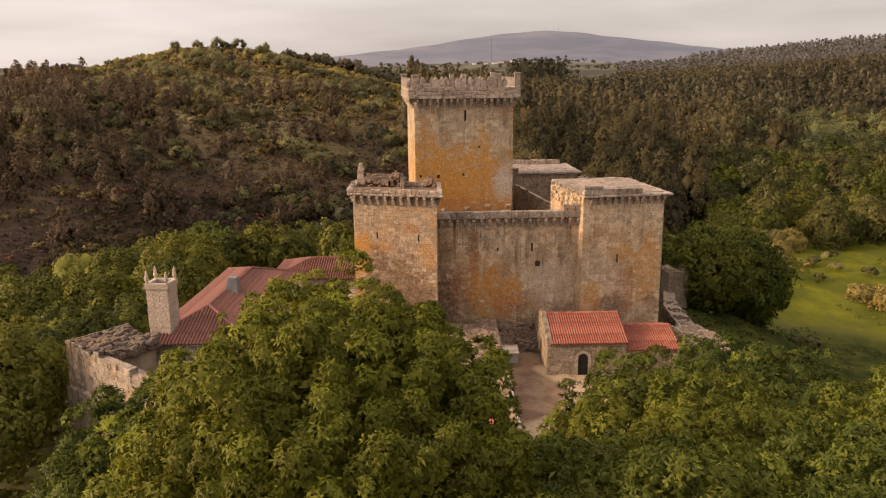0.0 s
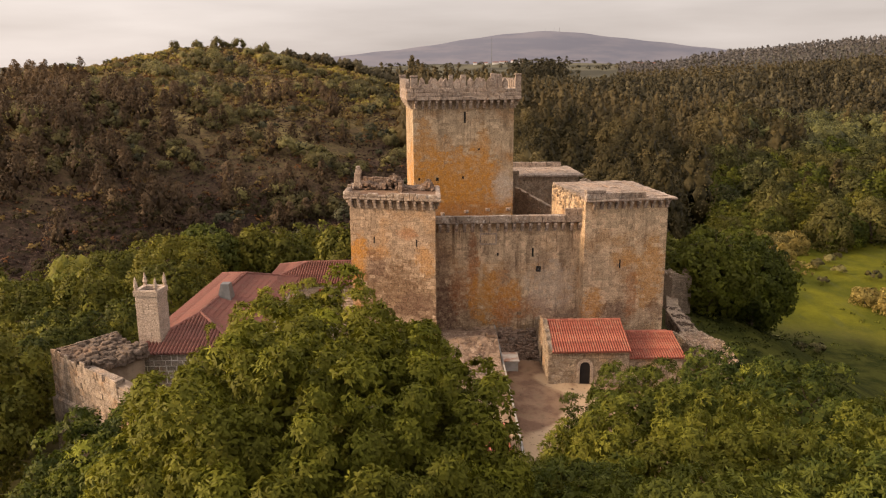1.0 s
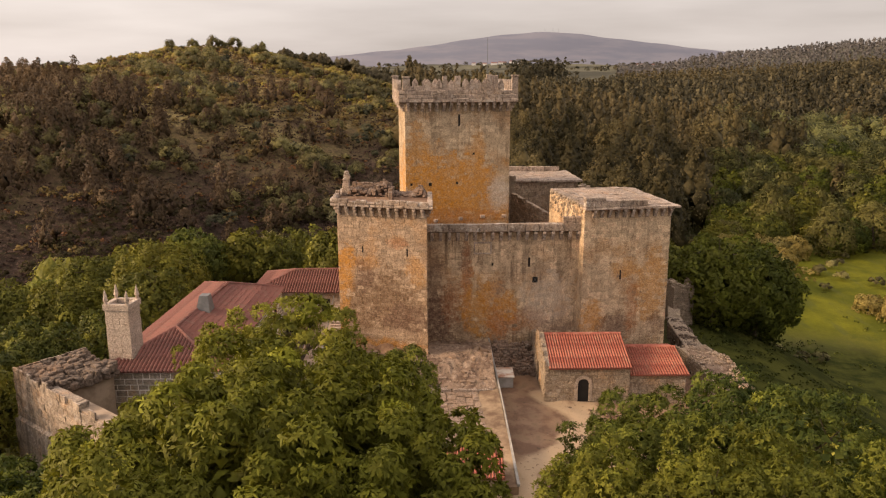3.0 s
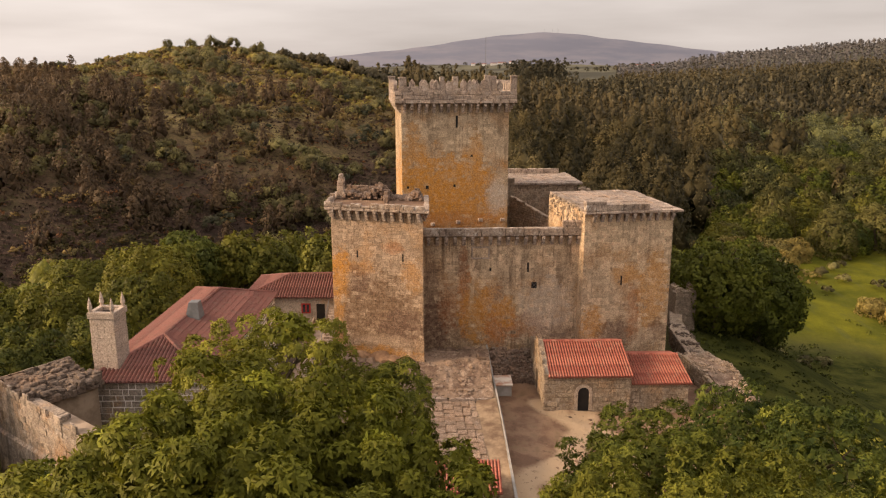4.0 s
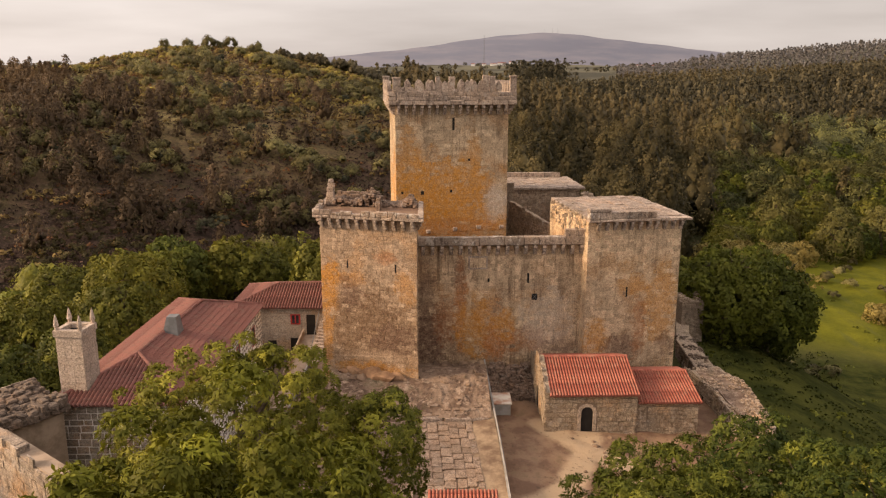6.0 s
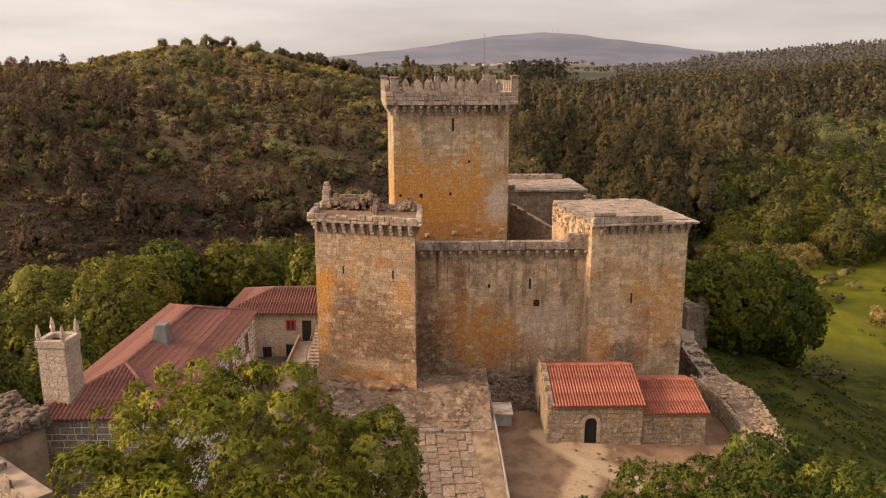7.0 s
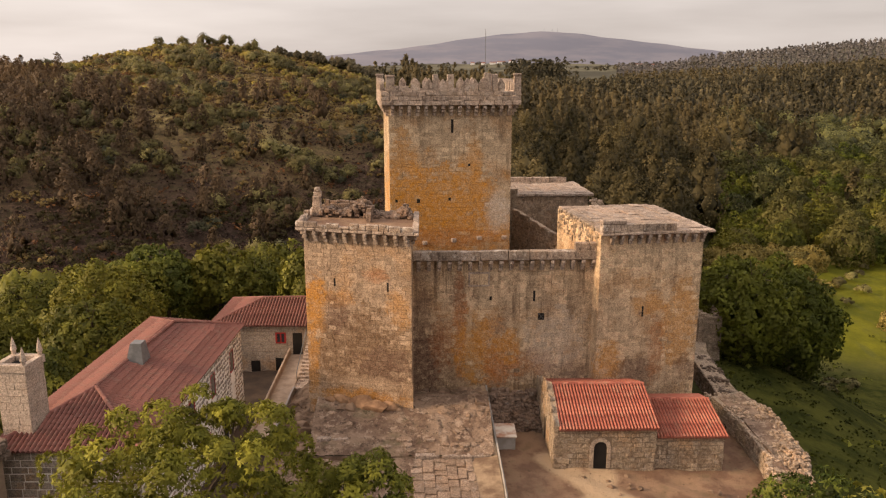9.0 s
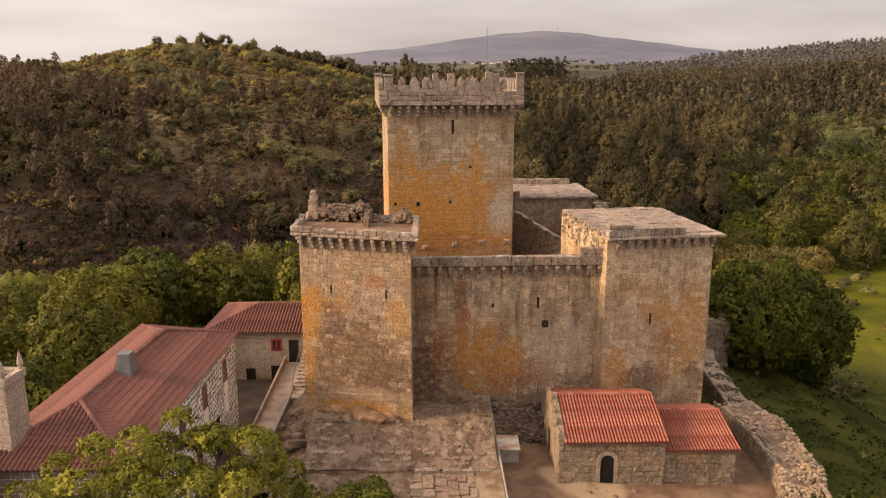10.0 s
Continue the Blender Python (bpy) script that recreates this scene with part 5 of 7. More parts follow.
for face in (("front", 0.0), ("right", CS), ("left", 0.0), ("back", CS)):
    masonry(chimney, CM, face, 0.0, CS, 8.0, 12.55, 0.45, 0.8, (STONE_CHIMNEY, STONE_CHIMNEY), 0, depth=0.13, gap=0.006, wild=0.05)
part("cap", Mesh().box(CM, -0.1, CS + 0.1, -0.1, 0.3, 12.55, 13.05, 0.03, 0.01).box(CM, -0.1, CS + 0.1, CS - 0.3, CS + 0.1, 12.55, 13.05, 0.03, 0.01).box(CM, -0.1, 0.3, 0.31, CS - 0.31, 12.55, 13.05, 0.03, 0.01).box(CM, CS - 0.3, CS + 0.1, 0.31, CS - 0.31, 12.55, 13.05, 0.03, 0.01), STONE_CHIMNEY, chimney)
part("flue", Mesh().box(CM, 0.3, CS - 0.3, 0.3, CS - 0.3, 12.45, 12.7), DARK, chimney)
for u, v in ((0.1, 0.1), (CS - 0.1, 0.1), (0.1, CS - 0.1), (CS - 0.1, CS - 0.1)):
    p = CM.p(u, v, 0)
    part("pinnacle", Mesh().tube([(p.x, p.y, z) for z in (13.05, 13.25, 13.35, 13.5, 13.8, 14.2)], [0.14, 0.14, 0.20, 0.17, 0.12, 0.01], 8), STONE_CHIMNEY, chimney)

# second house
house2 = thing("gate_house", -19.0, 62.0, -1.0, "small stone house with a brown tiled hip roof and red window", "house")
A2, B2 = Vector((-20.2, 62.0, 6.2)), Vector((-12.0, 62.4, 6.2))
SW2, SE2, NE2, NW2 = Vector((-25.0, 57.2, 4.55)), Vector((-11.5, 57.0, 4.55)), Vector((-11.5, 67.5, 4.55)), Vector((-25.0, 67.2, 4.55))
h2_wall = part("wall", Mesh().prism([(-24.6, 57.6), (-12.0, 57.4), (-12.0, 67.0), (-24.6, 67.0)], -2.0, 4.5), PLASTER, house2)
H2 = Frame(-24.6, 57.58, -0.9)
masonry(h2_wall, H2, ("front", 0.0), 0.0, 12.6, -0.6, 4.45, 0.36, 0.6, (STONE_HOUSE, STONE_HOUSE), 0, [(6.5, 7.6, 2.6, 3.8), (8.3, 9.3, 1.3, 3.75), (3.8, 4.75, -0.7, 0.65), (6.4, 7.5, -0.6, 0.95)], depth=0.04, gap=0.03)
w = part("window", Mesh().box(H2, 6.5, 7.6, -0.06, 0.02, 2.6, 2.72).box(H2, 6.5, 7.6, -0.06, 0.02, 3.68, 3.8).box(H2, 6.5, 6.66, -0.06, 0.02, 2.6, 3.8).box(H2, 7.44, 7.6, -0.06, 0.02, 2.6, 3.8).box(H2, 6.98, 7.12, -0.06, 0.02, 2.6, 3.8), RED_PAINT, house2, "red-framed window")
part("pane", Mesh().box(H2, 6.6, 7.5, -0.01, 0.02, 2.7, 3.7), GLASS_DARK, w)
part("door", Mesh().box(H2, 8.3, 9.3, -0.01, 0.1, 1.3, 3.75), DARK, house2)
part("doorway", Mesh().box(H2, 3.8, 4.75, -0.01, 0.1, -0.7, 0.65), DARK, house2)
part("doorway", Mesh().box(H2, 6.4, 7.5, -0.01, 0.1, -0.6, 0.95), DARK, house2)
h2_roof = part("roof", Mesh().add([SW2, SE2, NE2, NW2, A2, B2], [(0, 1, 5, 4), (1, 2, 5), (2, 3, 4, 5), (3, 0, 4)]), TILE_BED_BROWN, house2, "brown tiled hip roof")
tiled_slope(h2_roof, SW2, SE2, A2, B2, 0.32, TILE_BROWN, 0.5)
tiled_slope(h2_roof, NW2, SW2, A2, A2, 0.32, TILE_BROWN, 0.5)
for p, q in ((SW2, A2), (A2, B2), (NW2, A2)):
    ridge_tiles(h2_roof, p + up, q + up, 0.15, TILE_BROWN)

# stair and walkway between house and tower
stair = thing("outside_stair", -14.2, 54.0, 0.0, "stone outside stair with a side wall", "stair")
for k in range(13):
    part("step", Mesh().box(WORLD, -14.7, -13.3, 51.0 + k * 0.52, 51.0 + (k + 1) * 0.52 + 0.1, 0.4, 1.1 + k * 0.19, 0.02, 0.01), STONE_PALE, stair)
part("railing", Mesh().tube([(-14.75, 51.0, 2.0), (-14.75, 57.6, 4.5)], [0.04, 0.04], 6).tube([(-14.75, 51.0, 1.0), (-14.75, 51.0, 2.0)], [0.04, 0.04], 6), METAL, stair)
part("landing", Mesh().box(WORLD, -15.6, -13.2, 49.3, 50.98, -0.3, 1.05, 0.04, 0.02), STONE_PALE, stair)
walkway = thing("walkway", -15.6, 46.0, 0.3, "narrow sloping concrete walkway beside the tower", "walkway")
part("deck", Mesh().prism([(-16.45, 39.0), (-14.85, 39.0), (-14.75, 50.4), (-14.8, 57.3), (-16.55, 57.3)], -0.8, [0.75, 0.75, 1.15, 1.42, 1.42]), CONCRETE_WARM, walkway)
part("side_wall", Mesh().prism([(-16.62, 39.0), (-16.46, 39.0), (-16.56, 57.3), (-16.72, 57.3)], -0.8, [1.25, 1.25, 2.1, 2.1]), CONCRETE_WARM, walkway)
part("kerb", Mesh().prism([(-14.85, 39.0), (-14.7, 39.0), (-14.62, 49.2), (-14.77, 49.2)], -0.8, [0.92, 0.92, 1.3, 1.3]), CONCRETE, walkway)

# bastion of the outer wall
BA = Frame(-33.4, 21.0, -38.0)
bastion = thing("bastion", -29.0, 20.0, -2.0, "ruined granite bastion of the outer wall", "wall")
ba_wall = part("wall", Mesh().box(BA, 0.1, 14.0, 0.1, 1.2, -6.0, 8.6).box(BA, 0.1, 5.0, 0.12, 5.0, -6.0, 8.9), MORTAR, bastion)


def broken(u):
    return 9.45 - 0.06 * u + 0.25 * math.sin(u * 2.1) * math.sin(u * 0.9 + 1)


masonry(ba_wall, BA, ("front", 0.0), 0.0, 14.0, -4.0, 9.4, 0.5, 0.8, (STONE_BASTION, STONE_BASTION), 0, wild=0.3, top=broken)
masonry(ba_wall, BA, ("left", 0.0), 0.0, 5.0, -4.0, 9.3, 0.5, 0.8, (STONE_BASTION, STONE_BASTION), 0, wild=0.3)
part("plinth", Mesh().box(BA, -0.25, 14.0, -0.25, 0.3, -6.0, 5.6, 0.2, 0.1), STONE_BASTION, bastion)
part("rubble_top", rubble(BA, 0.2, 5.4, 0.2, 5.2, 8.4, lambda u, v: 9.35 + 0.25 * math.sin(u * 1.7) * math.cos(v * 1.3), 0.55, 480, 12), STONE_BURNT, bastion, "rubble core of the bastion", kind="stuff")
kerb(bastion, STONE_BASTION, BA, 5.0, 9.5, 0.1, 0.7, 8.4, 9.0)

# retaining wall, kiosk, paving
retain = thing("retaining_wall", 3.6, 34.0, -1.0, "low retaining wall with a pale rendered coping", "wall")
part("wall", Mesh().prism([(1.9, 20.0), (4.2, 20.0), (3.9, 32.0), (3.55, 40.0), (3.3, 46.5), (2.9, 46.5), (3.1, 40.0), (1.7, 34.5)], -1.5, [0.1, 0.1, 0.95, 1.75, 2.5, 2.5, 1.75, 1.15]), SANDY, retain)
part("coping", Mesh().prism([(4.08, 20.0), (4.3, 20.0), (4.05, 32.0), (3.7, 40.0), (3.45, 46.5), (3.33, 46.5), (3.56, 40.0), (3.88, 32.0)], [0.1, 0.1, 0.9, 1.7, 2.4, 2.4, 1.7, 0.9], [0.32, 0.32, 1.12, 1.92, 2.6, 2.6, 1.92, 1.12]), CONCRETE, retain)
kiosk = thing("service_box", 4.6, 40.4, -0.3, "square concrete service box with a rust-stained lid", "service box")
part("body", Mesh().box(WORLD, 3.85, 5.45, 39.2, 41.5, -0.5, 1.0, 0.03), CONCRETE, kiosk)
part("lid", Mesh().box(WORLD, 3.78, 5.55, 39.1, 41.6, 1.0, 1.15, 0.02), CONCRETE_TOP, kiosk)

ramp = thing("paved_ramp", -0.6, 28.0, 0.4, "paved ramp of worn stone slabs", "ramp")
rnd = random.Random(5)
edges = (-3.05, -2.15, -1.3, -0.35, 0.45, 1.15, 1.75)
for x0, x1 in zip(edges, edges[1:]):
    y = 21.2 - rnd.uniform(0, 0.8)
    while y < 35.2:
        d = min(rnd.uniform(0.7, 1.6), 35.3 - y)
        z = 0.16 + (y + d / 2 - 21.0) * 0.0685
        if d > 0.2:
            z += 0.03
            flare = Frame(0.075 * (35.0 - y - d / 2), 0.0)
            part("slab", Mesh().box(flare, x0 + 0.01 + rnd.uniform(-0.04, 0.04), x1 - 0.01 + rnd.uniform(-0.04, 0.04), y + 0.01, y + d - 0.01, z - 0.2, z + 0.05 + rnd.uniform(-0.02, 0.03), 0.04, 0.035), STONE_PAVING, ramp)
        y += d
steps = thing("terrace_step", 0.5, 35.6, 1.0, "long worn kerb stones at the terrace edge", "step")
for x in (-2.7, -0.6, 1.3):
    part("kerb_stone", Mesh().box(WORLD, x, x + 1.9, 35.3, 35.75, 0.8, 1.42, 0.04, 0.03), STONE_PALE, steps)
gate = thing("gate_roof", 0.5, 20.5, -1.0, "small red tiled roof over the gate", "roof")
part("wall", Mesh().box(WORLD, -1.6, 2.9, 19.4, 22.0, -1.6, 1.3), STONE_RUBBLE, gate)
tiled_slope(gate, (-1.8, 19.2, 1.2), (3.1, 19.2, 1.2), (-1.8, 22.4, 2.1), (3.1, 22.4, 2.1), 0.262, TILE_RED)
bed(gate, [(-1.8, 19.2, 1.2), (3.1, 19.2, 1.2), (3.1, 22.4, 2.1), (-1.8, 22.4, 2.1)], TILE_BED)

# outer wall beyond the chapel
outer = thing("outer_wall", 26.0, 42.0, -3.0, "thick ruined outer wall with a rubble top", "wall")
part("wall", Mesh().prism([(24.0, 33.5), (26.5, 31.5), (28.6, 37.0), (28.8, 43.5), (27.7, 49.0), (24.3, 47.0), (25.2, 43.0), (25.3, 37.0)], -9.0, [0.3, 0.2, 0.6, 0.7, 0.9, 1.2, 0.8, 0.7]), STONE_RUBBLE, outer)


def on_wall(x, y):
    """Whether a place lies on the top of the bent wall."""
    inner_x = 23.9 + 1.4 * (y - 33.5) / 3.5 if y < 37 else 25.3 - 0.1 * (y - 37) / 6 if y < 43 else 25.2 - 0.9 * (y - 43) / 4
    outer_x = 26.5 + 2.1 * (y - 31.5) / 5.5 if y < 37 else 28.6 + 0.2 * (y - 37) / 6.5 if y < 43.5 else 28.8 - 1.1 * (y - 43.5) / 5.5
    return inner_x < x < outer_x


part("broken_top", rubble(WORLD, 24.0, 29.0, 32.0, 48.4, 0.2, lambda u, v: 0.80 + 0.22 * math.sin(u * 2 + v) * math.sin(v * 1.3) + 0.3 * (v > 43.0), 0.34, 2300, 21, on_wall), STONE_TUMBLED, outer, kind="stuff")
part("upper_wall", Mesh().prism([(25.7, 48.4), (27.8, 49.4), (28.1, 57.0), (28.5, 61.0), (30.6, 68.0), (28.9, 68.0), (26.3, 58.5)], -6.0, [0.35, 0.35, 0.4, 0.4, 0.4, 0.4, 0.4]), STONE_RUBBLE, outer)
part("broken_top", rubble(Frame(26.9, 48.8, -3.0), -0.95, 0.95, 0.0, 11.5, 0.2, lambda u, v: 0.5 + 0.12 * math.sin(v * 2 + u), 0.26, 360, 23), STONE_BURNT, outer, kind="stuff")
for ax, ay, bx, by, z1 in ((24.3, 47.0, 25.2, 43.0, 0.9), (25.2, 43.0, 25.3, 37.0, 0.8), (25.3, 37.0, 24.0, 33.5, 0.5), (24.0, 33.5, 26.5, 31.5, 0.3)):
    seg = Frame(ax, ay, math.degrees(math.atan2(by - ay, bx - ax)))
    masonry(outer, seg, ("front", 0.0), 0.0, math.hypot(bx - ax, by - ay), -3.5, z1, 0.38, 0.6, (STONE_RUBBLE, STONE_RUBBLE), 0, wild=0.6, proud=0.03, gap=0.04)
masonry(outer, Frame(26.3, 58.5, -93.4), ("front", 0.0), 0.0, 10.1, -3.5, 0.4, 0.38, 0.6, (STONE_BURNT, STONE_BURNT), 0, wild=0.6, proud=0.05, gap=0.04)
part("earth_top", Mesh().prism([(24.6, 33.9), (26.3, 32.4), (28.1, 37.0), (28.3, 43.3), (27.3, 48.4), (24.8, 46.8), (25.6, 43.0), (25.7, 37.0)], -0.2, [0.42, 0.32, 0.70, 0.80, 0.98, 1.22, 0.9, 0.8]), TERRACE, outer, "reddish earth and grit on the wall top")
part("archway", Mesh().box(Frame(24.72, 45.1, -77.3), 0.0, 0.9, -0.12, 0.3, -1.9, -0.4, 0.1), DARK, outer, "small dark arched recess")
turret = thing("ruined_turret", 30.0, 65.0, -3.0, "ruined stub of a turret on the outer wall", "tower")
part("wall", Mesh().box(Frame(28.4, 64.0, 10), 0.0, 2.9, 0.0, 2.5, -6.0, 3.3, 0.1, 0.05), STONE_RUBBLE, turret)
masonry(turret, Frame(28.4, 64.0, 10), ("front", 0.0), 0.0, 2.9, -3.0, 3.3, 0.36, 0.55, (STONE_RUBBLE, STONE_RUBBLE), 0, wild=0.6, proud=0.04, gap=0.04)
part("broken_top", rubble(Frame(28.4, 64.0, 10), 0.0, 2.9, 0.0, 2.4, 3.1, lambda u, v: 3.6 + 0.4 * math.sin(u * 3), 0.42, 110, 22), STONE_RUBBLE, turret, kind="stuff")


# ---- rocks and flagstones on the terrace ----
def boulder(seed, a, b, c):
    rnd = random.Random(seed)
    cuts = [(Vector((rnd.uniform(-1, 1), rnd.uniform(-1, 1), rnd.uniform(-0.5, 1))).normalized(), rnd.uniform(0.38, 0.7)) for _ in range(11)]
    bm = bmesh.new()
    bmesh.ops.create_icosphere(bm, subdivisions=3, radius=1.0)
    off = Vector((rnd.uniform(0, 90), rnd.uniform(0, 90), rnd.uniform(0, 90)))
    for v in bm.verts:
        k = 1.0 + 0.45 * noise.noise(v.co * 1.3 + off) + 0.10 * noise.noise(v.co * 3.5 + off)
        q = v.co * k
        for n, d in cuts:
            q = q - n * max(0.0, q.dot(n) - d)
        v.co = Vector((max(-0.8, min(0.8, q.x)) * a, max(-0.8, min(0.8, q.y)) * b, max(-0.7, min(0.75, q.z)) * c))
    me = bpy.data.meshes.new("boulder")
    bm.to_mesh(me)
    bm.free()
    me.materials.append(ROCK)
    return me


OUTCROP = plain("ochre_bedrock", (0.34, 0.205, 0.115), (0.15, 0.085, 0.05), 0.9, 0.95, 1.0, 4.0)
BOULDERS = [boulder(k, 1.35, 1.05, 0.62) for k in range(7)]
rnd = random.Random(31)
ROCKS = [(-0.4, 45.5, 1.0)]
for x0, x1, y0, y1, count, low, high in ((-10.5, -4.2, 40.6, 41.6, 10, 0.25, 0.6), (-2.6, 3.2, 44.8, 46.4, 14, 0.3, 0.7), (-14.4, -11.6, 37.0, 48.0, 34, 0.3, 0.8), (1.6, 3.0, 40.0, 45.0, 14, 0.2, 0.5)):
    ROCKS += [(rnd.uniform(x0, x1), rnd.uniform(y0, y1), rnd.uniform(low, high)) for _ in range(count)]
outcrop = thing("bedrock_outcrop", -7.0, 41.3, 2.6, "low ochre bedrock outcrop at the tower's foot", "rock")
for k, (x, y, a, b, c, turn) in enumerate(((-7.3, 41.5, 2.6, 0.9, 1.5, -14), (-6.2, 41.1, 2.2, 0.9, 1.25, -20), (-8.9, 42.0, 1.7, 0.8, 0.8, -8), (-5.0, 40.8, 1.5, 0.7, 0.75, -16), (-10.0, 42.3, 1.0, 0.6, 0.5, 0))):
    me = boulder(50 + k, a * 0.8, b, c * 0.8)
    me.materials[0] = OUTCROP
    ob = under(new("ledge", me), outcrop)
    ob.matrix_basis = pose(x, y, float(terrace_z(y)) + 0.05, 6, -4 + 3 * k, turn)
for x, y, s in ROCKS:
    ob = new("boulder", BOULDERS[rnd.randrange(7)])
    z = float(terrace_z(y)) if x > -11.3 else 0.75 + 0.45 * (x + 14.9) * 0.5
    ob.matrix_basis = Matrix.Translation((x, y, z + 0.1 * s)) @ Matrix.Rotation(rnd.uniform(0, 6.3), 4, "Z") @ Matrix.Scale(s * rnd.uniform(0.85, 1.15), 4)
    tagged(ob, "weathered bedrock boulder at the foot of the walls", "rock", "rocks below the walls")

rubble_bank = tagged(part("rubble_bank", rubble(WORLD, 3.7, 8.2, 42.6, 46.4, -0.3, lambda u, v: 0.35 + 2.0 * max(0.0, min(1.0, (v - 42.4 + 0.5 * math.sin(u * 2.1)) / 3.2)), 0.46, 900, 33), STONE_RUIN, kind="stuff"), "bank of dark broken stones at the foot of the curtain wall", "rubble")

flags = thing("flagstone_paving", -3.0, 38.5, 1.6, "uneven broken flagstones with earth between them", "paving")


def flagstone(x, y, z, a, b, turn):
    """A thin many-sided slab with a worn rim."""
    n = rnd.choice((4, 5, 5, 6))
    ring = [(turn + 6.283 * (i + rnd.uniform(-0.25, 0.25)) / n, rnd.uniform(0.85, 1.15)) for i in range(n)]
    pts = []
    for k, h in ((1.0, -0.2), (1.0, -0.02), (0.9, 0.0)):
        pts += [(x + a * k * r * math.cos(t), y + b * k * r * math.sin(t), z + h + rnd.uniform(-0.012, 0.012)) for t, r in ring]
    return Mesh().add(pts, [(j * n + i, j * n + (i + 1) % n, (j + 1) * n + (i + 1) % n, (j + 1) * n + i) for j in (0, 1) for i in range(n)] + [tuple(range(2 * n, 3 * n))])


y = 35.7
while y < 40.6:
    d = rnd.uniform(0.5, 0.8)
    x = -10.6 + rnd.uniform(0, 0.5)
    while x < 2.8:
        w = rnd.uniform(0.5, 1.0)
        if rnd.random() < (0.5 if y < 37.2 and x > -5.5 else 0.14):
            part("flagstone", flagstone(x + w / 2, y + d / 2 + rnd.uniform(-0.1, 0.1), float(terrace_z(y + d / 2)) + shaken(x + w / 2, y + d / 2, 0.16, 0.55) + rnd.uniform(0.07, 0.14), w * 0.52, d * 0.52, rnd.uniform(0, 6.3)), STONE_PAVING, flags)
        x += w
    y += d
bench = thing("stone_bench", -9.4, 37.2, 1.5, "pale stone slabs lying on the terrace", "slab")
part("slab", Mesh().box(WORLD, -10.6, -9.45, 37.0, 37.5, 1.5, 1.98, 0.03, 0.02), STONE_PALE, bench)
part("slab", Mesh().box(WORLD, -9.35, -8.1, 37.05, 37.55, 1.5, 1.96, 0.03, 0.02), STONE_PALE, bench)
rnd = random.Random(77)
for k in range(70):
    x, y = rnd.uniform(4.5, 22.0), rnd.uniform(24.0, 36.2)
    ob = new("loose_stone", BOULDERS[rnd.randrange(7)])
    ob.matrix_basis = Matrix.Translation((x, y, -0.55 - 0.012 * (x - 4.0) + 0.018 * (y - 30.0))) @ Matrix.Rotation(rnd.uniform(0, 6.3), 4, "Z") @ Matrix.Scale(rnd.uniform(0.08, 0.3), 4)
    tagged(ob, "loose stone lying in the courtyard earth", "stone", "loose stones")


# ---- trees ----
def unit(v):
    return v / (np.linalg.norm(v, axis=-1, keepdims=True) + 1e-9)


def leaf_mesh(name, v, f, nor, material):
    """Leaves whose shading follows the roundness of the spray that they sit on."""
    me = big_mesh(name, v, f, material)
    me.polygons.foreach_set("use_smooth", np.ones(len(f), bool))
    me.normals_split_custom_set_from_vertices(unit(nor).astype(np.float32))
    return me


def leaves(centre, d, up, length, width, rng):
    """One folded leaf a row, along d with its upper face towards up: two triangles along a midrib."""
    n = len(centre)
    side = unit(np.cross(d, up))
    nor = np.cross(side, d)
    ln = (length * rng.uniform(0.7, 1.3, n))[:, None]
    wd = (width * rng.uniform(0.7, 1.3, n))[:, None]
    mid = centre + d * ln * 0.5 + nor * wd * 0.3
    v = np.stack([centre, mid + side * wd * 0.5, centre + d * ln, mid - side * wd * 0.5], 1).reshape(-1, 3)
    k = np.arange(n)[:, None] * 4
    f = np.concatenate([k + [0, 1, 2], k + [0, 2, 3]], 1).reshape(-1, 3)
    return v, f, nor


def crown_lobes(rng, size, count, lobe, flat=0.25, inner=0.66):
    """Centres and radii of the lobes that make a crown of the given half-axes, centred at the origin."""
    k = np.arange(count) + 0.5
    tilt, turn = np.arccos(np.clip(1 - (1 + flat) * k / count, -1, 1)), np.pi * (1 + 5**0.5) * k
    d = np.stack([np.cos(turn) * np.sin(tilt), np.sin(turn) * np.sin(tilt), np.cos(tilt)], 1) + rng.normal(0, 0.06, (count, 3))
    r = rng.uniform(inner, 0.95, count)[:, None]
    return d * r * np.array(size), lobe * rng.uniform(0.6, 1.3, count)


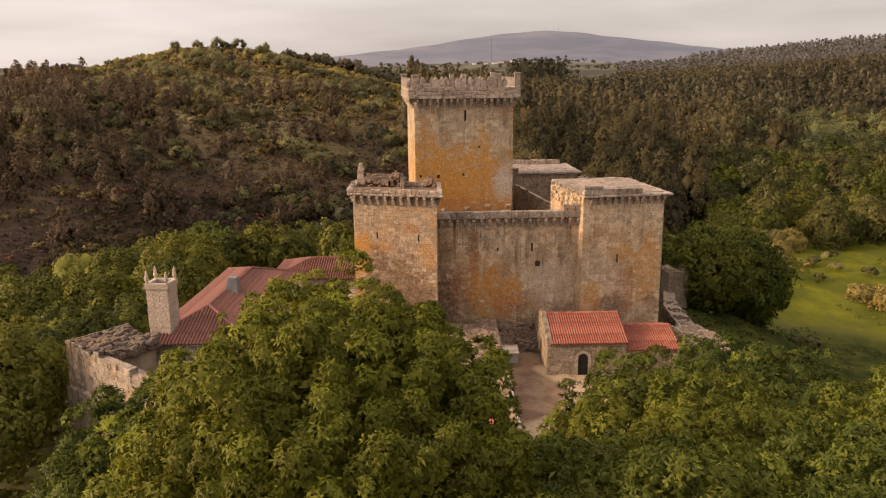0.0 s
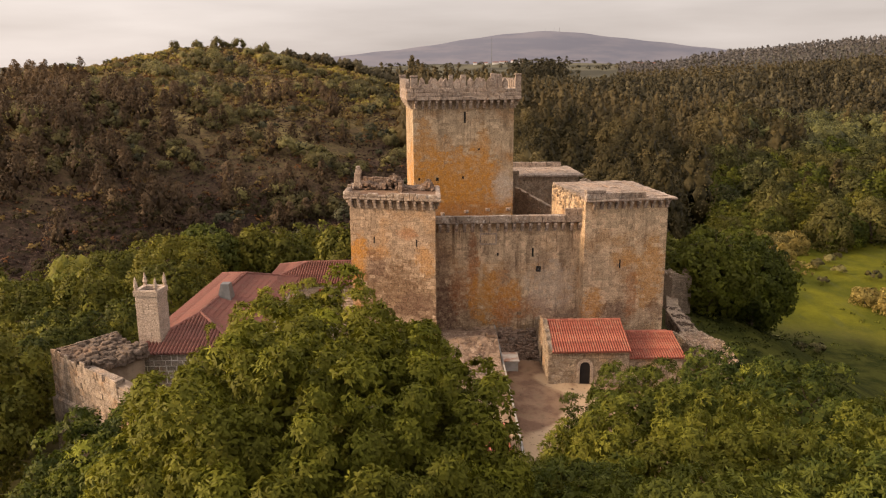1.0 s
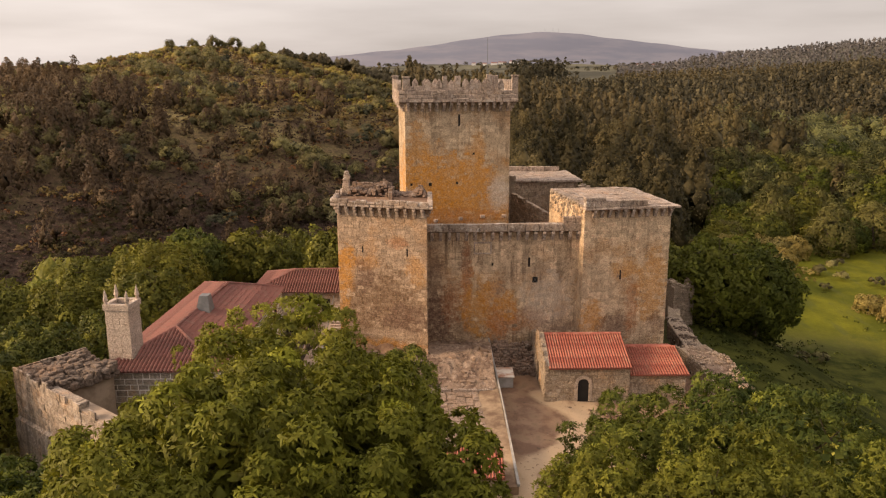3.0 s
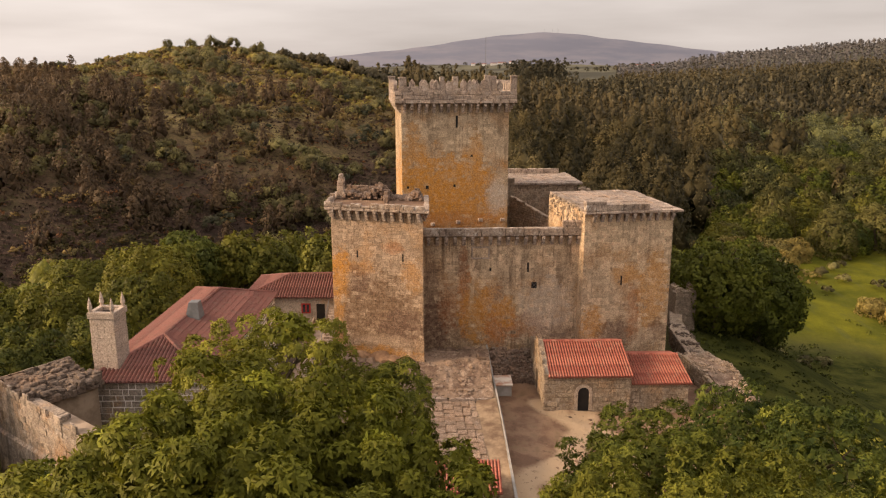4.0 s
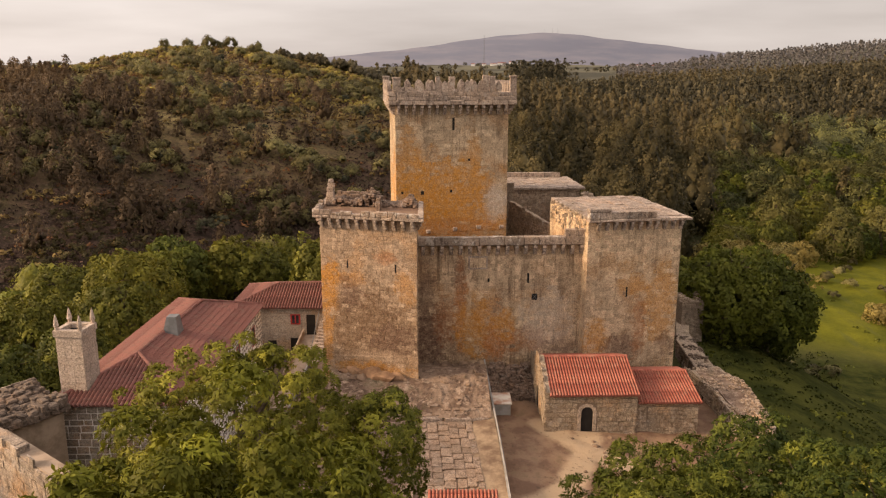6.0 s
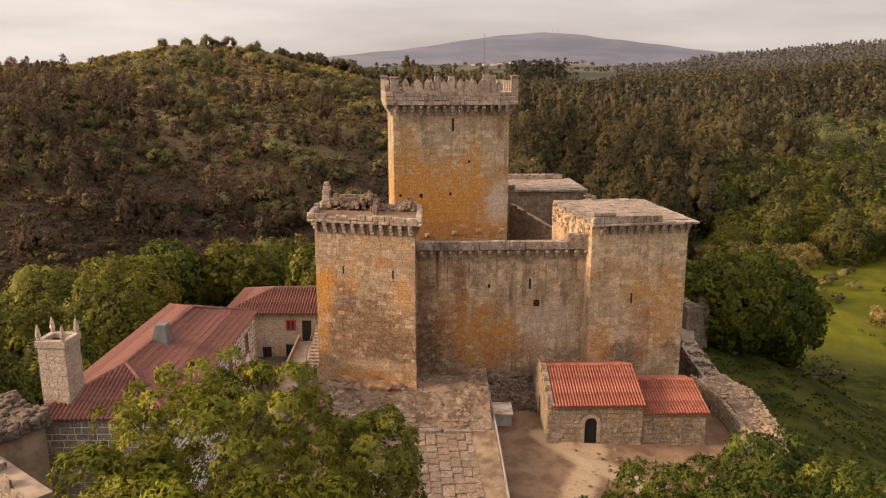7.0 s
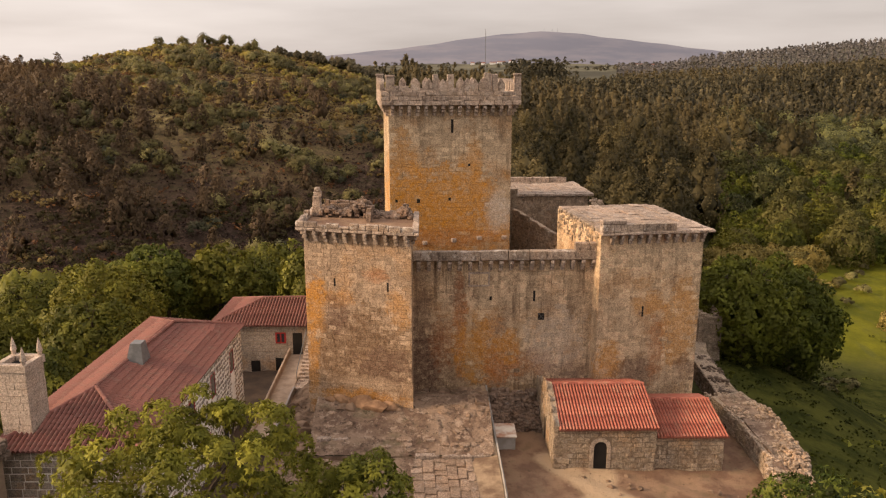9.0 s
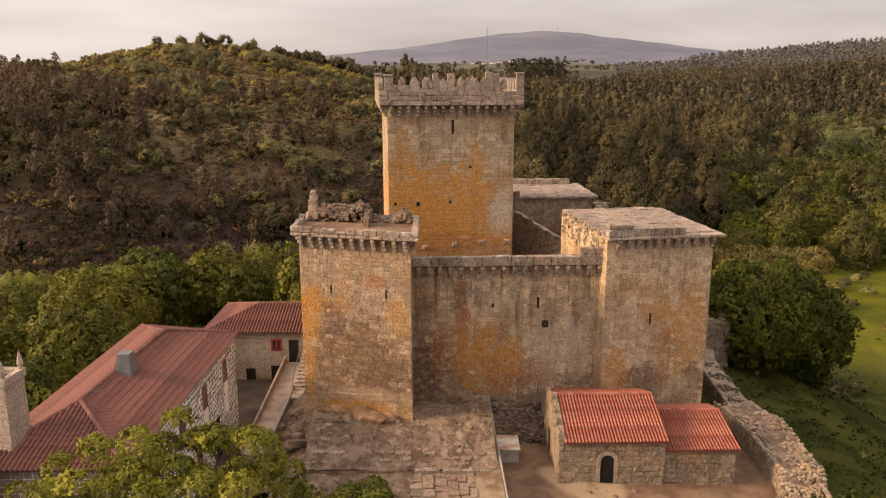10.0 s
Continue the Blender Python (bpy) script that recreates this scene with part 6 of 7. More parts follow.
def crown(rng, size, lobes, lobe, rosettes, per, length, width, droop, flat=0.25, body=0.6, fill=0):
    """Sprays of leaves on the lobes of a crown; body: how far the lobes' roundness shows in the shading; fill: large leaves within, that close the crown."""
    c, r = crown_lobes(rng, size, lobes, lobe, flat)
    tone = np.clip(rng.normal(0.34, 0.24, lobes), 0.05, 1.0)
    pick = rng.choice(lobes, rosettes, p=r**2 / (r**2).sum())
    away = unit(c[pick])
    d = unit(unit(rng.normal(0, 1, (rosettes, 3))) + 0.75 * away + [0, 0, 0.3])
    far = rng.uniform(0.45, 1.05, rosettes) ** 0.5
    hang = np.maximum(0.0, 0.45 - d[:, 2]) * droop * 1.1
    at = c[pick] + d * (r[pick] * far)[:, None]
    at[:, 2] -= hang * r[pick]
    round_ = unit(d * 1.0 + away * 0.45)
    at, d, round_ = (np.repeat(q, per, 0) for q in (at, d, round_))
    d = unit(d + rng.normal(0, 0.22, d.shape))
    ring = unit(np.cross(d, rng.normal(0, 1, d.shape)))
    along = ring * rng.uniform(0.55, 1.0, (len(d), 1)) + d * rng.uniform(0.0, 0.7, (len(d), 1))
    along[:, 2] -= droop * rng.uniform(0.3, 1.2, len(d))
    along = unit(along)
    v, f, nor = leaves(at + rng.normal(0, length * 0.10, at.shape), along, d + rng.normal(0, 0.25, d.shape), length, width, rng)
    nor = np.repeat(unit(nor) * (1 - body) + round_ * body, 4, 0)
    tones = np.repeat(np.clip(tone[pick] + rng.normal(0, 0.08, rosettes), 0.05, 1.0), per * 4)
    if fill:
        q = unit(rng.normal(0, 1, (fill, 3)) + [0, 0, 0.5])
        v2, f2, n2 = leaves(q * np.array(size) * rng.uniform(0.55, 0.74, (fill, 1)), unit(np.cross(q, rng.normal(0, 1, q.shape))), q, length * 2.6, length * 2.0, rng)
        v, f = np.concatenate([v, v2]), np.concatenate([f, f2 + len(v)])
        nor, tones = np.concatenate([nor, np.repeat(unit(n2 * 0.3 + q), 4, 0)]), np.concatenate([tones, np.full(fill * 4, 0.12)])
    return v, f, nor, tones


def limbs(rng, top, size, trunk, count):
    """A tapered trunk and limbs reaching into the crown; origin at the foot."""
    m = Mesh()
    bend = rng.normal(0, 0.04 * top, 2)
    spine = [(0, 0, -1.5), (bend[0] * 0.3, bend[1] * 0.3, top * 0.3), (bend[0], bend[1], top * 0.55), (bend[0] * 1.2, bend[1] * 1.2, top * 0.78)]
    m.tube(spine, [trunk * 1.25, trunk, trunk * 0.65, trunk * 0.15], 8)
    for k in range(count):
        t = rng.uniform(0.28, 0.75)
        a = rng.uniform(0, 2 * math.pi)
        p = Vector((bend[0] * t * 1.3, bend[1] * t * 1.3, top * t))
        q = p + Vector((math.cos(a) * size[0] * 0.6, math.sin(a) * size[1] * 0.6, size[2] * rng.uniform(0.1, 0.4)))
        mid = p.lerp(q, 0.5) + Vector((0, 0, size[2] * 0.12))
        m.tube([p, mid, q], [trunk * 0.42, trunk * 0.24, trunk * 0.05], 5)
        for _ in range(2):
            e = mid + Vector(rng.normal(0, 1, 3)) * size[0] * 0.16 + Vector((0, 0, size[2] * 0.15))
            m.tube([mid, e], [trunk * 0.16, trunk * 0.03], 4)
    return m


def tree(name, seed, top, size, lobes, lobe, rosettes, per, length, width, material, trunk, droop=0.35, flat=0.25, body=0.6, fill=0, label="", category="tree", group=""):
    """A tree with its foot at the origin; top: the crown's upper end."""
    rng = np.random.default_rng(seed)
    ob = thing(name, 0, 0, 0, label, category, group)
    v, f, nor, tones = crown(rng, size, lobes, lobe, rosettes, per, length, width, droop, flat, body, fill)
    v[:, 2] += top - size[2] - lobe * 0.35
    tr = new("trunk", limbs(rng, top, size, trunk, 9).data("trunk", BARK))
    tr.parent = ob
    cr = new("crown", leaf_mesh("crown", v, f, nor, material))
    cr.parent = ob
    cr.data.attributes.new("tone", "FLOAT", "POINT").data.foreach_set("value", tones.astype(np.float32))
    return ob


def ground_z(x, y):
    return float(height(x, y))


def planted(ob, x, y, top=None, turn=0.0):
    ob.location = (x, y, ground_z(x, y) if top is None else top)
    ob.rotation_euler[2] = turn
    return ob


CHESTNUT = "broad chestnut tree in full leaf on the slope before the castle"
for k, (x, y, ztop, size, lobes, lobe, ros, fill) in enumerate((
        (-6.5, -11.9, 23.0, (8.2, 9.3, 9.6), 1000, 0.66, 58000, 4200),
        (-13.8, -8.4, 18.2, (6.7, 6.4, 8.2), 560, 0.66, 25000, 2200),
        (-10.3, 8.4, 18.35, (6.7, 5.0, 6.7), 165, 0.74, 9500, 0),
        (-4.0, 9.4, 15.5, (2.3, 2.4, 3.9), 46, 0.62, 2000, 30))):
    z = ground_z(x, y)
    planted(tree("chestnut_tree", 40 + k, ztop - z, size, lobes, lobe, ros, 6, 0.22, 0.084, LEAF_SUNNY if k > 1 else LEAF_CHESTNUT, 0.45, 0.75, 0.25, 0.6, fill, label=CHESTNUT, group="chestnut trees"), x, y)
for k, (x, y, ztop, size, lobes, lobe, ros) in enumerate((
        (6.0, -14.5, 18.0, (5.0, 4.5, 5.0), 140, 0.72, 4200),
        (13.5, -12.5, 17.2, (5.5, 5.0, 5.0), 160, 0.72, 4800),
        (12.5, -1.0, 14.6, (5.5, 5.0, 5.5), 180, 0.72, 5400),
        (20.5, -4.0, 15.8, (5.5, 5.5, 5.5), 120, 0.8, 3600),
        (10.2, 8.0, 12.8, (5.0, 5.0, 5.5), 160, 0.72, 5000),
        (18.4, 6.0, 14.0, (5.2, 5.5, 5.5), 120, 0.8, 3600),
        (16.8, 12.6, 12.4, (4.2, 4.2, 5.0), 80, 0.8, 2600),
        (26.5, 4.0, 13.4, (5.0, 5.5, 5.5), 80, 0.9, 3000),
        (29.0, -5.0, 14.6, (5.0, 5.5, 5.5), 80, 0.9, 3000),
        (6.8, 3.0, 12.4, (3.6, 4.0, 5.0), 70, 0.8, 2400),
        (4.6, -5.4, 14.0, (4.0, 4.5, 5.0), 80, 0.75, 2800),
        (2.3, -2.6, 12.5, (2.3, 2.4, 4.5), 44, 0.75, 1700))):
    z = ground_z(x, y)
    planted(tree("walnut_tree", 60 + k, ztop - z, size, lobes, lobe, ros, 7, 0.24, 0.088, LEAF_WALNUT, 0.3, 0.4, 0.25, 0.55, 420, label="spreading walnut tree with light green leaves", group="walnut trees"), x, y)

# trees round the castle: a few kinds, each built once and then copied
rng = np.random.default_rng(7)
KINDS = [
    tree("oak_tree", 80, 11.0, (4.8, 4.8, 5.0), 50, 1.2, 1050, 3, 0.50, 0.34, LEAF_OAK, 0.3, 0.2, 0.3, 0.75, 160, label="rounded oak tree in full leaf", group="oaks of the valley"),
    tree("oak_tree", 81, 9.0, (4.2, 3.8, 4.2), 42, 1.15, 900, 3, 0.50, 0.33, LEAF_OAK, 0.26, 0.2, 0.3, 0.75, 130, label="rounded oak tree in full leaf", group="oaks of the valley"),
    tree("alder_tree", 82, 10.0, (3.8, 4.0, 4.6), 42, 1.05, 900, 3, 0.48, 0.32, LEAF_BRIGHT, 0.26, 0.2, 0.3, 0.75, 130, label="fresh green alder tree in leaf", group="alders of the valley"),
    tree("willow_shrub", 83, 6.0, (4.4, 4.0, 3.2), 44, 1.0, 850, 3, 0.48, 0.30, LEAF_WILLOW, 0.2, 0.1, 0.6, 0.75, 130, label="olive-brown willow thicket by the meadow", group="willows by the meadow"),
    tree("broad_oak", 84, 13.0, (6.2, 6.2, 6.9), 120, 1.1, 4200, 3, 0.46, 0.30, LEAF_DARK, 0.45, 0.2, 0.75, 0.7, 400, label="dense dark green oak with branches to the ground", group="oaks beside the meadow"),
]
VALLEY = [
    tree("alder_tree", 85, 12.0, (5.4, 5.4, 5.6), 30, 1.75, 1500, 3, 0.46, 0.32, LEAF_VALLEY, 0.3, 0.2, 0.4, 0.8, 150, label="round grey-green alder tree in the valley wood", group="alders of the valley"),
    tree("oak_tree", 86, 10.5, (5.0, 4.6, 5.0), 26, 1.7, 1400, 3, 0.46, 0.32, LEAF_DARK, 0.3, 0.2, 0.4, 0.8, 150, label="round dark green oak tree in the valley wood", group="oaks of the valley"),
]
NEAR = [
    tree("oak_tree", 90, 11.0, (4.8, 4.8, 5.0), 76, 1.05, 2500, 3, 0.36, 0.24, LEAF_OAK, 0.3, 0.3, 0.3, 0.7, 260, label="rounded oak tree in full leaf", group="oaks of the valley"),
    tree("alder_tree", 91, 9.5, (4.0, 4.2, 4.5), 64, 1.0, 2200, 3, 0.35, 0.22, LEAF_OAK, 0.26, 0.3, 0.3, 0.7, 220, label="rounded alder tree in full leaf below the houses", group="alders of the valley"),
]


def scatter(kinds, places, scale=(0.8, 1.3), sunk=0.3):
    for x, y in places:
        k = kinds[rng.integers(len(kinds))]
        s = rng.uniform(*scale)
        ob = copy_thing(k, Matrix.Identity(4))
        ob.matrix_basis = Matrix.Translation((x, y, ground_z(x, y) - sunk)) @ Matrix.Rotation(rng.uniform(0, 6.3), 4, "Z") @ Matrix.Diagonal((s, s, s * rng.uniform(0.9, 1.15), 1))


def field(x0, x1, y0, y1, gap, test=None):
    out = []
    for x in np.arange(x0, x1, gap):
        for y in np.arange(y0, y1, gap):
            p = (x + rng.uniform(-0.4, 0.4) * gap, y + rng.uniform(-0.4, 0.4) * gap)
            if test is None or test(*p):
                out.append(p)
    return out


# west slope below the houses
scatter(NEAR, field(-62, -34, 12, 70, 8.0, lambda x, y: x > -0.66 * (y + 44)))
scatter(KINDS[:3], field(-105, -34, 10, 112, 9.4, lambda x, y: x > -0.66 * (y + 44) and (x < -62 or y > 70)), (0.95, 1.45))
scatter(KINDS[:3], field(-34, 2, 84, 112, 8.0, lambda x, y: x < -8))
scatter(KINDS[:2], [(-46, 8), (-47, -2), (-53, 4)])
# east of the castle, along the meadow
scatter(KINDS[4:], [(44, 80), (38, 76), (41, 88), (35, 68), (44, 95)], (0.9, 1.1), 0.6)
scatter(KINDS[1:3], [(33, 84), (36, 96), (30, 74), (43, 98), (53, 96)], (1.0, 1.3), 0.8)
scatter(KINDS[1:3], field(20, 60, 100, 150, 8.0, lambda x, y: x < 0.37 * (y + 29)))
scatter(KINDS[3:4], field(50, 105, 118, 200, 6.5, lambda x, y: x < (0.44 + 0.0006 * (y - 118)) * (y + 29) - 4 and x > 0.34 * (y + 29)), (0.8, 1.35), 1.2)
scatter(VALLEY + KINDS[:1], field(60, 170, 200, 240, 9.0, lambda x, y: x > 0.36 * (y + 29) and x < 0.64 * (y + 29)), (0.8, 1.3), 2.6)
scatter(VALLEY, field(80, 230, 243, 326, 11.0, lambda x, y: 0.33 * (y + 29) < x < 0.66 * (y + 29)), (1.05, 1.6), 1.0)
scatter(KINDS[3:4], [(100, 134), (104, 139), (98, 141)], (0.7, 0.95), 0.6)
for ob, p in zip(KINDS + NEAR + VALLEY, ((-64, 74), (-58, 80), (-38, 82), (66, 132), (43, 73), (-42, 24), (-39, 36), (112, 236), (100, 228))):
    planted(ob, *p)


# ---- far woods ----
OCTA = np.array([(1, 0, 0), (-1, 0, 0), (0, 1, 0), (0, -1, 0), (0, 0, 1), (0, 0, -1)], float)
OCTA_F = np.array([(0, 2, 4), (2, 1, 4), (1, 3, 4), (3, 0, 4), (2, 0, 5), (1, 2, 5), (3, 1, 5), (0, 3, 5)])


def woods(name, places, shape, tall, material, label, category, lumps, size, form="round", count=9, body=0.75, tones=(0.0, 0.9), core=0.0):
    """Many trees as one mesh. shape: width over height of the crown; lumps: leaf clumps a tree; form: round or spire; core: how much of each lobe is closed by inner foliage."""
    n = len(places)
    p = np.array(places)
    z = height(p[:, 0], p[:, 1])
    swell = np.sin(p[:, 0] * 0.09 + 1.7 * np.sin(p[:, 1] * 0.05)) * np.sin(p[:, 1] * 0.10 + 1.3 * np.sin(p[:, 0] * 0.06))
    h = (tall * np.clip(rng.normal(1.0, 0.18, n) + 0.34 * swell, 0.45, 1.6))[:, None]
    wide = shape * h * 0.5 * rng.uniform(0.8, 1.2, (n, 1))
    t = (np.arange(count)[None] + rng.uniform(0, 1, (n, count))) / count
    a = 2.4 * np.arange(count)[None] + rng.uniform(0, 6.3, (n, 1)) + rng.normal(0, 0.4, (n, count))
    if form == "round":
        tilt = np.arccos(1 - 1.35 * t)
        off, up = wide * np.sin(tilt) * 0.68, h * (0.50 + 0.34 * np.cos(tilt))
        rad = np.minimum(wide, h * 0.5) * rng.uniform(0.40, 0.66, (n, count))
        tall_ = np.minimum(1.0, h / wide * 0.55)[:, :, None]
    else:
        off, up = wide * (1.0 - t) ** 0.75 * 0.62, h * (0.12 + 0.80 * t)
        rad = wide * (0.26 + 0.48 * (1 - t)) * rng.uniform(0.75, 1.25, (n, count))
        tall_ = np.full((n, 1, 1), 1.5)
    mid = np.stack([p[:, 0, None] + np.cos(a) * off, p[:, 1, None] + np.sin(a) * off, z[:, None] + up], -1)
    rows, pick = np.arange(n)[:, None], rng.integers(0, count, (n, lumps))
    away = unit(mid - np.stack([p[:, 0], p[:, 1], z + 0.35 * h[:, 0]], -1)[:, None])[rows, pick]
    out = unit(unit(rng.normal(0, 1, (n, lumps, 3))) + 0.7 * away + [0, 0, 0.25])
    stretch = np.concatenate([np.ones_like(tall_), np.ones_like(tall_), tall_], -1)
    c = (mid[rows, pick] + out * stretch * (rad[rows, pick] * rng.uniform(0.8, 1.08, (n, lumps)))[..., None]).reshape(-1, 3)
    if form == "spire":
        away = unit(np.stack([np.cos(a), np.sin(a), 0.15 + 0.5 * t], -1))[rows, pick]
    nor = unit(0.5 * out + 1.1 * away + rng.normal(0, 0.9 * (1 - body), out.shape)).reshape(-1, 3)
    face = unit(nor + rng.normal(0, 0.28, nor.shape))
    d = unit(np.cross(face, rng.normal(0, 1, face.shape)))
    e = np.cross(face, d)
    big = size * rng.uniform(0.6, 1.3, (len(c), 1))
    v = np.stack([c + d * big * 0.6, c - d * big * 0.35 + e * big * 0.5, c - d * big * 0.35 - e * big * 0.5], 1).reshape(-1, 3)
    each = np.clip(tones[0] + (tones[1] - tones[0]) * (0.7 * rng.uniform(0, 1, n) + 0.15 + 0.55 * swell), 0, 1)
    lobe_tone = np.clip(each[:, None] + rng.normal(0, 0.10, (n, count)), 0, 1)
    f, nor, tone = np.arange(len(v)).reshape(-1, 3), np.repeat(nor, 3, 0), np.repeat(lobe_tone[rows, pick].reshape(-1), 3)
    if core:
        shape_v = OCTA[None, None] * (1 + rng.normal(0, 0.16, (n, count, 6, 1)))
        tall_core = np.concatenate([np.ones_like(tall_), np.ones_like(tall_), tall_], -1)[:, :, None]
        inner_v = mid[:, :, None] + shape_v * tall_core * (rad * core)[:, :, None, None]
        out2 = unit(0.8 * np.broadcast_to(OCTA, inner_v.shape) + 0.8 * unit(mid - np.stack([p[:, 0], p[:, 1], z + 0.35 * h[:, 0]], -1)[:, None])[:, :, None])
        f2 = (np.arange(n * count)[:, None, None] * 6 + OCTA_F[None]).reshape(-1, 3) + len(v)
        v, f, nor = np.concatenate([v, inner_v.reshape(-1, 3)]), np.concatenate([f, f2]), np.concatenate([nor, out2.reshape(-1, 3)])
        tone = np.concatenate([tone, np.repeat(lobe_tone.reshape(-1) * 0.8, 6)])
    me = leaf_mesh(name, v, f, nor, material)
    me.attributes.new("tone", "FLOAT", "POINT").data.foreach_set("value", tone.astype(np.float32))
    return tagged(new(name, me), label, category, kind="stuff")


def sdist(x, y):
    return -0.6 * x + 0.8 * y


def patch(x, y, k=0.0):
    """Uneven growth, about -1 to 1, in drifts some tens of metres wide."""
    return math.sin(x * 0.11 + 1.9 * math.sin(y * 0.07 + k) + k) * math.sin(y * 0.13 + 1.5 * math.sin(x * 0.06 - k))


WEDGE = lambda x, y: 0.33 * (y + 29) < x < 0.66 * (y + 29)
INVIEW = lambda x, y: x > -0.66 * (y + 40)
HILL = lambda x, y: sdist(x, y) > 176 and INVIEW(x, y) and x < 40 - 0.1 * (y - 300)

GROWN = lambda x, y: HILL(x, y) and (sdist(x, y) > 245 or x > -0.36 * (y + 29))

# the valley
woods("eucalyptus_wood", field(8, 130, 180, 300, 8.4, lambda x, y: 0.04 * y < x < 0.40 * y - 6), 0.58, 22.0, LEAF_GUM, "tall dark eucalyptus plantation in the valley", "wood", 1250, 0.62, "spire", 20, 0.65, (0.0, 0.9), 0.5)
woods("valley_oaks", field(-110, 40, 112, 182, 7.0, lambda x, y: sdist(x, y) < 178 and INVIEW(x, y)), 1.0, 9.0, LEAF_OAK, "broadleaf wood on the valley floor", "wood", 480, 0.55, "round", 14, 0.75, (0.1, 0.7), 0.9)
woods("valley_alders", field(60, 330, 318, 470, 11.0, WEDGE), 1.05, 12.5, LEAF_VALLEY, "light green broadleaf wood in the valley", "wood", 640, 0.7, "round", 12, 0.75, (0.0, 0.9), 0.6)
woods("gum_clump", field(105, 330, 250, 430, 8.5, lambda x, y: WEDGE(x, y) and patch(x * 0.45, y * 0.45, 1.0) > 0.2), 0.62, 20.0, LEAF_GUM, "dark eucalyptus clumps between the broadleaf trees", "wood", 680, 0.72, "spire", 18, 0.65, (0.0, 0.9), 0.5)
woods("pine_wood", field(-20, 230, 300, 480, 6.5, lambda x, y: x < 0.36 * (y + 29)), 0.36, 17.0, LEAF_PINE, "dense pine wood across the valley", "wood", 90, 1.1, "spire", 9, 0.75, (0.0, 0.8), 0.9)
woods("pine_wood", field(-110, 640, 470, 900, 8.0, lambda x, y: -0.17 * y < x < 0.68 * y and (x > 0 or y > 540)), 0.38, 14.5, LEAF_PINE, "sunlit pine wood on the far slope", "wood", 40, 1.7, "spire", 6, 0.75, (0.1, 0.9), 0.9)
woods("pine_wood", field(-130, 20, 500, 640, 5.6, lambda x, y: x > -0.22 * y), 0.8, 6.6, LEAF_PINE, "pine wood behind the heath hill", "wood", 60, 1.0, "round", 8, 0.75, (0.2, 0.9), 0.9)
woods("pine_ridge", field(300, 1400, 1500, 1950, 17.0, lambda x, y: 0.22 * y < x < 0.68 * y), 0.6, 13.0, LEAF_HAZED, "far pine wood on the ridge", "wood", 34, 3.4, "spire", 6, 0.85, (0.70, 0.85))
woods("pine_wood", field(190, 900, 900, 1500, 15.0, lambda x, y: 0.22 * y < x < 0.66 * y), 0.5, 13.0, LEAF_PINE, "pine wood on the middle slope", "wood", 26, 2.6, "spire", 6, 0.85, (0.3, 0.8))
woods("hedgerow_trees", field(-150, 760, 1080, 2700, 52.0, lambda x, y: x < 0.40 * y and patch(x * 0.12, y * 0.07) > 0.05 and rng.random() < 0.85), 1.5, 10.0, LEAF_PINE, "dark hedgerow trees in the far fields", "wood", 70, 3.0, "round", 9, 0.85, (0.2, 0.6))
woods("pine_grove", field(130, 215, 1400, 1500, 14.0), 0.5, 28.0, LEAF_PINE, "dark pine grove standing in the far fields", "wood", 130, 3.2, "spire", 7, 0.85, (0.2, 0.5))
# the heath hill
woods("heath_scrub", field(-340, 30, 140, 520, 2.8, lambda x, y: HILL(x, y) and patch(x * 0.8, y * 0.8, 1.7) > (-0.95 if sdist(x, y) < 250 else -0.35)), 2.9, 1.15, LEAF_HEATH, "brown heath scrub on the hill", "scrub", 26, 0.5, "round", 5, 0.7, (0.0, 0.9))
woods("fern_scrub", field(-330, 30, 150, 480, 5.0, lambda x, y: HILL(x, y) and patch(x, y, 2.0) > -0.1 and rng.random() < 0.6), 2.0, 1.6, LEAF_FERN, "dry rust-brown fern on the hill", "scrub", 26, 0.55, "round", 5, 0.75, (0.0, 0.9), 0.8)
woods("broom_scrub", field(-330, 30, 170, 500, 5.0, lambda x, y: HILL(x, y) and (patch(x, y, 3.3) > 0.1 or sdist(x, y) > 270) and rng.random() < (0.7 if sdist(x, y) > 235 else 0.3)), 1.6, 2.4, LEAF_BROOM, "tawny broom scrub on the hill", "scrub", 44, 0.6, "round", 7, 0.75, (0.1, 1.0), 0.85)
woods("hill_bushes", field(-340, 40, 160, 520, 6.2, lambda x, y: GROWN(x, y) and sdist(x, y) < 412 and (patch(x * 0.7, y * 0.7, 0.5) > 0.46 or rng.random() < (0.09 if sdist(x, y) > 235 else 0.03))), 1.25, 5.4, LEAF_HILL, "green bushes and young oaks on the hill", "scrub", 260, 0.55, "round", 13, 0.75, (0.05, 1.0), 0.6)
woods("gully_bushes", field(-260, 20, 150, 330, 5.0, lambda x, y: 176 < sdist(x, y) < 226 and INVIEW(x, y) and patch(x * 0.9, y * 0.9, 2.9) > -0.1), 1.7, 3.0, LEAF_GULLY, "dark thorn scrub along the foot of the hill", "scrub", 130, 0.5, "round", 8, 0.75, (0.0, 0.8), 0.6)
woods("grey_bushes", field(-330, 20, 160, 420, 6.5, lambda x, y: GROWN(x, y) and patch(x * 1.3, y * 1.3, 4.4) > 0.70), 1.4, 4.0, LEAF_GREY, "grey-green willow bushes on the hill", "scrub", 240, 0.5, "round", 12, 0.75, (0.0, 0.8), 0.6)
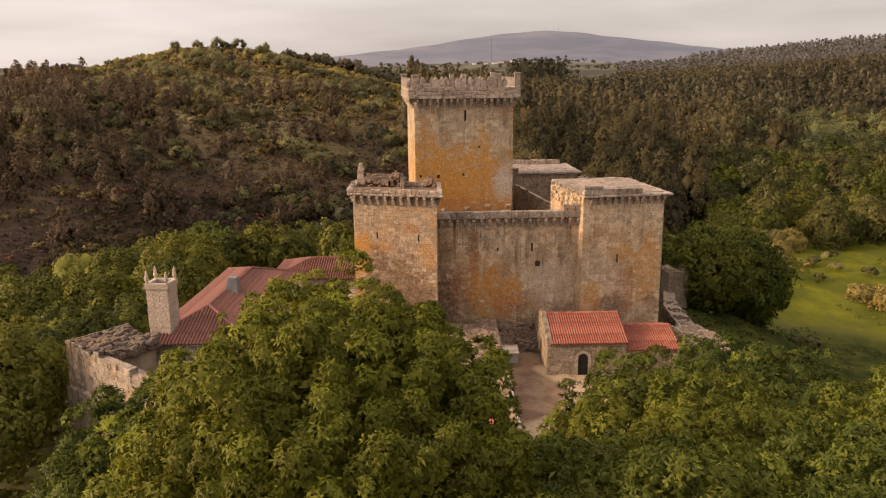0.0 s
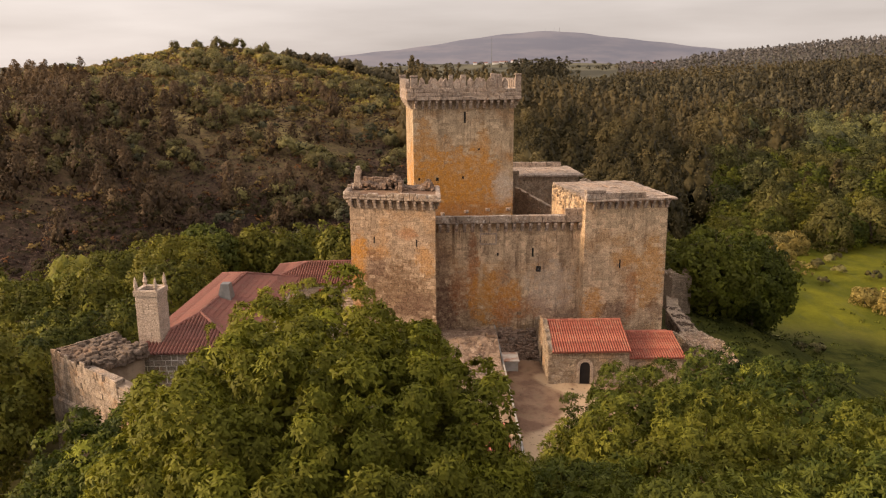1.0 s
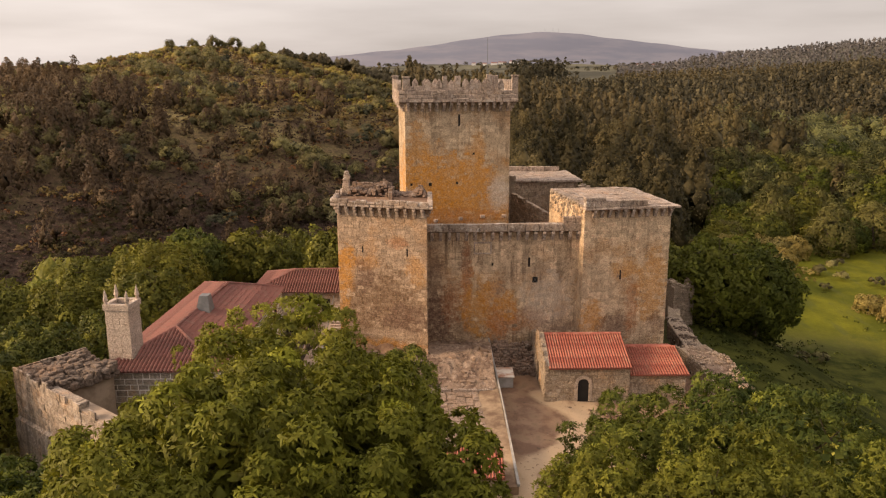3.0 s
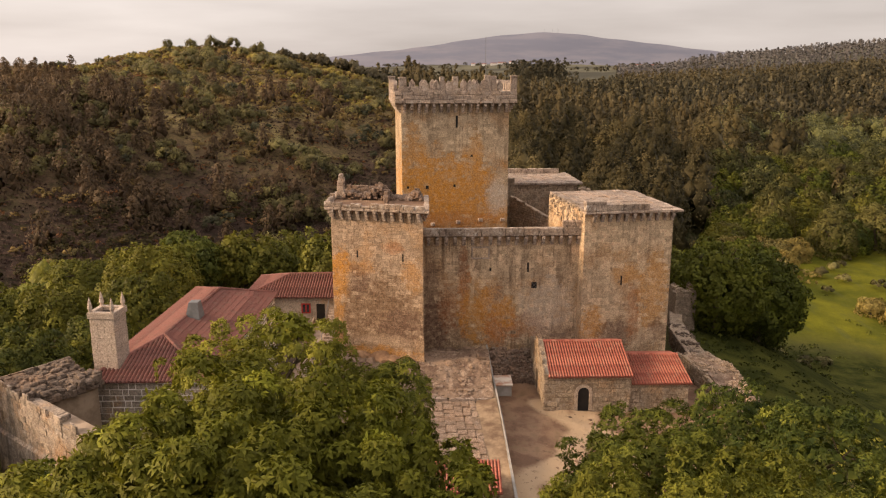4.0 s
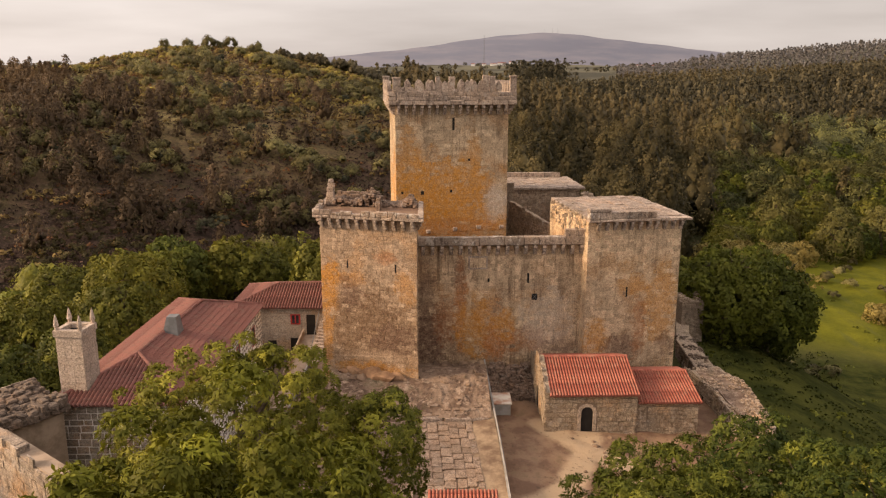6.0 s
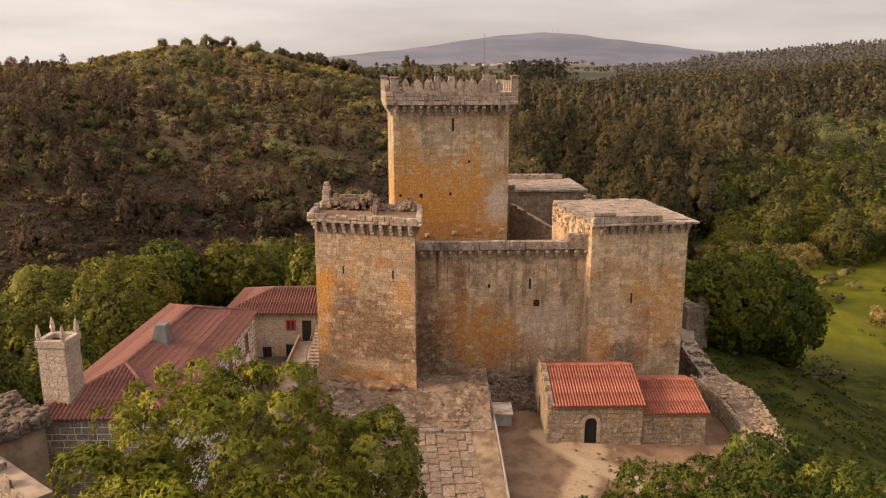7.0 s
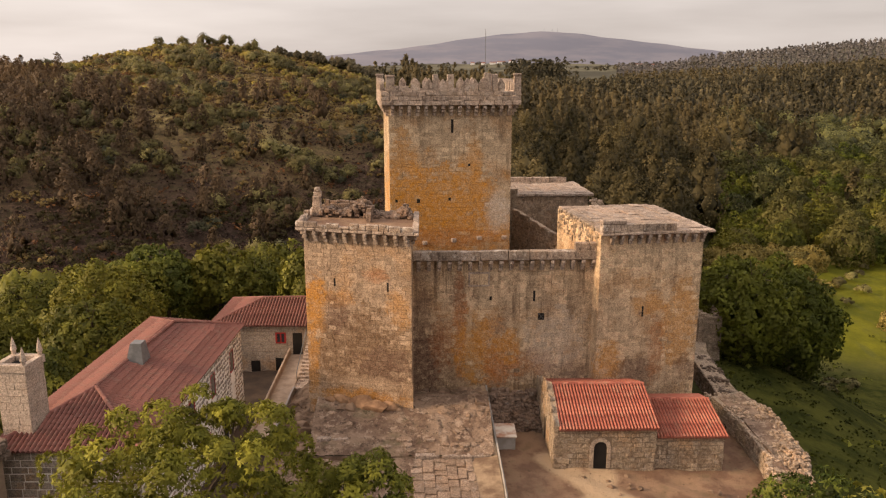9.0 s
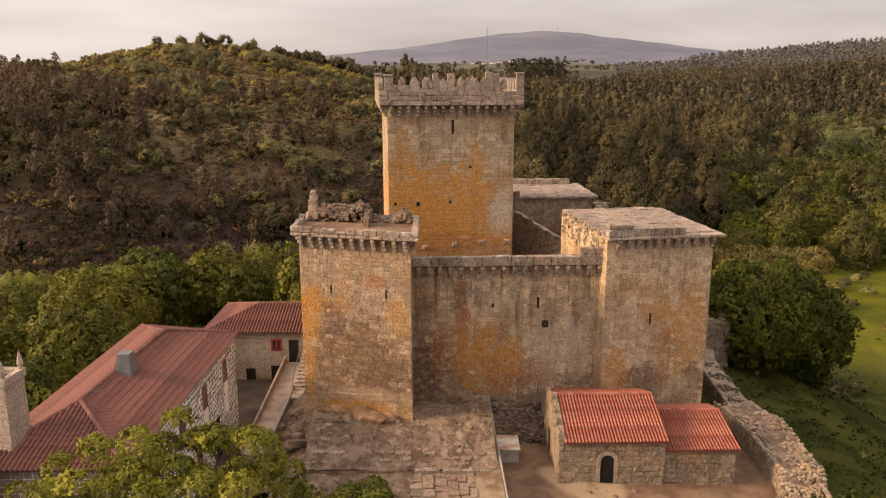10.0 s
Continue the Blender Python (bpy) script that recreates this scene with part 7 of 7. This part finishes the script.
woods("hill_pines", field(-340, -40, 180, 420, 6.4, lambda x, y: 200 < sdist(x, y) < 330 and INVIEW(x, y) and rng.random() < (0.9 if x < -0.40 * (y + 29) and sdist(x, y) > 240 else 0.22)), 0.82, 8.6, LEAF_YOUNG_PINE, "thin young pines on the heath hill", "wood", 340, 0.6, "spire", 14, 0.6, (0.0, 0.8), 0.35)
woods("skyline_pines", field(-265, -165, 296, 366, 5.5, lambda x, y: -0.70 * (y + 40) < x < -0.46 * (y + 29)), 0.62, 8.0, LEAF_YOUNG_PINE, "reddish pines along the hill's skyline", "wood", 300, 0.62, "spire", 14, 0.6, (0.0, 0.9), 0.35)
woods("gorse", field(-220, 20, 290, 520, 6.0, lambda x, y: sdist(x, y) > 300 and patch(x * 0.8, y * 0.8, 1.2) > -0.2), 1.5, 2.6, LEAF_GORSE, "yellow-green gorse on the hill crest", "scrub", 64, 0.55, "round", 8, 0.75, (0.3, 1.0), 0.9)
woods("crest_bushes", field(-190, -95, 400, 490, 8.0, lambda x, y: 415 < sdist(x, y) < 460 and rng.random() < 0.5), 1.6, 2.9, LEAF_HILL, "low round bushes along the hill crest", "scrub", 160, 0.5, "round", 10, 0.75, (0.1, 0.9), 0.7)
woods("crest_pines", [(-160, 430), (-150, 441), (-143, 451), (-140, 449), (-137, 453), (-135, 457), (-128, 452), (-119, 464), (-116, 466)], 1.0, 6.0, LEAF_HILL, "round-headed pines on the hill crest", "wood", 420, 0.55, "round", 11, 0.7, (0.0, 0.45), 0.75)
# round the castle and the meadow
woods("undergrowth", field(-70, 45, -45, 36, 3.0, lambda x, y: (x < -31 or y < 16 or x > 29) and x > -0.66 * (y + 90)), 1.9, 1.7, LEAF_OAK, "bramble undergrowth between the trees", "undergrowth", 60, 0.42, "round", 6)
woods("meadow_bushes", [(56, 108), (60, 106), (63, 109), (67, 107), (58, 112), (71, 108), (96, 158), (100, 170), (104, 166), (110, 160), (63, 100), (55, 100), (57, 95), (54, 91), (58, 88), (106, 176), (112, 183), (118, 192)], 1.6, 2.2, LEAF_HILL, "low bushes and brambles along the meadow", "bush", 220, 0.42, "round", 10, 0.75, (0.1, 0.8), 0.9)
woods("meadow_bramble", field(48, 125, 100, 200, 4.0, lambda x, y: 0.43 * (y + 29) - 3 < x < 0.50 * (y + 29) and patch(x * 1.2, y * 1.2, 0.7) > 0.15), 2.2, 1.5, LEAF_WILLOW, "tawny bramble drifts at the meadow's edge", "bramble", 70, 0.45, "round", 7, 0.75, (0.1, 0.9), 0.9)
woods("rank_grass", field(29, 80, 36, 122, 1.7, lambda x, y: x < 0.44 * (y + 29) + 12 and patch(x * 1.5, y * 1.5, 2.2) > -0.6 and rng.random() < 0.8), 3.6, 0.34, LEAF_SHADED_GRASS, "grass below the outer wall, coloured dark for its shade", "grass", 36, 0.2, "round", 5, 0.75, (0.6, 1.0))
woods("meadow_tussocks", field(30, 130, 40, 200, 3.2, lambda x, y: (x > 0.44 * (y + 29) or y < 85) and patch(x, y, 5.0) > 0.3 and rng.random() < 0.3), 3.4, 0.4, LEAF_BRIGHT, "rough tussocks in the meadow grass", "grass", 18, 0.4, "round", 4)


# ---- far hamlet ----
for k, (x, y) in enumerate(((120, 2350), (150, 2380), (172, 2340), (205, 2400), (230, 2360), (610, 2460), (640, 2420), (665, 2440), (690, 2400), (90, 2420))):
    z = ground_z(x, y)
    far_house = thing("farmhouse", x, y, z, "far white farmhouse with a low roof", "house", "houses of the hamlet")
    w = 6.0 + 3 * (k % 3)
    part("wall", Mesh().box(WORLD, x - w, x + w, y - 5, y + 5, z - 2, z + 5.5), FAR_WALL, far_house)
    part("roof", Mesh().add([(x - w - 0.5, y - 5.5, z + 5.5), (x + w + 0.5, y - 5.5, z + 5.5), (x + w + 0.5, y + 5.5, z + 5.5), (x - w - 0.5, y + 5.5, z + 5.5), (x - w - 0.5, y, z + 8), (x + w + 0.5, y, z + 8)],
         [(0, 1, 5, 4), (2, 3, 4, 5), (1, 2, 5), (3, 0, 4), (3, 2, 1, 0)]), TILE_BROWN, far_house)

# ---- masts on the mountain ----
for x, tall in ((528.0, 22.0), (572.0, 27.0), (600.0, 25.0)):
    z = float(ridge_line(x)) - 2.0
    mast = thing("radio_mast", x, 4200.0, z, "thin far radio mast on the mountain top", "mast", "masts on the mountain")
    part("pole", Mesh().tube([(x, 4200.0, z - 3.0), (x, 4200.0, z + tall * 0.6), (x, 4200.0, z + tall)], [0.6, 0.5, 0.3], 6), METAL, mast)
